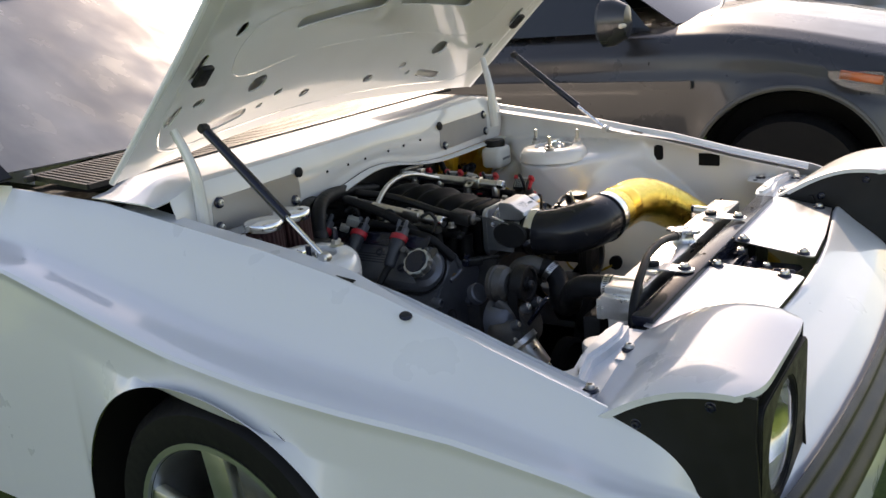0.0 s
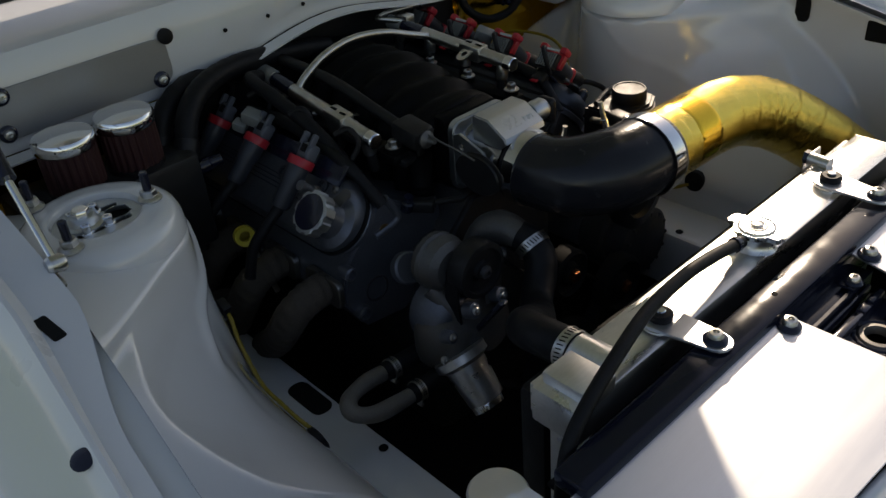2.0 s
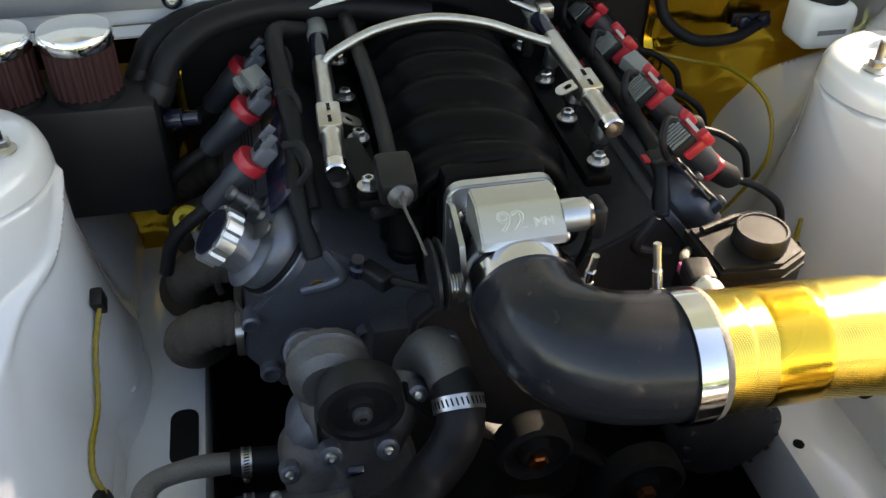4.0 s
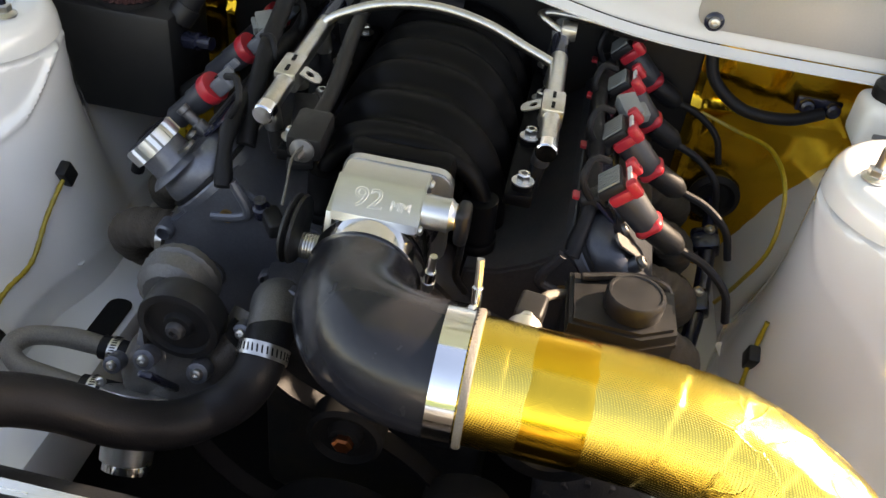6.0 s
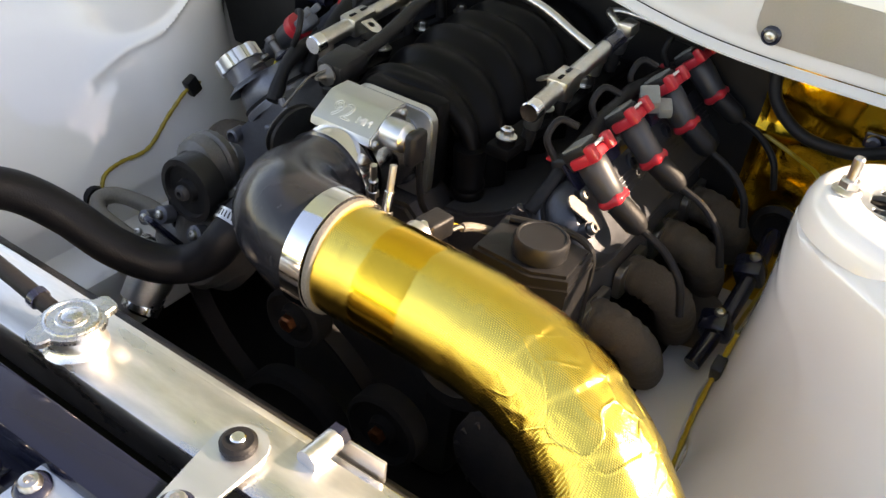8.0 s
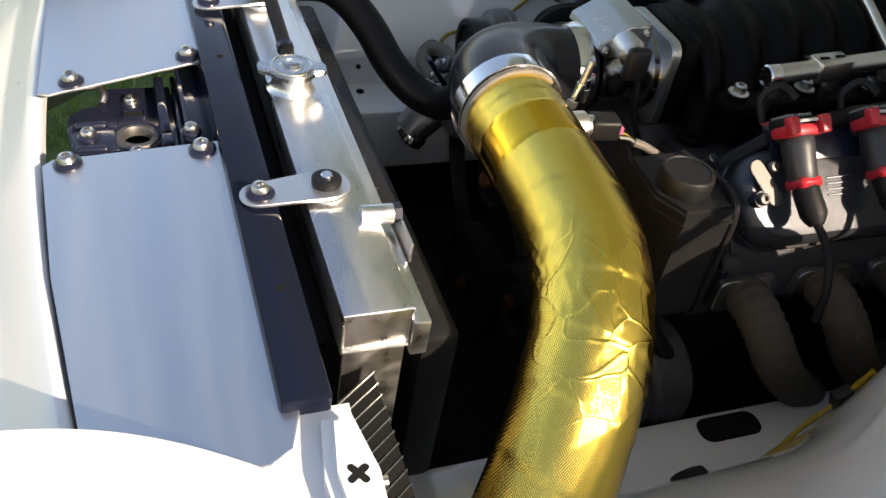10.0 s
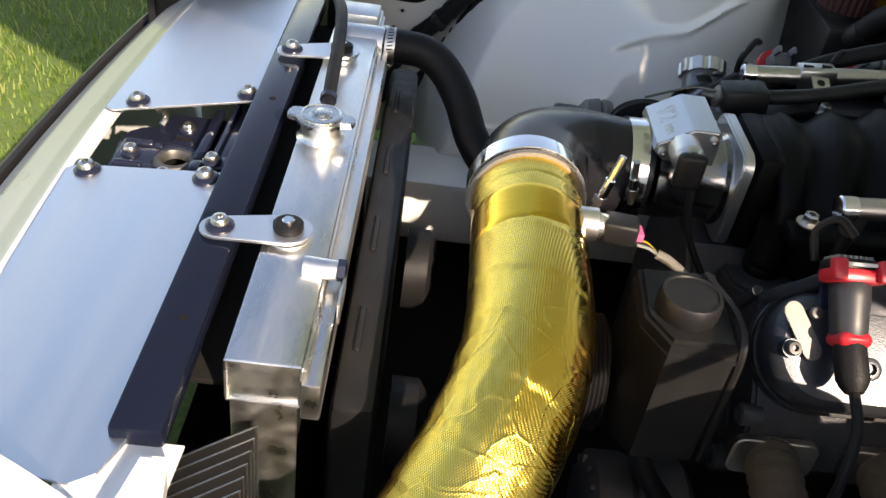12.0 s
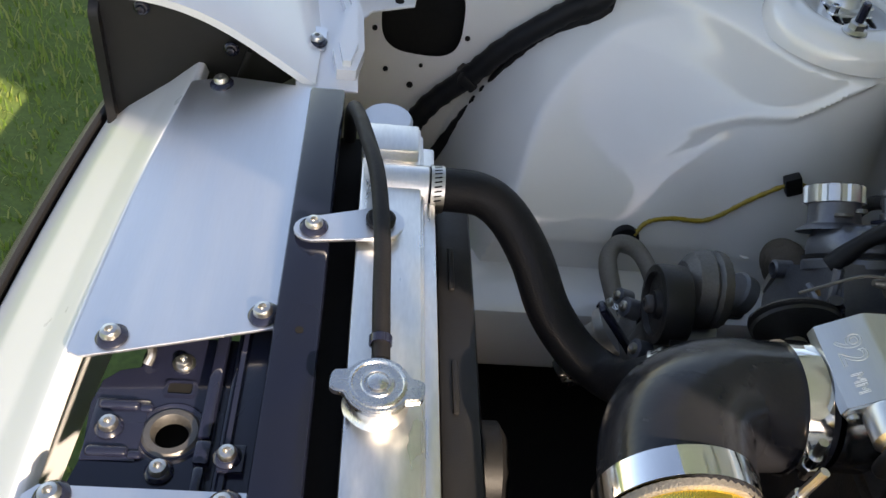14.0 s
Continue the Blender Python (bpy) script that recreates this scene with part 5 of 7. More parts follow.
bm = lathe([(0.010, -0.012), (0.041, -0.012), (0.043, -0.009), (0.036, -0.006), (0.043, -0.003), (0.041, 0.0), (0.010, 0.0)], axis_pose((0.135, -0.088, 0.712), (0, -1, 0)), 32, 0.72)
part("throttle_wheel", bm, PLASTIC, tb, "black throttle cable wheel")
bm = bmesh.new()
add_tube(bm, [Vector((0.132 + 0.0125 * math.cos(k * 0.55), -0.078 + 0.00026 * k, 0.690 + 0.0125 * math.sin(k * 0.55))) for k in range(90)], 0.0016, 6)
part("return_spring", bm, STEEL, tb)
part("throttle_cable", tube(spline([(0.055, -0.101, 0.757), (0.082, -0.104, 0.756), (0.115, -0.098, 0.748), (0.140, -0.094, 0.74)], 6), 0.0016, 8), GREYSTEEL, tb)

# cable bracket on the manifold
bracket = part("cable_bracket", box((0.055, 0.040, 0.030), pose(0.022, -0.103, 0.752, 0, 8, 0), 0.006), PLASTIC, engine, "black cable bracket with a grommet")
part("cable_grommet", lathe([(0.012, 0), (0.0135, 0.003), (0.0135, 0.005), (0.009, 0.008), (0.006, 0.010), (0.003, 0.022)], axis_pose((0.049, -0.103, 0.749), (1, 0, 0.05)), 20), GREYSTEEL, bracket)
part("bracket_leg", box((0.12, 0.030, 0.012), pose(-0.03, -0.128, 0.722, 0, 12, 14), 0.003), PLASTIC, bracket)
part("manifold_bar", tube(spline([(0.01, -0.105, 0.752), (-0.06, -0.103, 0.765), (-0.16, -0.108, 0.79), (-0.28, -0.115, 0.80)], 6), 0.009, 12), PLASTIC, engine)

# valve covers, heads
COVER_AT = {1: (0.0, 0.230, 0.655), -1: (-0.017, -0.228, 0.652)}


def rounded_run(bm, prof, x0, x1, hw):
    """A long pressing with round ends: rings of (share of the half width, height)."""
    rings = []
    for k, h in prof:
        ring = []
        r = hw * max(k, 0.02)
        for j in range(56):
            a = 2 * math.pi * j / 56
            ring.append(bm.verts.new(((x0 if math.cos(a) >= 0 else x1) + r * math.cos(a), r * math.sin(a), h)))
        rings.append(ring)
    for a, b in zip(rings, rings[1:]):
        for j in range(56):
            bm.faces.new((a[j], a[(j + 1) % 56], b[(j + 1) % 56], b[j]))
    bm.faces.new(rings[-1])
    return bm


for s in (-1, 1):
    ox, oy, oz = COVER_AT[s]
    m = Matrix.Translation((ox, oy, oz)) @ pose(0, 0, 0, -s * 47, 0, 0)
    bm = rounded_run(bmesh.new(), [(1.06, -0.006), (1.06, 0.003), (1.04, 0.005), (0.985, 0.006), (0.97, 0.009), (0.985, 0.012), (0.985, 0.020), (0.95, 0.028), (0.88, 0.036), (0.78, 0.0405), (0.6, 0.042), (0.0, 0.0425)], 0.006, -0.385, 0.0570)
    bm.transform(m)
    # the +y cover takes the darker copy, which carries that bank's shade
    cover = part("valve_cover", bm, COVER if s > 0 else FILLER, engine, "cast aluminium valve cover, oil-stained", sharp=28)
    bm = rounded_run(bmesh.new(), [(1.0, 0.0045), (1.045, 0.0052), (1.05, 0.0075), (1.045, 0.0098), (0.98, 0.0105)], 0.006, -0.385, 0.0570)
    bm.transform(m)
    part("gasket", bm, RUBBER, cover, "black rubber gasket round the cover")
    for i in range(4):
        part("cover_rib", box((0.30, 0.0022, 0.0016), m @ pose(-0.20, s * (-0.016 + 0.0065 * i), 0.0428), 0.0006), COVER, cover)
    for x, y in ((-0.012, 0.030), (-0.030, -0.012), (-0.105, 0.022), (-0.215, 0.022)):
        part("cover_boss", lathe([(0.0105, -0.006), (0.0105, 0.005), (0.0085, 0.006), (0.0055, 0.006), (0.0055, 0.001), (0.0003, 0.001)], m @ pose(x, -y * s, 0.0405), 18), COVER, cover)
    # the head below: its front is one flat cast face
    out = [(-0.190, 0.690), (-0.152, 0.662), (-0.120, 0.646), (-0.084, 0.640), (-0.076, 0.585), (-0.100, 0.52), (-0.17, 0.475), (-0.245, 0.485), (-0.283, 0.545), (-0.272, 0.606)]
    front_x = 0.044 if s < 0 else 0.056
    bm = plate([(y if s < 0 else -y, z) for y, z in out][::-s], 0.44, Matrix(((0, 0, 1, front_x), (1, 0, 0, 0), (0, 1, 0, 0), (0, 0, 0, 1))), 0.004)
    # the +y head is a darker cast too: its shade is in the colour
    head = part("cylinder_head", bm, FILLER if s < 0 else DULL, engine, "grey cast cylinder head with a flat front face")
    part("core_plug", lathe([(0.0215, -0.004), (0.0215, 0.002), (0.019, 0.0025), (0.018, -0.0015), (0.0003, -0.0015)], axis_pose((front_x, s * 0.222, 0.545), (1, 0, 0)), 28), DULL, head, "round dished core plug")
    part("oil_plug", lathe([(0.0085, 0), (0.0085, 0.003), (0.0003, 0.003)], axis_pose((front_x, s * 0.194, 0.637), (1, 0, 0)), 16), material("brass_plug", (0.42, 0.26, 0.11), 0.45, 1.0, grain=0.4), head)
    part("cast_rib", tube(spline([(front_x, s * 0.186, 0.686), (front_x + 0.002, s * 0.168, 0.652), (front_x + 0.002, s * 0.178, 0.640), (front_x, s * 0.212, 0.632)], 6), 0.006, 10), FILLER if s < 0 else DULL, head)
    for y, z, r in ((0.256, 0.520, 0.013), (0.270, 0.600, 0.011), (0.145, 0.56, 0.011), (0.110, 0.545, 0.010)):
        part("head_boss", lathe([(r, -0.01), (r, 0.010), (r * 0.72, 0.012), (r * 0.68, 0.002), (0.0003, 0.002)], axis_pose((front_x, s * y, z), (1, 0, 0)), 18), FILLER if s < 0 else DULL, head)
    # coil bracket with its legs
    part("coil_bracket", box((0.40, 0.034, 0.004), pose(ox - 0.180, s * 0.222, 0.722, -s * 45, 0, 0), 0.001), BLACKP, engine, "black coil mounting bracket")
    for x in (0.027, -0.375):
        leg = Vector((ox + x, s * 0.243, 0.712)), Vector((ox + x + 0.019, s * 0.267, 0.688))
        dd = (leg[1] - leg[0])
        bm = plate(rounded(0.018, dd.length + 0.018, 0.0088), 0.003, Matrix.Translation((leg[0] + leg[1]) / 2) @ pose(0, 0, 0, -s * 45, 0, 0) @ pose(0, 0, 0, 0, 0, s * 29), 0.0005)
        part("bracket_leg", bm, GREYSTEEL, engine)
        for q, r in ((leg[1], 0.0075), (leg[0], 0.0066)):
            bolt(engine, q + Vector((0, s * 0.001, 0.001)), (0, s * 0.72, 0.69), r=r * 0.95, mat=GREYSTEEL)
        part("leg_spacer", lathe([(0.009, -0.016), (0.009, 0)], axis_pose(leg[1], (0, s * 0.72, 0.69)), 14), COVER, engine)

# oil filler neck on one cover
fa = Vector((0, -0.731, 0.682))
base = Vector((0.016, -0.228, 0.652)) + fa * 0.036 + Vector((0, -0.006, -0.006))
fill = part("oil_filler", lathe([(0.040, 0.0), (0.036, 0.004), (0.0285, 0.008), (0.0275, 0.012), (0.0270, 0.030), (0.0285, 0.032)], axis_pose(base, fa), 40, close=False), FILLER, engine, "cast oil filler neck")
cap_out = []
for k in range(72):
    a = 2 * math.pi * k / 72
    cap_out.append((0.0325 * (1 - 0.085 * smooth(0.15, 0.6, math.cos(9 * a))) * math.cos(a), 0.0325 * (1 - 0.085 * smooth(0.15, 0.6, math.cos(9 * a))) * math.sin(a)))
cap = part("oil_cap", plate(cap_out, 0.019, axis_pose(base + fa * 0.050, fa), 0.0015), MACHINED, fill, "machined oil cap with scallops round its rim")
part("cap_face", lathe([(0.0268, 0), (0.0262, 0.0012), (0.012, 0.0016), (0.0003, 0.0016)], axis_pose(base + fa * 0.050, fa), 36), BLACKP, cap, "black face of the cap")
part("breather_stub", lathe([(0.009, -0.01), (0.009, 0.020), (0.0065, 0.022), (0.0065, 0.038), (0.008, 0.040), (0.008, 0.046), (0.0003, 0.046)], axis_pose((-0.030, -0.242, 0.690), fa), 16), CAST, engine)
part("cover_strut", tube([(-0.028, -0.232, 0.688), (-0.006, -0.214, 0.688)], 0.007, 10), FILLER, engine)
part("coolant_sensor", lathe([(0.010, 0), (0.010, 0.014), (0.007, 0.016), (0.007, 0.026), (0.0003, 0.026)], axis_pose((0.048, -0.150, 0.652), (0.3, 0, 0.95)), 14), BLACKP, engine)
part("sensor_plug", box((0.040, 0.020, 0.020), pose(0.062, -0.132, 0.656, 0, 0, 35), 0.004, 3), PLASTIC, engine)
part("sensor_lead", tube(spline([(0.070, -0.122, 0.658), (0.085, -0.10, 0.658), (0.090, -0.075, 0.652), (0.08, -0.05, 0.65)], 5), 0.0045, 8), PLASTIC, engine)
# front cover of the block
bm = plate([(-0.12, 0.50), (-0.095, 0.60), (-0.05, 0.640), (0.05, 0.640), (0.095, 0.60), (0.12, 0.50), (0.11, 0.33), (-0.11, 0.33)], 0.08, Matrix(((0, 0, 1, 0.085), (1, 0, 0, 0), (0, 1, 0, 0), (0, 0, 0, 1))), 0.006)
part("front_cover", bm, DULL, engine, "grimy cast front cover of the engine")

# water pump, tensioner and pulleys
pump = part("water_pump", lathe([(0.055, 0), (0.055, 0.03), (0.045, 0.05), (0.03, 0.06)], axis_pose((0.15, -0.19, 0.545), (0.9, -0.1, 0.1)), 28), FILLER, engine, "cast water pump housing")
part("pump_neck", tube(spline([(0.145, -0.10, 0.590), (0.160, -0.092, 0.628), (0.185, -0.086, 0.642), (0.215, -0.083, 0.638)], 6), lambda t: 0.031 - 0.009 * t, 20), CASTPALE, pump)
for p, r in (((0.238, -0.205, 0.590), 0.008), ((0.236, -0.150, 0.585), 0.008), ((0.232, -0.245, 0.565), 0.007), ((0.205, -0.115, 0.622), 0.007), ((0.175, -0.075, 0.655), 0.006)):
    part("pump_boss", lathe([(r * 1.5, -0.014), (r * 1.4, 0.002), (r, 0.003)], axis_pose(p, (0.9, 0.05, 0.4)), 16), FILLER, pump)
    bolt(pump, Vector(p) + Vector((0.9, 0.05, 0.4)).normalized() * 0.002, (0.9, 0.05, 0.4), r=r * 0.8, mat=STEEL)
part("casting_boss", lathe([(0.024, -0.01), (0.024, 0.004), (0.021, 0.007), (0.0005, 0.007)], axis_pose((0.118, -0.215, 0.612), (0.85, -0.1, 0.45)), 26), FILLER, pump)
bm = box((0.085, 0.130, 0.090), pose(0.182, -0.190, 0.520, 0, 0, 10), 0.030, 4)
add_lathe(bm, [(0.050, -0.030), (0.052, 0.030), (0.046, 0.040), (0.020, 0.044), (0.0005, 0.044)], axis_pose((0.185, -0.170, 0.530), (0.92, 0, 0.4)), 28)
part("pump_body", bm, CASTPALE, pump, "pale weathered pump casting")
for pts, r in (([(0.165, -0.215, 0.600), (0.195, -0.205, 0.570), (0.215, -0.190, 0.535)], 0.016), ([(0.165, -0.120, 0.610), (0.190, -0.130, 0.590), (0.205, -0.150, 0.555)], 0.020)):
    part("cast_arm", tube(spline(pts, 6), r, 16), CASTPALE, pump)
part("stay_bar", box((0.008, 0.016, 0.125), pose(0.238, -0.185, 0.560, 0, 35, 0), 0.003), BLACKP, pump, "black tensioner stay")
part("pump_outlet", lathe([(0.040, 0), (0.040, 0.012), (0.031, 0.018), (0.027, 0.075), (0.021, 0.078)], axis_pose((0.222, -0.226, 0.520), (0.62, 0.02, -0.72)), 28), ALLOY, pump, "tapered thermostat housing")
bolt(pump, (0.232, -0.262, 0.535), (0.8, 0.1, 0.5), r=0.006)
part("tensioner_arm", lathe([(0.040, 0), (0.042, 0.010), (0.038, 0.014), (0.042, 0.018), (0.038, 0.034), (0.028, 0.042)], axis_pose((0.150, -0.196, 0.634), (1, -0.02, 0.02)), 40, waves=20, depth=-0.03), CASTPALE, pump, "bright ribbed tensioner housing")
pul = part("tensioner_pulley", lathe([(0.012, 0.030), (0.034, 0.030), (0.041, 0.032), (0.042, 0.035), (0.042, 0.058), (0.041, 0.061), (0.034, 0.062), (0.032, 0.056), (0.016, 0.056), (0.014, 0.062), (0.0005, 0.063)], axis_pose((0.165, -0.172, 0.632), (1, 0.0, 0.0)), 40), PLASTIC, pump, "black idler pulley")
bolt(pul, (0.228, -0.172, 0.632), (1, 0, 0), r=0.010, mat=DULL)
belt = [(0.205, -0.21, 0.64), (0.205, -0.215, 0.58), (0.205, -0.19, 0.46), (0.205, -0.10, 0.36), (0.205, 0.04, 0.34), (0.205, 0.12, 0.42), (0.205, 0.06, 0.50), (0.205, -0.06, 0.56), (0.205, -0.126, 0.63)]
run = spline(belt, 4)
part("drive_belt", sheet(lambda u, v: run[int(round(u * (len(run) - 1)))] + Vector((lerp(-0.012, 0.012, v), 0, 0)), len(run) - 1, 1, 0.004), RUBBER, engine, "black serpentine belt")
for y, z, r in ((0.004, 0.535, 0.040), (0.0, 0.34, 0.09), (0.14, 0.44, 0.05)):
    w = part("pulley", lathe([(0.012, 0), (r * 0.85, 0), (r, 0.004), (r, 0.030), (r * 0.88, 0.034), (r * 0.8, 0.026), (0.02, 0.024), (0.016, 0.034), (0.0005, 0.035)], axis_pose((0.205, y, z), (1, 0, 0)), 36), DARK, engine, "black pulley")
    part("hub_bolt", lathe([(0.011, 0), (0.011, 0.008), (0.008, 0.010), (0.0005, 0.010)], axis_pose((0.238, y, z), (1, 0, 0)), 6), material("copper_bolt", (0.45, 0.17, 0.08), 0.35, 1.0, grain=0.4), w)
# bypass loop
loop = thing("bypass_hose", (0.18, -0.32, 0.49), "short braided heater bypass hose bent in a loop", "hose")
part("hose", tube(spline([(0.152, -0.280, 0.492), (0.152, -0.312, 0.497), (0.158, -0.350, 0.505), (0.172, -0.384, 0.510), (0.194, -0.394, 0.508), (0.209, -0.372, 0.500), (0.208, -0.330, 0.490), (0.204, -0.280, 0.482)], 8), 0.0118, 16, True, lambda t, a: 0.0006 * math.sin(t * 330)), BRAID, loop)
clamp_ring(loop, (0.152, -0.292, 0.494), (0, -1, 0.1), 0.0150, 0.011)
clamp_ring(loop, (0.205, -0.292, 0.484), (0, -1, 0.1), 0.0150, 0.011)
for a, b in (((0.155, -0.225, 0.492), (0.152, -0.308, 0.496)), ((0.205, -0.225, 0.482), (0.206, -0.306, 0.486))):
    part("stub", tube([a, b], 0.0145, 14), RUBBER, loop)
part("thermostat_ring", lathe([(0.024, 0), (0.026, 0.004), (0.026, 0.018), (0.02, 0.022)], axis_pose((0.262, -0.224, 0.464), (0.62, 0.02, -0.72)), 22), CHROME, pump)

# exhaust wrap
for s, off in ((1, 0.0), (-1, -0.024)):
    header = thing("exhaust_header", (-0.1, s * 0.34, 0.45), "exhaust header pipes bound in brown heat wrap", "exhaust header", "exhaust headers")
    for i in range(4):
        x = 0.026 + off - 0.1118 * i
        pth = spline([(x, s * 0.284, 0.562), (x + 0.004, s * 0.318, 0.563), (x - 0.002, s * 0.345, 0.546), (x - 0.025, s * 0.352, 0.510), (x - 0.075, s * 0.345, 0.455), (x - 0.14, s * 0.335, 0.40)], 14)
        pipe = part("wrapped_pipe", tube(pth, 0.0240, 22, True, lambda t, a: 0.0022 * abs(math.sin(t * 42 + a / 2))), WRAP, header)
        part("port_flange", plate(rounded(0.085, 0.045, 0.012), 0.009, axis_pose((x, s * 0.290, 0.563), (0, s, 0.05)) @ pose(0, 0, 0, 0, 0, 0), 0.001), STEEL, pipe)
    part("collector", tube(spline([(-0.20, s * 0.36, 0.45), (-0.30, s * 0.33, 0.36), (-0.42, s * 0.28, 0.28)], 6), 0.045, 20), WRAP, header)

# ---- ignition coils ----
SLATE = material("slate_plastic", (0.024, 0.026, 0.031), 0.45, grain=0.3, scale=500, stain=0.3, stain_scale=40)
PLUGGREY = material("grey_plug_plastic", (0.10, 0.11, 0.13), 0.45, grain=0.3, scale=500, stain=0.3, stain_scale=40)
MILKY = material("pale_plastic", (0.55, 0.55, 0.53), 0.5, grain=0.1, scale=400)
def ignition_coil():
    e = thing("ignition_coil", (0, 0, 0), "black ignition coil with red clips on the valve cover", "ignition coil", "ignition coils along the valve covers")
    part("coil_body", lathe([(0.0150, 0.004), (0.0175, 0.0), (0.0178, -0.010), (0.0165, -0.030), (0.0160, -0.044), (0.012, -0.050)], Matrix(), 26), SLATE, e)
    part("label_strip", box((0.030, 0.004, 0.003), pose(0, 0.017, 0.0175)), MILKY, e, "pale strip on the clip")
    part("top_clip", box((0.050, 0.030, 0.013), pose(0, 0.003, 0.008), 0.004, 2), RED, e, "red plastic clip")
    capb = part("finned_cap", box((0.040, 0.030, 0.012), pose(0, -0.004, 0.018), 0.003), PLASTIC, e)
    for i in range(7):
        part("fin", box((0.0026, 0.025, 0.003), pose(-0.0150 + 0.0050 * i, -0.004, 0.0248)), GREYP, capb)
    for sx in (-1, 1):
        part("clip_ear", box((0.013, 0.012, 0.020), pose(sx * 0.021, 0.019, 0.012), 0.003), RED, e)
    part("lower_clip", box((0.032, 0.032, 0.015), pose(0, 0.001, -0.048), 0.008, 3), RED, e, "red plastic clip")
    con = part("connector", box((0.026, 0.030, 0.020), pose(-0.004, -0.032, 0.010, -20, 0, 0), 0.006, 3), PLASTIC, e, "grey-black plug")
    part("connector_lock", box((0.014, 0.004, 0.012), pose(-0.004, -0.044, 0.022, 40, 0, 0), 0.001), RED, con)
    boot = part("plug_boot", lathe([(0.0145, 0), (0.0145, 0.030), (0.012, 0.036), (0.008, 0.042)], axis_pose((0, 0.002, -0.054), (0, 0.25, -1)), 16), RUBBER, e, "black rubber plug boot")
    part("plug_lead", tube(spline([(0, 0.012, -0.092), (0.004, 0.026, -0.125), (0.016, 0.030, -0.160), (0.020, 0.012, -0.195)], 6), 0.0048, 10), RUBBER, boot)
    return e


def ignition_coil_plug():
    """The coils of the other bank, seen from their plug side."""
    e = thing("ignition_coil", (0, 0, 0), "black ignition coil with a red collar and a slate grey plug", "ignition coil", "ignition coils along the valve covers")
    part("coil_body", lathe([(0.016, 0.004), (0.017, 0), (0.0165, -0.030), (0.0145, -0.034), (0.0145, -0.066), (0.011, -0.072)], Matrix(), 22), material("coil_black", (0.028, 0.032, 0.042), 0.42, grain=0.3, scale=500, stain=0.3, stain_scale=30), e)
    part("collar", lathe([(0.0165, 0.007), (0.0205, 0.007), (0.021, 0.005), (0.021, -0.005), (0.0205, -0.006), (0.0165, -0.006)], Matrix(), 24, 0.9), RED, e, "red plastic collar")
    con = part("connector", box((0.026, 0.020, 0.026), pose(0.0, -0.004, 0.019), 0.004, 3), PLUGGREY, e, "slate grey plug")
    for sx in (-1, 1):
        part("prong", box((0.006, 0.010, 0.020), pose(sx * 0.010, 0.004, 0.036), 0.002), PLUGGREY, con)
    part("window", box((0.010, 0.002, 0.012), pose(0, 0.0068, 0.022)), DARK, con)
    part("plug_lead", tube(spline([(0, 0, -0.070), (0.004, 0.004, -0.105), (0.012, 0.0, -0.145), (0.014, -0.02, -0.185)], 6), 0.0085, 12), RUBBER, e, "thick black plug lead")
    return e


coil, other = ignition_coil(), ignition_coil_plug()
for s, kind, y, z, places in ((1, coil, 0.237, 0.743, (0.005, -0.102, -0.216, -0.321)), (-1, other, -0.250, 0.736, (-0.060, -0.176, -0.284, -0.372))):
    for i, x in enumerate(places):
        m = Matrix.Translation((x, y, z + 0.004 * i * (s > 0))) @ (Matrix.Rotation(math.pi, 4, "Z") if s < 0 else Matrix()) @ pose(0, 0, 0, 45 + (2 if i % 2 else -1), 0, 2 - i)
        if i == 0:
            kind.matrix_basis = m
        else:
            copy_thing(kind, m)
for s, x in ((1, -0.155), (-1, -0.20)):
    con = thing("loom_connector", (x, s * 0.232, 0.735), "pale grey wiring connector between two coils", "connector", "coil loom connectors")
    part("shell", box((0.032, 0.024, 0.020), pose(x, s * 0.234, 0.762, 10, 20, 30), 0.003), GREYP, con)
    part("shell", box((0.022, 0.018, 0.016), pose(x - 0.016, s * 0.250, 0.750, 10, 20, 30), 0.003), GREYP, con)
    loom = thing("coil_loom", (x, s * 0.20, 0.72), "black wiring loom along the coils", "wiring", "coil looms")
    part("loom", tube(spline([(0.05, s * 0.195, 0.68), (0.0, s * 0.205, 0.725), (-0.10, s * 0.202, 0.745), (-0.20, s * 0.20, 0.75), (-0.31, s * 0.21, 0.74)], 8), 0.0095, 12, True, lambda t, a: 0.0012 * math.sin(t * 230)), RUBBER, loom)
    for i in range(4):
        xx = 0.006 - 0.1118 * i - (0.024 if s < 0 else 0)
        part("branch", tube(spline([(xx, s * 0.213, 0.779), (xx + 0.012, s * 0.196, 0.785), (xx + 0.024, s * 0.190, 0.765), (xx + 0.02, s * 0.202, 0.742)], 5), 0.0042, 8), RUBBER, loom)


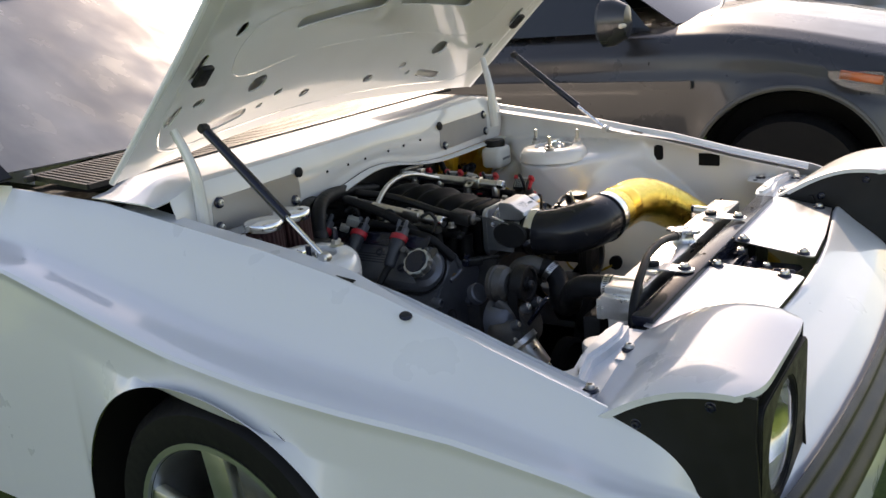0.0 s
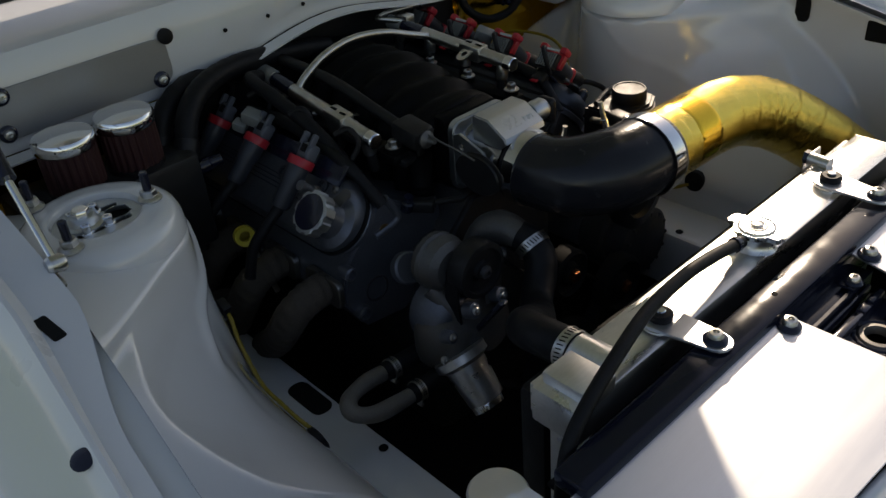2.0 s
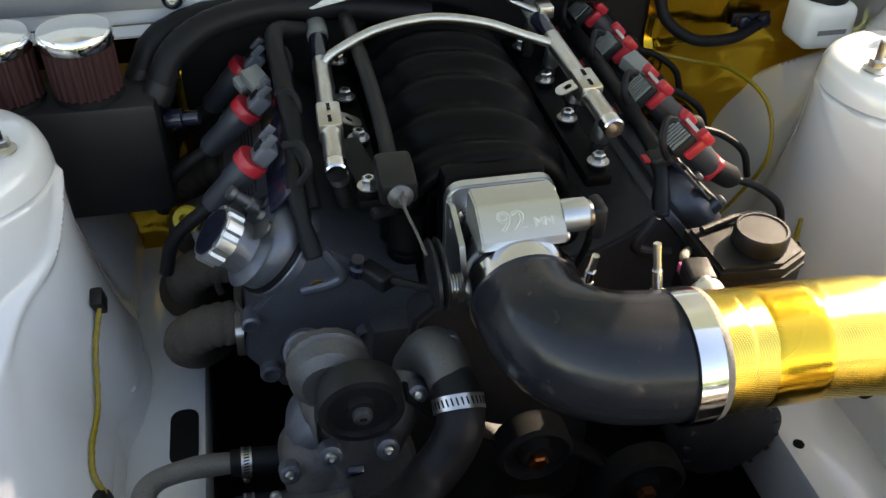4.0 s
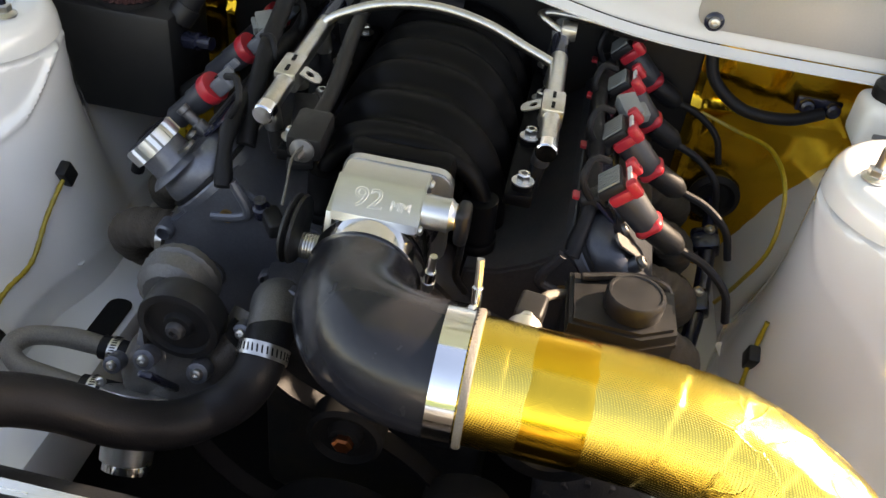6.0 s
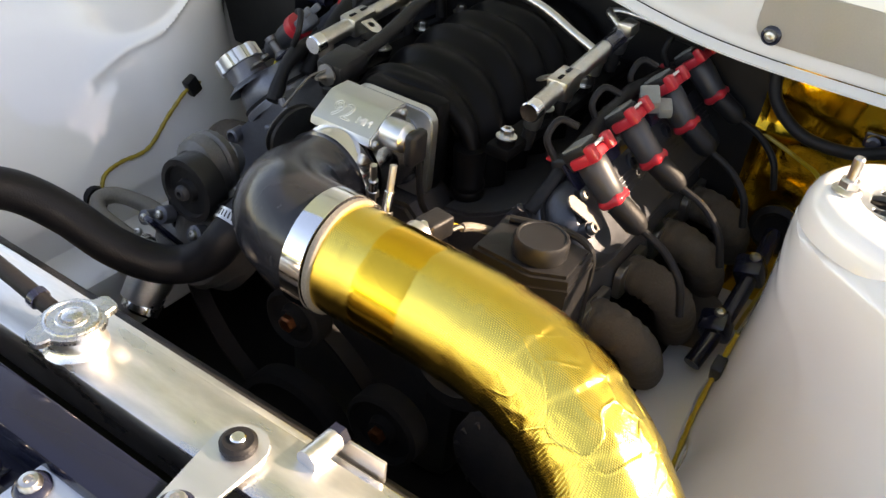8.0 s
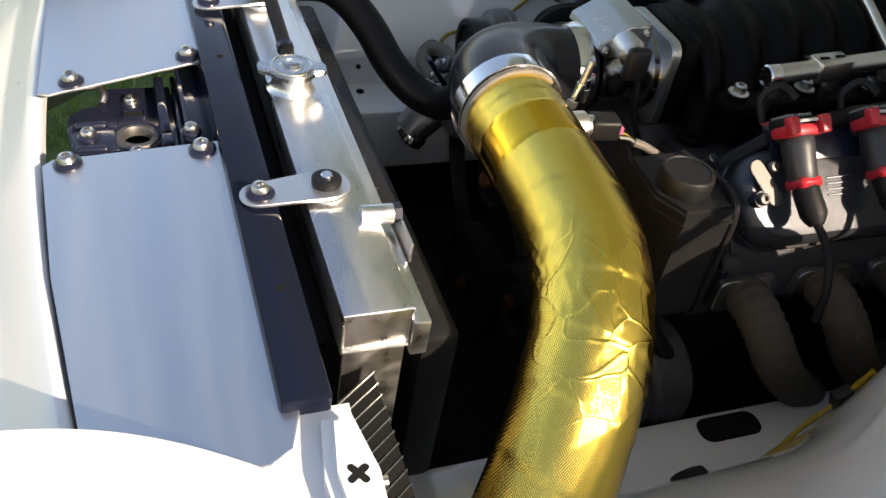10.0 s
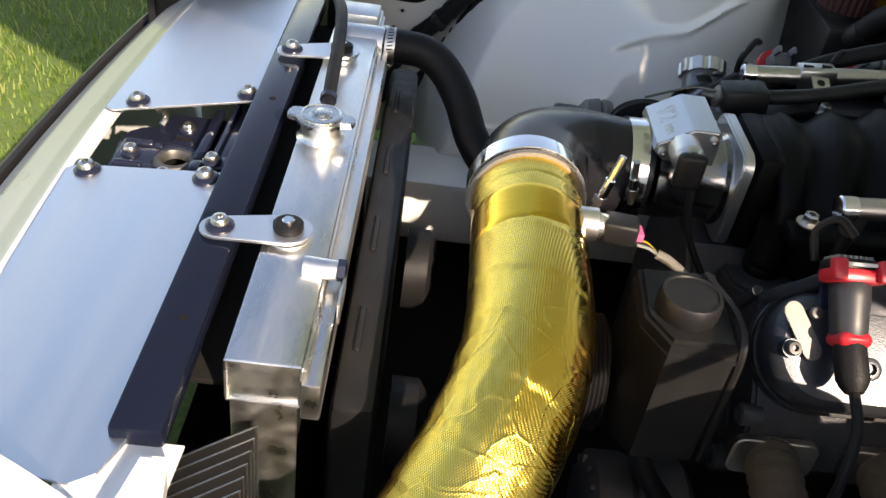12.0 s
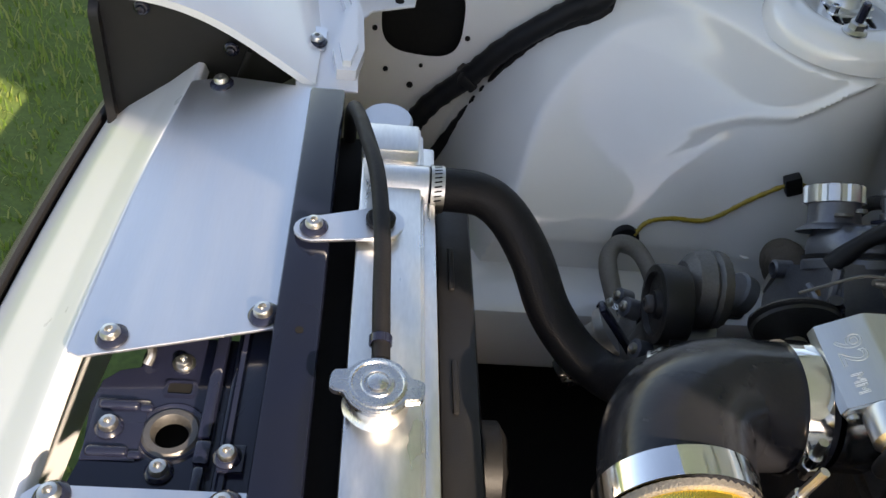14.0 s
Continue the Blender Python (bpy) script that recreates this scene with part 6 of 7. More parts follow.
# ---- grass blades where the lawn comes near ----
def lawn():
    rnd = random.Random(4)
    verts, faces = [], []
    for _ in range(150000):
        x, y = rnd.uniform(-0.8, 4.6), rnd.uniform(-5.6, 2.2)
        if (x < 0.96 and abs(y) < 0.90) or (y > 1.9 and x < 1.3):
            continue
        if rnd.random() < max(smooth(0.7, -0.8, x), smooth(2.4, 4.6, x), smooth(-3.4, -5.6, y), smooth(0.4, 2.2, y)):
            continue
        n = noise.noise(Vector((x * 1.5, y * 1.5, 0)))
        h = rnd.uniform(0.014, 0.034) * (1 + 0.6 * n)
        a, lean = rnd.uniform(0, 6.283), rnd.uniform(0.1, 1.1)
        w = rnd.uniform(0.0018, 0.0035)
        dx, dy = math.cos(a), math.sin(a)
        b = len(verts)
        verts += [(x - dy * w, y + dx * w, 0), (x + dy * w, y - dx * w, 0), (x + dx * lean * h * 0.4 + dy * w * 0.8, y + dy * lean * h * 0.4 - dx * w * 0.8, h * 0.65), (x + dx * lean * h * 0.4 - dy * w * 0.8, y + dy * lean * h * 0.4 + dx * w * 0.8, h * 0.65), (x + dx * lean * h, y + dy * lean * h, h)]
        faces += [(b, b + 1, b + 2, b + 3), (b + 3, b + 2, b + 4)]
    me = bpy.data.meshes.new("grass")
    me.from_pydata(verts, [], faces)
    m = bpy.data.materials.new("grass_blade")
    m.use_nodes = True
    nt = m.node_tree
    geo, ramp = nt.nodes.new("ShaderNodeNewGeometry"), nt.nodes.new("ShaderNodeValToRGB")
    e = ramp.color_ramp.elements
    e[0].color, e[1].color = (0.12, 0.21, 0.034, 1), (0.31, 0.33, 0.11, 1)
    mid = ramp.color_ramp.elements.new(0.55)
    mid.color = (0.18, 0.27, 0.045, 1)
    nt.links.new(geo.outputs["Random Per Island"], ramp.inputs[0])
    nt.links.new(ramp.outputs[0], nt.nodes["Principled BSDF"].inputs["Base Color"])
    nt.nodes["Principled BSDF"].inputs["Roughness"].default_value = 0.55
    through_light, mix = nt.nodes.new("ShaderNodeBsdfTranslucent"), nt.nodes.new("ShaderNodeMixShader")
    mix.inputs[0].default_value = 0.45
    nt.links.new(ramp.outputs[0], through_light.inputs["Color"])
    nt.links.new(nt.nodes["Principled BSDF"].outputs[0], mix.inputs[1])
    nt.links.new(through_light.outputs[0], mix.inputs[2])
    nt.links.new(mix.outputs[0], nt.nodes["Material Output"].inputs["Surface"])
    me.materials.append(m)
    return tagged(new("grass", me), "short green lawn with dry blades", "grass", "", "stuff")


lawn()


# ---- parked cars ----
TINT = material("tinted_window", (0.02, 0.024, 0.028), 0.05, coat=0.3, stain=0.2, stain_scale=3)
LAMP = material("amber_lens", (0.55, 0.12, 0.03), 0.15, coat=0.5, grain=0.1)


def parked_car(x0, y0, paint, label):
    """A hatchback facing +x whose near side is at y0; x0: its front axle."""
    e = thing("parked_car", (x0, y0 + 0.85, 0), label, "car", "parked cars")
    R = 0.40

    def shell(u, v):
        x = lerp(-3.35, 0.86, u)
        k = smooth(0.25, 0.86, x)
        t = 2 * v - 1
        a = abs(t)
        hood = lerp(0.99, 0.80, smooth(-0.4, 0.86, x)) + 0.05 * (1 - a) ** 0.5
        keys = [(0.0, 0.0, hood + 0.03), (0.30, 0.42, hood + 0.015), (0.48, 0.70, hood - 0.015), (0.56, 0.79, hood - 0.05), (0.64, 0.835, hood - 0.12), (0.70, 0.845, hood - 0.20), (0.73, 0.855, hood - 0.225), (0.80, 0.86, 0.52), (0.92, 0.85, 0.32), (1.0, 0.80, 0.22)]
        y = curve_of([(q[0], q[1]) for q in keys], a) * (1 - 0.20 * k * k)
        z = curve_of([(q[0], q[2]) for q in keys], a)
        flare = 0.02 * math.exp(-(((x) ** 2 + (z - 0.34) ** 2) ** 0.5 - R) ** 2 / 0.002)
        return Vector((x0 + x - 0.10 * k * a ** 3, y0 + 0.86 + math.copysign(y + flare * (a > 0.6), t), z))

    bm = sheet(shell, 170, 120)
    for wx in (0.0, -2.6):
        gone = [f for f in bm.faces if (f.calc_center_median().x - x0 - wx) ** 2 + (f.calc_center_median().z - 0.34) ** 2 < R * R and abs(f.calc_center_median().y - y0 - 0.86) > 0.66]
        bmesh.ops.delete(bm, geom=gone, context="FACES")
        for v in bm.verts:
            q = Vector((v.co.x - x0 - wx, v.co.z - 0.34))
            if v.is_boundary and 0.2 < q.length < R + 0.06 and v.co.z > 0.24:
                q = q.normalized() * R
                v.co.x, v.co.z = x0 + wx + q.x, 0.34 + q.y
    body = part("body", bm, paint, e, sharp=50)
    part("front_face", sheet(lambda u, v: Vector((x0 + 0.86 + 0.05 * math.sin(math.pi * v) - 0.10 * abs(2 * u - 1) ** 3, y0 + 0.86 + lerp(-0.69, 0.69, u), lerp(0.83, 0.22, v))), 20, 12, 0.004), paint, e)
    part("sill_moulding", sheet(lambda u, v: Vector((x0 + lerp(-2.2, -0.40, u), y0 - 0.012, lerp(0.80, 0.765, v) - 0.012 * u)), 20, 3, 0.012), paint, body, "raised waist moulding")
    part("arch_trim", tube([Vector((x0 + (R + 0.012) * math.cos(radians(g)), y0 - 0.010, 0.34 + (R + 0.012) * math.sin(radians(g)))) for g in range(-10, 191, 8)], 0.012, 8), material("arch_trim", (0.10, 0.095, 0.085), 0.45, coat=0.2, grain=0.2), body, "paler wheel arch trim")
    part("door_gap", box((0.006, 0.004, 0.62), pose(x0 - 0.60, y0 + 0.006, 0.56, -3, 0, 0)), DARK, body)
    part("windscreen", sheet(lambda u, v: Vector((x0 - 0.42 - 0.62 * v - 0.10 * abs(2 * u - 1) ** 2, y0 + 0.86 + lerp(-0.70, 0.70, u) * (1 - 0.13 * v), 1.02 + 0.42 * v)), 14, 10, 0.005), TINT, e, "tinted windscreen")
    part("roof", sheet(lambda u, v: Vector((x0 - 1.04 - 1.5 * v, y0 + 0.86 + lerp(-0.61, 0.61, u), 1.44 + 0.03 * math.sin(math.pi * v))), 10, 10, 0.01), paint, e)
    part("rear_window", sheet(lambda u, v: Vector((x0 - 2.54 - 0.55 * v, y0 + 0.86 + lerp(-0.61, 0.61, u) * (1 + 0.1 * v), 1.44 - 0.40 * v)), 8, 8, 0.005), TINT, e, "tinted rear window")
    part("tail_face", sheet(lambda u, v: Vector((x0 - 3.36 - 0.05 * math.sin(math.pi * v), y0 + 0.86 + lerp(-0.82, 0.82, u), lerp(1.0, 0.22, v))), 12, 10, 0.006), paint, e)
    for sd in (-1, 1):
        part("side_glass", sheet(lambda u, v: Vector((x0 + lerp(-0.60, -2.6, u) - 0.44 * v * (1 - u), y0 + 0.86 + sd * lerp(0.80, 0.61, v), lerp(1.0, 1.43, v))), 10, 6, 0.005), TINT, e)
        mir = part("mirror", lathe([(0.001, -0.075), (0.05, -0.06), (0.075, 0.0), (0.078, 0.05), (0.06, 0.07), (0.001, 0.072)], axis_pose((x0 - 0.70, y0 + 0.86 + sd * 0.97, 1.06), (-1, 0, 0)) @ pose(0, 0, 0, 0, 0, 0), 24, 1.35), paint, e, "door mirror with a repeater lens")
        part("repeater", box((0.02, 0.10, 0.022), pose(x0 - 0.645, y0 + 0.86 + sd * 1.00, 1.045), 0.008), material("repeater_lens", (0.7, 0.62, 0.5), 0.15, coat=0.5), mir)
        part("mirror_arm", box((0.05, 0.14, 0.03), pose(x0 - 0.70, y0 + 0.86 + sd * 0.85, 1.01), 0.01), paint, e)
        lampo = part("headlamp", sheet(lambda u, v: Vector((x0 + lerp(0.15, 0.62, u), y0 + 0.86 + sd * lerp(0.862, 0.80, u ** 2), lerp(0.815, lerp(0.79, 0.69, u ** 0.5), v) - 0.02 * u)), 10, 6, 0.02), GLASS, e, "clear headlamp")
        part("indicator", box((0.16, 0.02, 0.035), pose(x0 + 0.27, y0 + 0.86 + sd * 0.872, 0.787, 0, 10, sd * 3), 0.006), LAMP, lampo, "amber indicator lens")
        for wx in (0.0, -2.6):
            m = axis_pose((x0 + wx, y0 + 0.86 + sd * 0.74, 0.315), (0, sd, 0))
            part("wheel_liner", lathe([(R + 0.012, -0.18), (R + 0.012, 0.085)], m @ pose(0, 0.0, 0), 40, close=False), DARK, e)
            part("liner_back", lathe([(R + 0.012, -0.18), (0.001, -0.18)], m, 40, close=False), DARK, e)
            ty = part("tyre", lathe([(0.20, -0.09), (0.29, -0.095), (0.31, -0.06), (0.315, 0), (0.31, 0.06), (0.29, 0.095), (0.20, 0.09)], m, 44), RUBBER, e)
            for k in range(5):
                part("spoke", box((0.16, 0.05, 0.02), m @ pose(0, 0, 0, 0, 0, 72 * k) @ pose(0.11, 0, 0.06), 0.006), CAST, ty)
            part("rim", lathe([(0.20, 0.085), (0.19, 0.05), (0.19, -0.08)], m, 40, close=False), CAST, ty)
    for k in range(2):
        part("wiper", tube(spline([(x0 - 0.42, y0 + 0.35 + 0.5 * k, 1.03), (x0 - 0.46, y0 + 0.65 + 0.5 * k, 1.055), (x0 - 0.52, y0 + 0.9 + 0.4 * k, 1.08)], 5), 0.008, 8), PLASTIC, e)
    return e


parked_car(0.30, 2.00, material("dark_paint", (0.024, 0.024, 0.026), 0.3, coat=0.5, stain=0.3, stain_scale=2, rough_var=0.05), "dark grey hatchback parked alongside on the grass")
parked_car(0.9, 4.75, material("silver_paint", (0.34, 0.33, 0.31), 0.25, 0.4, coat=0.7, stain=0.2, stain_scale=2), "silver hatchback parked further along the row")
parked_car(1.4, 7.4, material("orange_paint", (0.48, 0.10, 0.03), 0.2, coat=0.8, stain=0.2, stain_scale=2), "orange car parked at the end of the row")


# ---- loose items in the engine bay ----
res = thing("power_steering_reservoir", (0.15, 0.26, 0.58), "dusty black plastic power steering reservoir with a round cap", "reservoir")
res_out = [(0.106, 0.194), (0.182, 0.198), (0.186, 0.266), (0.168, 0.300), (0.108, 0.298)]
part("tank", plate(res_out, 0.150, pose(0, 0, 0.708), 0.004), PLASTIC, res)
part("seam", plate([(0.146 + (x - 0.146) * 1.035, 0.247 + (y - 0.247) * 1.035) for x, y in res_out], 0.006, pose(0, 0, 0.694), 0.001), PLASTIC, res)
part("cap", lathe([(0.0270, 0.708), (0.0280, 0.711), (0.0280, 0.726), (0.0262, 0.729), (0.0240, 0.729), (0.0232, 0.7275), (0.0005, 0.7275)], pose(0.148, 0.256, 0), 40, waves=20, depth=0.02), PLASTIC, res, "round black screw cap")
part("band", tube(spline([(0.120, 0.205, 0.712), (0.104, 0.262, 0.713), (0.103, 0.294, 0.700), (0.102, 0.297, 0.64), (0.100, 0.297, 0.56)], 6), 0.0042, 8), PLASTIC, res)
part("lower_hose", tube(spline([(0.16, 0.27, 0.60), (0.15, 0.29, 0.54), (0.10, 0.30, 0.47)], 6), 0.011, 12), RUBBER, res)
alt = thing("alternator", (0.19, 0.27, 0.36), "dark alternator with a grooved pulley", "alternator")
part("case", lathe([(0.060, 0), (0.068, 0.008), (0.068, 0.05), (0.062, 0.058), (0.068, 0.066), (0.068, 0.10), (0.05, 0.11)], axis_pose((0.08, 0.275, 0.43), (1, 0, 0)), 36), DULL, alt)
for k in range(14):
    a = 2 * math.pi * k / 14
    part("cooling_fin", box((0.014, 0.006, 0.018), axis_pose((0.165, 0.275, 0.43), (1, 0, 0)) @ pose(0.055 * math.cos(a), 0.055 * math.sin(a), 0.014, 0, 0, math.degrees(a)), 0.001), DULL, alt)
part("grooved_pulley", lathe([(0.01, 0)] + [(0.060 - (0.0025 if k % 2 else 0), 0.004 + 0.0022 * k) for k in range(11)] + [(0.040, 0.030), (0.036, 0.022), (0.0005, 0.022)], axis_pose((0.190, 0.208, 0.575), (1, 0, 0)), 48), PLASTIC, alt, "black grooved pulley")

# breather filters on their black box
catch = thing("breather_box", (-0.21, -0.47, 0.60), "black breather tank on the firewall with two filters", "breather tank")
part("tank", box((0.12, 0.25, 0.15), pose(-0.225, -0.475, 0.685), 0.008), PLASTIC, catch)
part("fitting", lathe([(0.012, 0), (0.012, 0.02), (0.009, 0.022), (0.009, 0.04)], axis_pose((-0.20, -0.345, 0.72), (0.2, 1, 0.1)), 12), BLACKP, catch)
DARKRED = material("oiled_filter", (0.032, 0.003, 0.004), 0.6, grain=0.4, scale=300)
for y in (-0.513, -0.426):
    fil = thing("breather_filter", (-0.208, y, 0.76), "small red pleated breather filter with a chrome top", "filter", "breather filters")
    part("pleats", lathe([(0.037, 0.762), (0.037, 0.825)], pose(-0.208, y, 0), 96, waves=24, depth=0.06), DARKRED, fil, "dark red oiled pleats")
    part("base_ring", lathe([(0.030, 0.755), (0.040, 0.757), (0.040, 0.766), (0.036, 0.767)], pose(-0.208, y, 0), 36), RUBBER, fil)
    part("chrome_top", lathe([(0.0395, 0.822), (0.0415, 0.825), (0.0415, 0.836), (0.039, 0.840), (0.020, 0.843), (0.0005, 0.8435)], pose(-0.208, y, 0), 40), CHROME, fil, "polished chrome lid")

# big hoses behind the manifold
for k, (pts, r) in enumerate((([(-0.205, -0.350, 0.752), (-0.225, -0.325, 0.795), (-0.255, -0.275, 0.815), (-0.285, -0.20, 0.815), (-0.305, -0.10, 0.80), (-0.315, 0.0, 0.78)], 0.017),
                              ([(-0.245, -0.372, 0.755), (-0.258, -0.345, 0.797), (-0.29, -0.285, 0.81), (-0.315, -0.22, 0.80), (-0.325, -0.15, 0.78)], 0.0165))):
    h = thing("breather_hose", pts[0], "thick black breather hose arching behind the engine", "hose", "breather hoses")
    part("hose", tube(spline(pts, 8), r, 18, True, lambda t, a: 0.0006 * math.sin(t * 140)), RUBBER, h)
    d = Vector(pts[1]) - Vector(pts[0])
    part("hose_tail", lathe([(r * 0.55, -0.040), (r * 0.75, -0.036), (r * 0.75, -0.024), (r * 0.5, -0.022), (r * 0.5, -0.008)], axis_pose(pts[0], d), 6), BLACKP, h, "black anodised hex fitting")
    part("fitting", lathe([(r * 1.05, -0.01), (r * 1.1, 0), (r * 1.1, 0.014), (r * 0.9, 0.016)], axis_pose(pts[0], d), 12), PLASTIC, h, "black anodised hose end")
h = thing("vacuum_hose", (-0.05, -0.20, 0.72), "black vacuum hose beside the fuel rail", "hose")
part("hose", tube(spline([(-0.27, -0.17, 0.79), (-0.235, -0.205, 0.805), (-0.17, -0.205, 0.79), (-0.10, -0.20, 0.765), (-0.05, -0.195, 0.735), (-0.01, -0.19, 0.70)], 8), 0.011, 14), RUBBER, h)

# dipstick
dip = thing("dipstick", (-0.12, -0.332, 0.60), "yellow ring of the oil dipstick", "dipstick")
part("handle", lathe([(0.0085, -0.006), (0.0155, -0.007), (0.017, 0), (0.0155, 0.007), (0.0085, 0.006), (0.0085, -0.006)], axis_pose((-0.118, -0.335, 0.628), (0.9, -0.3, 0.3)), 24), material("yellow_plastic", (0.55, 0.44, 0.04), 0.4, grain=0.2, scale=400), dip)
part("tube", tube([(-0.118, -0.330, 0.615), (-0.10, -0.31, 0.52)], 0.005, 8), STEEL, dip)

# brake fluid reservoir and clutch line on the other side
br = thing("brake_reservoir", (-0.30, 0.55, 0.70), "translucent white fluid bottle with a black screw cap", "reservoir")
MILK = material("milky_plastic", (0.72, 0.72, 0.68), 0.4, stain=0.2, stain_scale=20, second=(0.55, 0.50, 0.38), grain=0.05)
part("bottle", box((0.070, 0.078, 0.066), pose(-0.262, 0.560, 0.752), 0.015, 4), MILK, br)
part("cap", lathe([(0.029, 0.782), (0.031, 0.784), (0.031, 0.800), (0.028, 0.804), (0.0005, 0.805)], pose(-0.266, 0.562, 0), 48, waves=24, depth=0.03), PLASTIC, br, "black ribbed cap")
part("maker_mark", box((0.001, 0.044, 0.007), pose(-0.2268, 0.560, 0.748), 0.0), material("grey_ink", (0.18, 0.18, 0.18), 0.6, grain=0.1), br)
ln = thing("clutch_hose", (-0.31, 0.38, 0.72), "black hose clipped across the gold firewall", "hose")
part("hose", tube(spline([(-0.325, 0.335, 0.79), (-0.315, 0.350, 0.745), (-0.305, 0.395, 0.715), (-0.305, 0.455, 0.712), (-0.315, 0.500, 0.725)], 8), 0.0085, 12), RUBBER, ln)
for y in (0.478, 0.512):
    bolt(ln, (-0.322, y, 0.728), (1, 0, 0.2), r=0.011, mat=BLACKP)
part("fitting_plate", box((0.008, 0.060, 0.022), pose(-0.330, 0.495, 0.728), 0.003), BLACKP, ln)
gr = thing("firewall_grommet", (-0.345, 0.40, 0.54), "round black grommet in the firewall", "grommet")
part("ring", lathe([(0.020, 0), (0.036, 0.003), (0.038, 0.012), (0.030, 0.018), (0.022, 0.010), (0.0005, 0.008)], axis_pose((-0.343, 0.405, 0.555), (1, 0, 0)), 28), RUBBER, gr)
ml = thing("clutch_slave", (-0.20, 0.40, 0.46), "black steering linkage joint by the chassis rail", "linkage")
part("joint", tube(spline([(-0.33, 0.405, 0.55), (-0.26, 0.405, 0.515), (-0.18, 0.40, 0.475), (-0.12, 0.39, 0.44)], 6), 0.012, 12), BLACKP, ml)
for t in (0.3, 0.72):
    p = Vector((-0.33, 0.405, 0.55)).lerp(Vector((-0.12, 0.39, 0.44)), t)
    part("yoke", box((0.036, 0.040, 0.040), Matrix.Translation(p) @ pose(0, 0, 0, 20, 25, 10), 0.007), BLACKP, ml)
    bolt(ml, p + Vector((0.0, 0.0, 0.022)), (0.2, 0, 1), r=0.008)

# gold-sleeved wires along the aprons
for s, pts, grm in ((-1, [(-0.108, -0.475, 0.724), (-0.115, -0.475, 0.699), (-0.131, -0.475, 0.638), (-0.155, -0.470, 0.561), (-0.104, -0.462, 0.573), (-0.026, -0.44, 0.595), (0.015, -0.44, 0.560), (0.060, -0.45, 0.515), (0.110, -0.45, 0.511), (0.142, -0.45, 0.503), (0.158, -0.44, 0.486)], (0.168, apron_y(0.168, 0.476, -1), 0.476)),
                    (1, [(-0.022, 0.45, 0.590), (-0.010, 0.44, 0.542), (0.016, 0.44, 0.490), (0.040, 0.44, 0.452), (0.10, 0.44, 0.440), (0.16, 0.44, 0.470)], (0.168, apron_y(0.168, 0.476, 1), 0.476))):
    pts = [(x, apron_y(x, z, s) - s * 0.005 if x > -0.07 else y, z) for x, y, z in pts]
    w = thing("sensor_wire", pts[0], "gold-sleeved sensor wire clipped along the inner wing", "wire", "sensor wires")
    part("sleeve", tube(spline(pts, 8), 0.0031, 8, True, lambda t, a: 0.0005 * math.sin(t * 200)), YELLOW, w)
    part("clip", box((0.022, 0.014, 0.030), Matrix.Translation(pts[5 if s < 0 else 1]) @ pose(0, 0, 0, 0, 25, 0), 0.003), PLASTIC, w, "black wire clip")
    part("grommet", lathe([(0.007, 0.004), (0.019, 0.003), (0.021, -0.003), (0.021, -0.008)], axis_pose(grm, (0, -s, 0.2)), 20), RUBBER, w)
for s, x in ((-1, -0.02), (1, -0.10)):
    tabo = thing("weld_bracket", (x, s * 0.48, 0.46), "small white stamped bracket on the inner wing", "bracket", "stamped brackets")
    part("foot", plate(rounded(0.05, 0.035, 0.006), 0.003, pose(x, s * 0.452, 0.500, s * 60, 0, 12), 0.0, [(0.010, 0, 0.006)]), BAY, tabo)
    part("ear", plate(rounded(0.035, 0.030, 0.006), 0.003, pose(x + 0.012, s * 0.435, 0.478, s * 15, 0, 12), 0.0, [(0, 0, 0.006)]), BAY, tabo)
gw = thing("firewall_wire", (-0.33, 0.40, 0.70), "gold-sleeved wire looping over the firewall foil", "wire")
part("sleeve", tube(spline([(-0.335, 0.335, 0.69), (-0.32, 0.40, 0.675), (-0.26, 0.44, 0.685), (-0.17, 0.448, 0.68), (-0.13, 0.445, 0.62), (-0.15, 0.43, 0.54), (-0.18, 0.42, 0.48)], 8), 0.0030, 8), YELLOW, gw)
gx = thing("firewall_wire", (-0.33, -0.40, 0.76), "gold-sleeved wire along the top of the firewall", "wire")
part("sleeve", tube(spline([(-0.30, -0.62, 0.792), (-0.305, -0.52, 0.790), (-0.31, -0.40, 0.792), (-0.315, -0.30, 0.80)], 8), 0.0042, 8), YELLOW, gx)

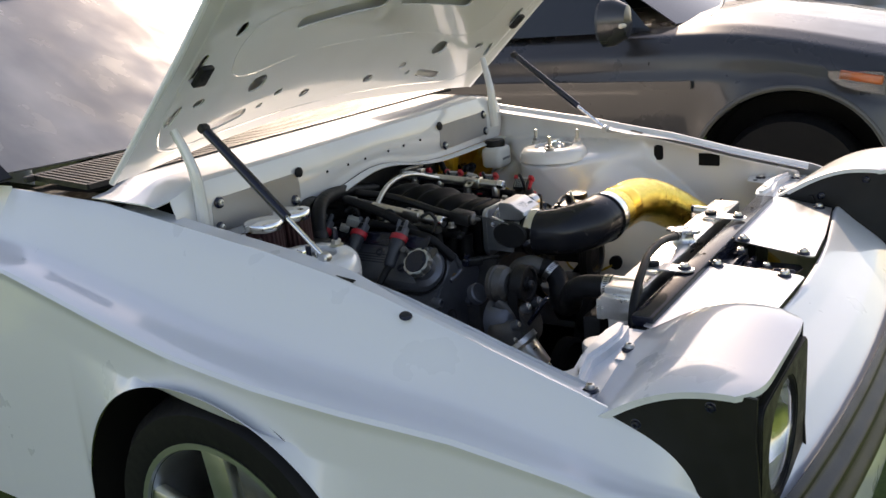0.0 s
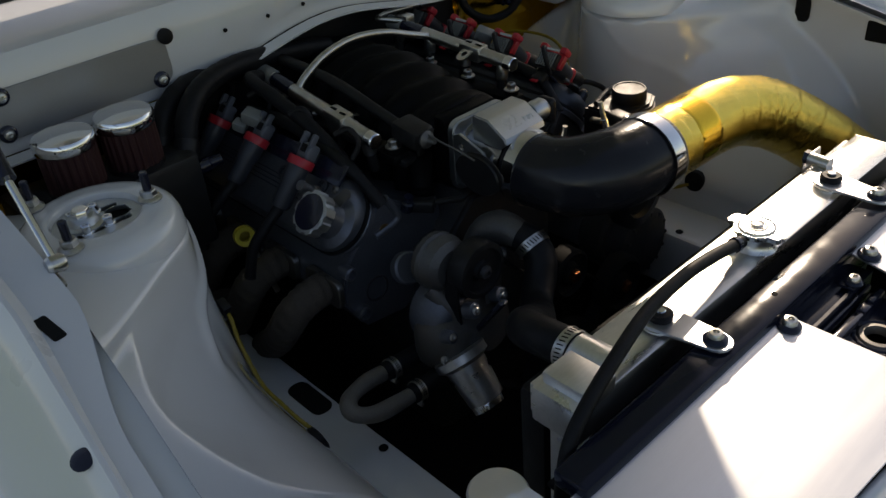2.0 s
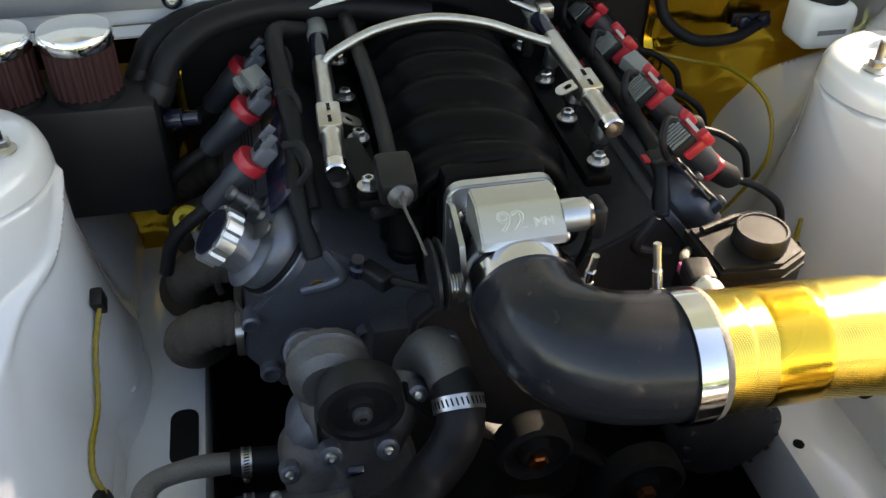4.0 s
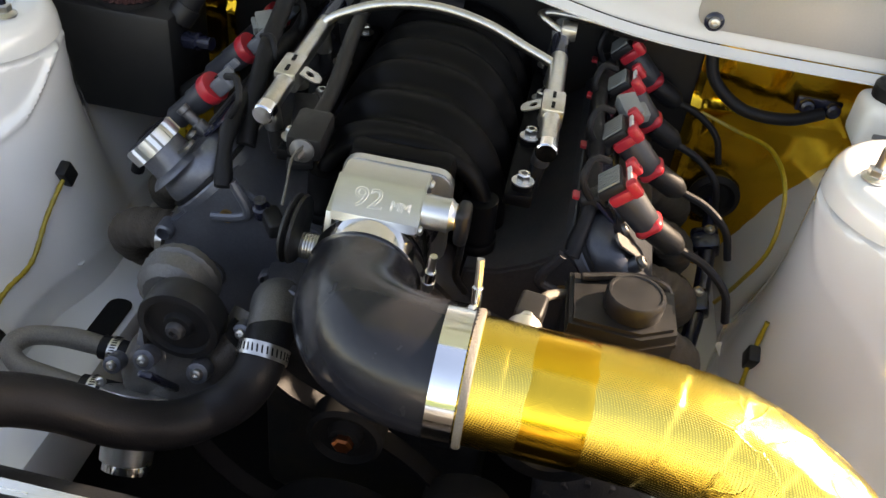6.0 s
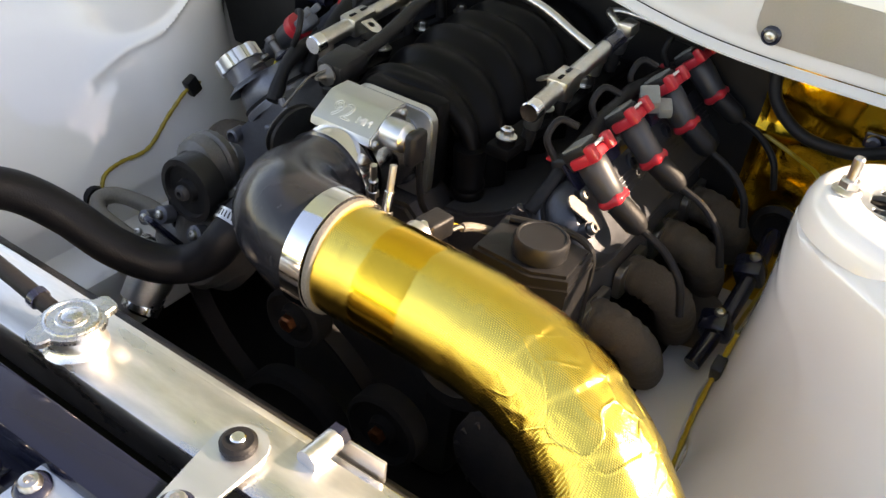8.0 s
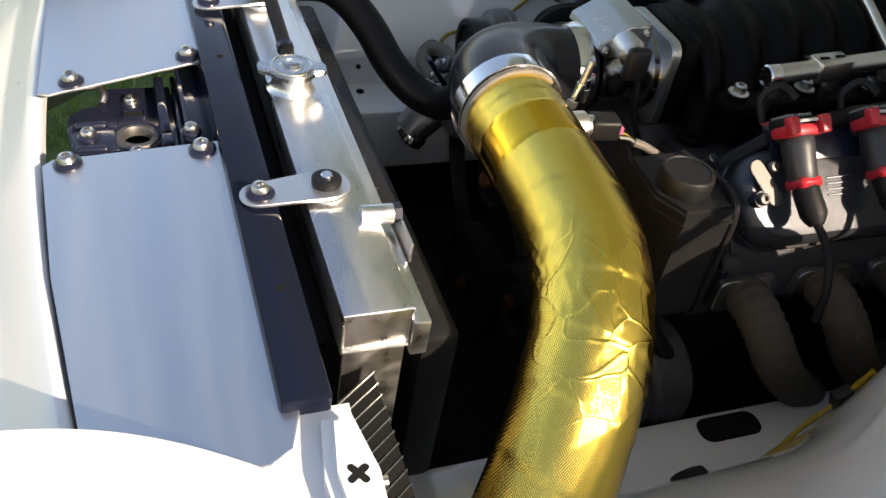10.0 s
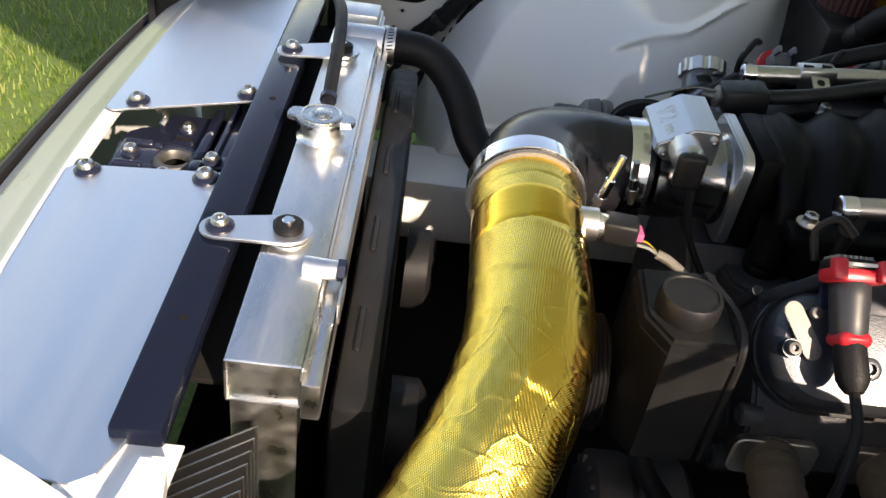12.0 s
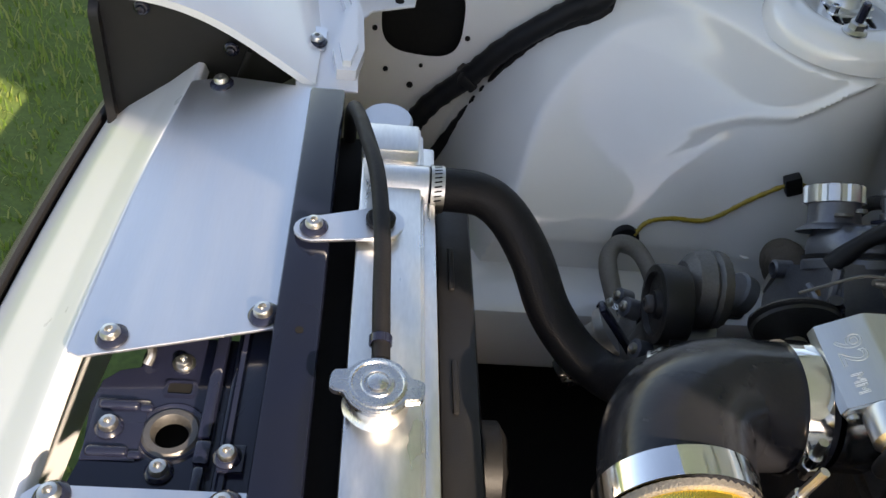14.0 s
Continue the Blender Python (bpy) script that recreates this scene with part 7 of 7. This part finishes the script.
# looms along the forward inner wing of one side, vents in the other
for k, r in enumerate((0.0165, 0.009)):
    lm = thing("wiring_loom", (0.3, -0.60, 0.60), "taped black wiring loom on the inner wing", "wiring", "inner wing looms")
    pts = [(0.200, -0.715, 0.735), (0.212, -0.690, 0.722), (0.222, -0.672, 0.710), (0.264, -0.680, 0.680), (0.335, -0.688, 0.616), (0.388, -0.692, 0.553), (0.440, -0.690, 0.501), (0.474, -0.680, 0.444), (0.49, -0.66, 0.39)] if not k else [(0.195, -0.705, 0.715), (0.215, -0.668, 0.694), (0.275, -0.683, 0.652), (0.310, -0.688, 0.616), (0.357, -0.690, 0.535), (0.399, -0.690, 0.457), (0.433, -0.685, 0.391), (0.44, -0.68, 0.36)]
    part("loom", tube(spline(pts, 8), r, 14, True, lambda t, a: 0.0012 * math.sin(t * 170 + 2 * math.sin(t * 30))), RUBBER, lm)
    if not k:
        part("clip", box((0.016, 0.040, 0.030), Matrix.Translation(pts[5]) @ pose(0, 0, 0, 0, 50, 0), 0.003), PLASTIC, lm)
for x, z, w, hgt in ((0.215, 0.748, 0.028, 0.045), (0.36, 0.728, 0.060, 0.036)):
    part("apron_vent", plate(rounded(w, hgt, 0.010 if w < 0.05 else 0.003), 0.002, Matrix.Translation((x, apron_y(x, z, 1) - 0.004, z)) @ pose(0, 0, 0, 90, 0, 0)), DARK, car, "dark opening in the inner wing")

# washer bottle cap and cooler core beside the radiator
wb = thing("washer_bottle", (0.508, -0.442, 0.50), "small aluminium catch bottle with a round lid", "bottle")
part("body", lathe([(0.030, 0.48), (0.032, 0.485), (0.032, 0.615), (0.027, 0.622)], pose(0.508, -0.442, 0), 32), ALLOY, wb)
part("lid", lathe([(0.029, 0.620), (0.0315, 0.623), (0.0315, 0.643), (0.029, 0.647), (0.0005, 0.648)], pose(0.508, -0.442, 0), 32), SATIN, wb)
oc = thing("oil_cooler", (0.53, 0.44, 0.40), "black finned oil cooler beside the radiator", "oil cooler")
def slanted(bm):
    for v in bm.verts:
        v.co.y += (v.co.x - 0.534) * 0.74
    return bm


part("matrix", slanted(box((0.056, 0.135, 0.2325), pose(0.534, 0.466, 0.522), 0.001)), DARK, oc)
for i in range(11):
    part("plate_edge", slanted(box((0.058, 0.0012, 0.232), pose(0.534, 0.402 + 0.0125 * i, 0.5232))), STEEL, oc, "thin bright cooler plate edge")
part("stud", lathe([(0.005, 0), (0.005, 0.016)], axis_pose((0.545, 0.50, 0.66), (-1, 0.1, 0)), 10), STEEL, oc)
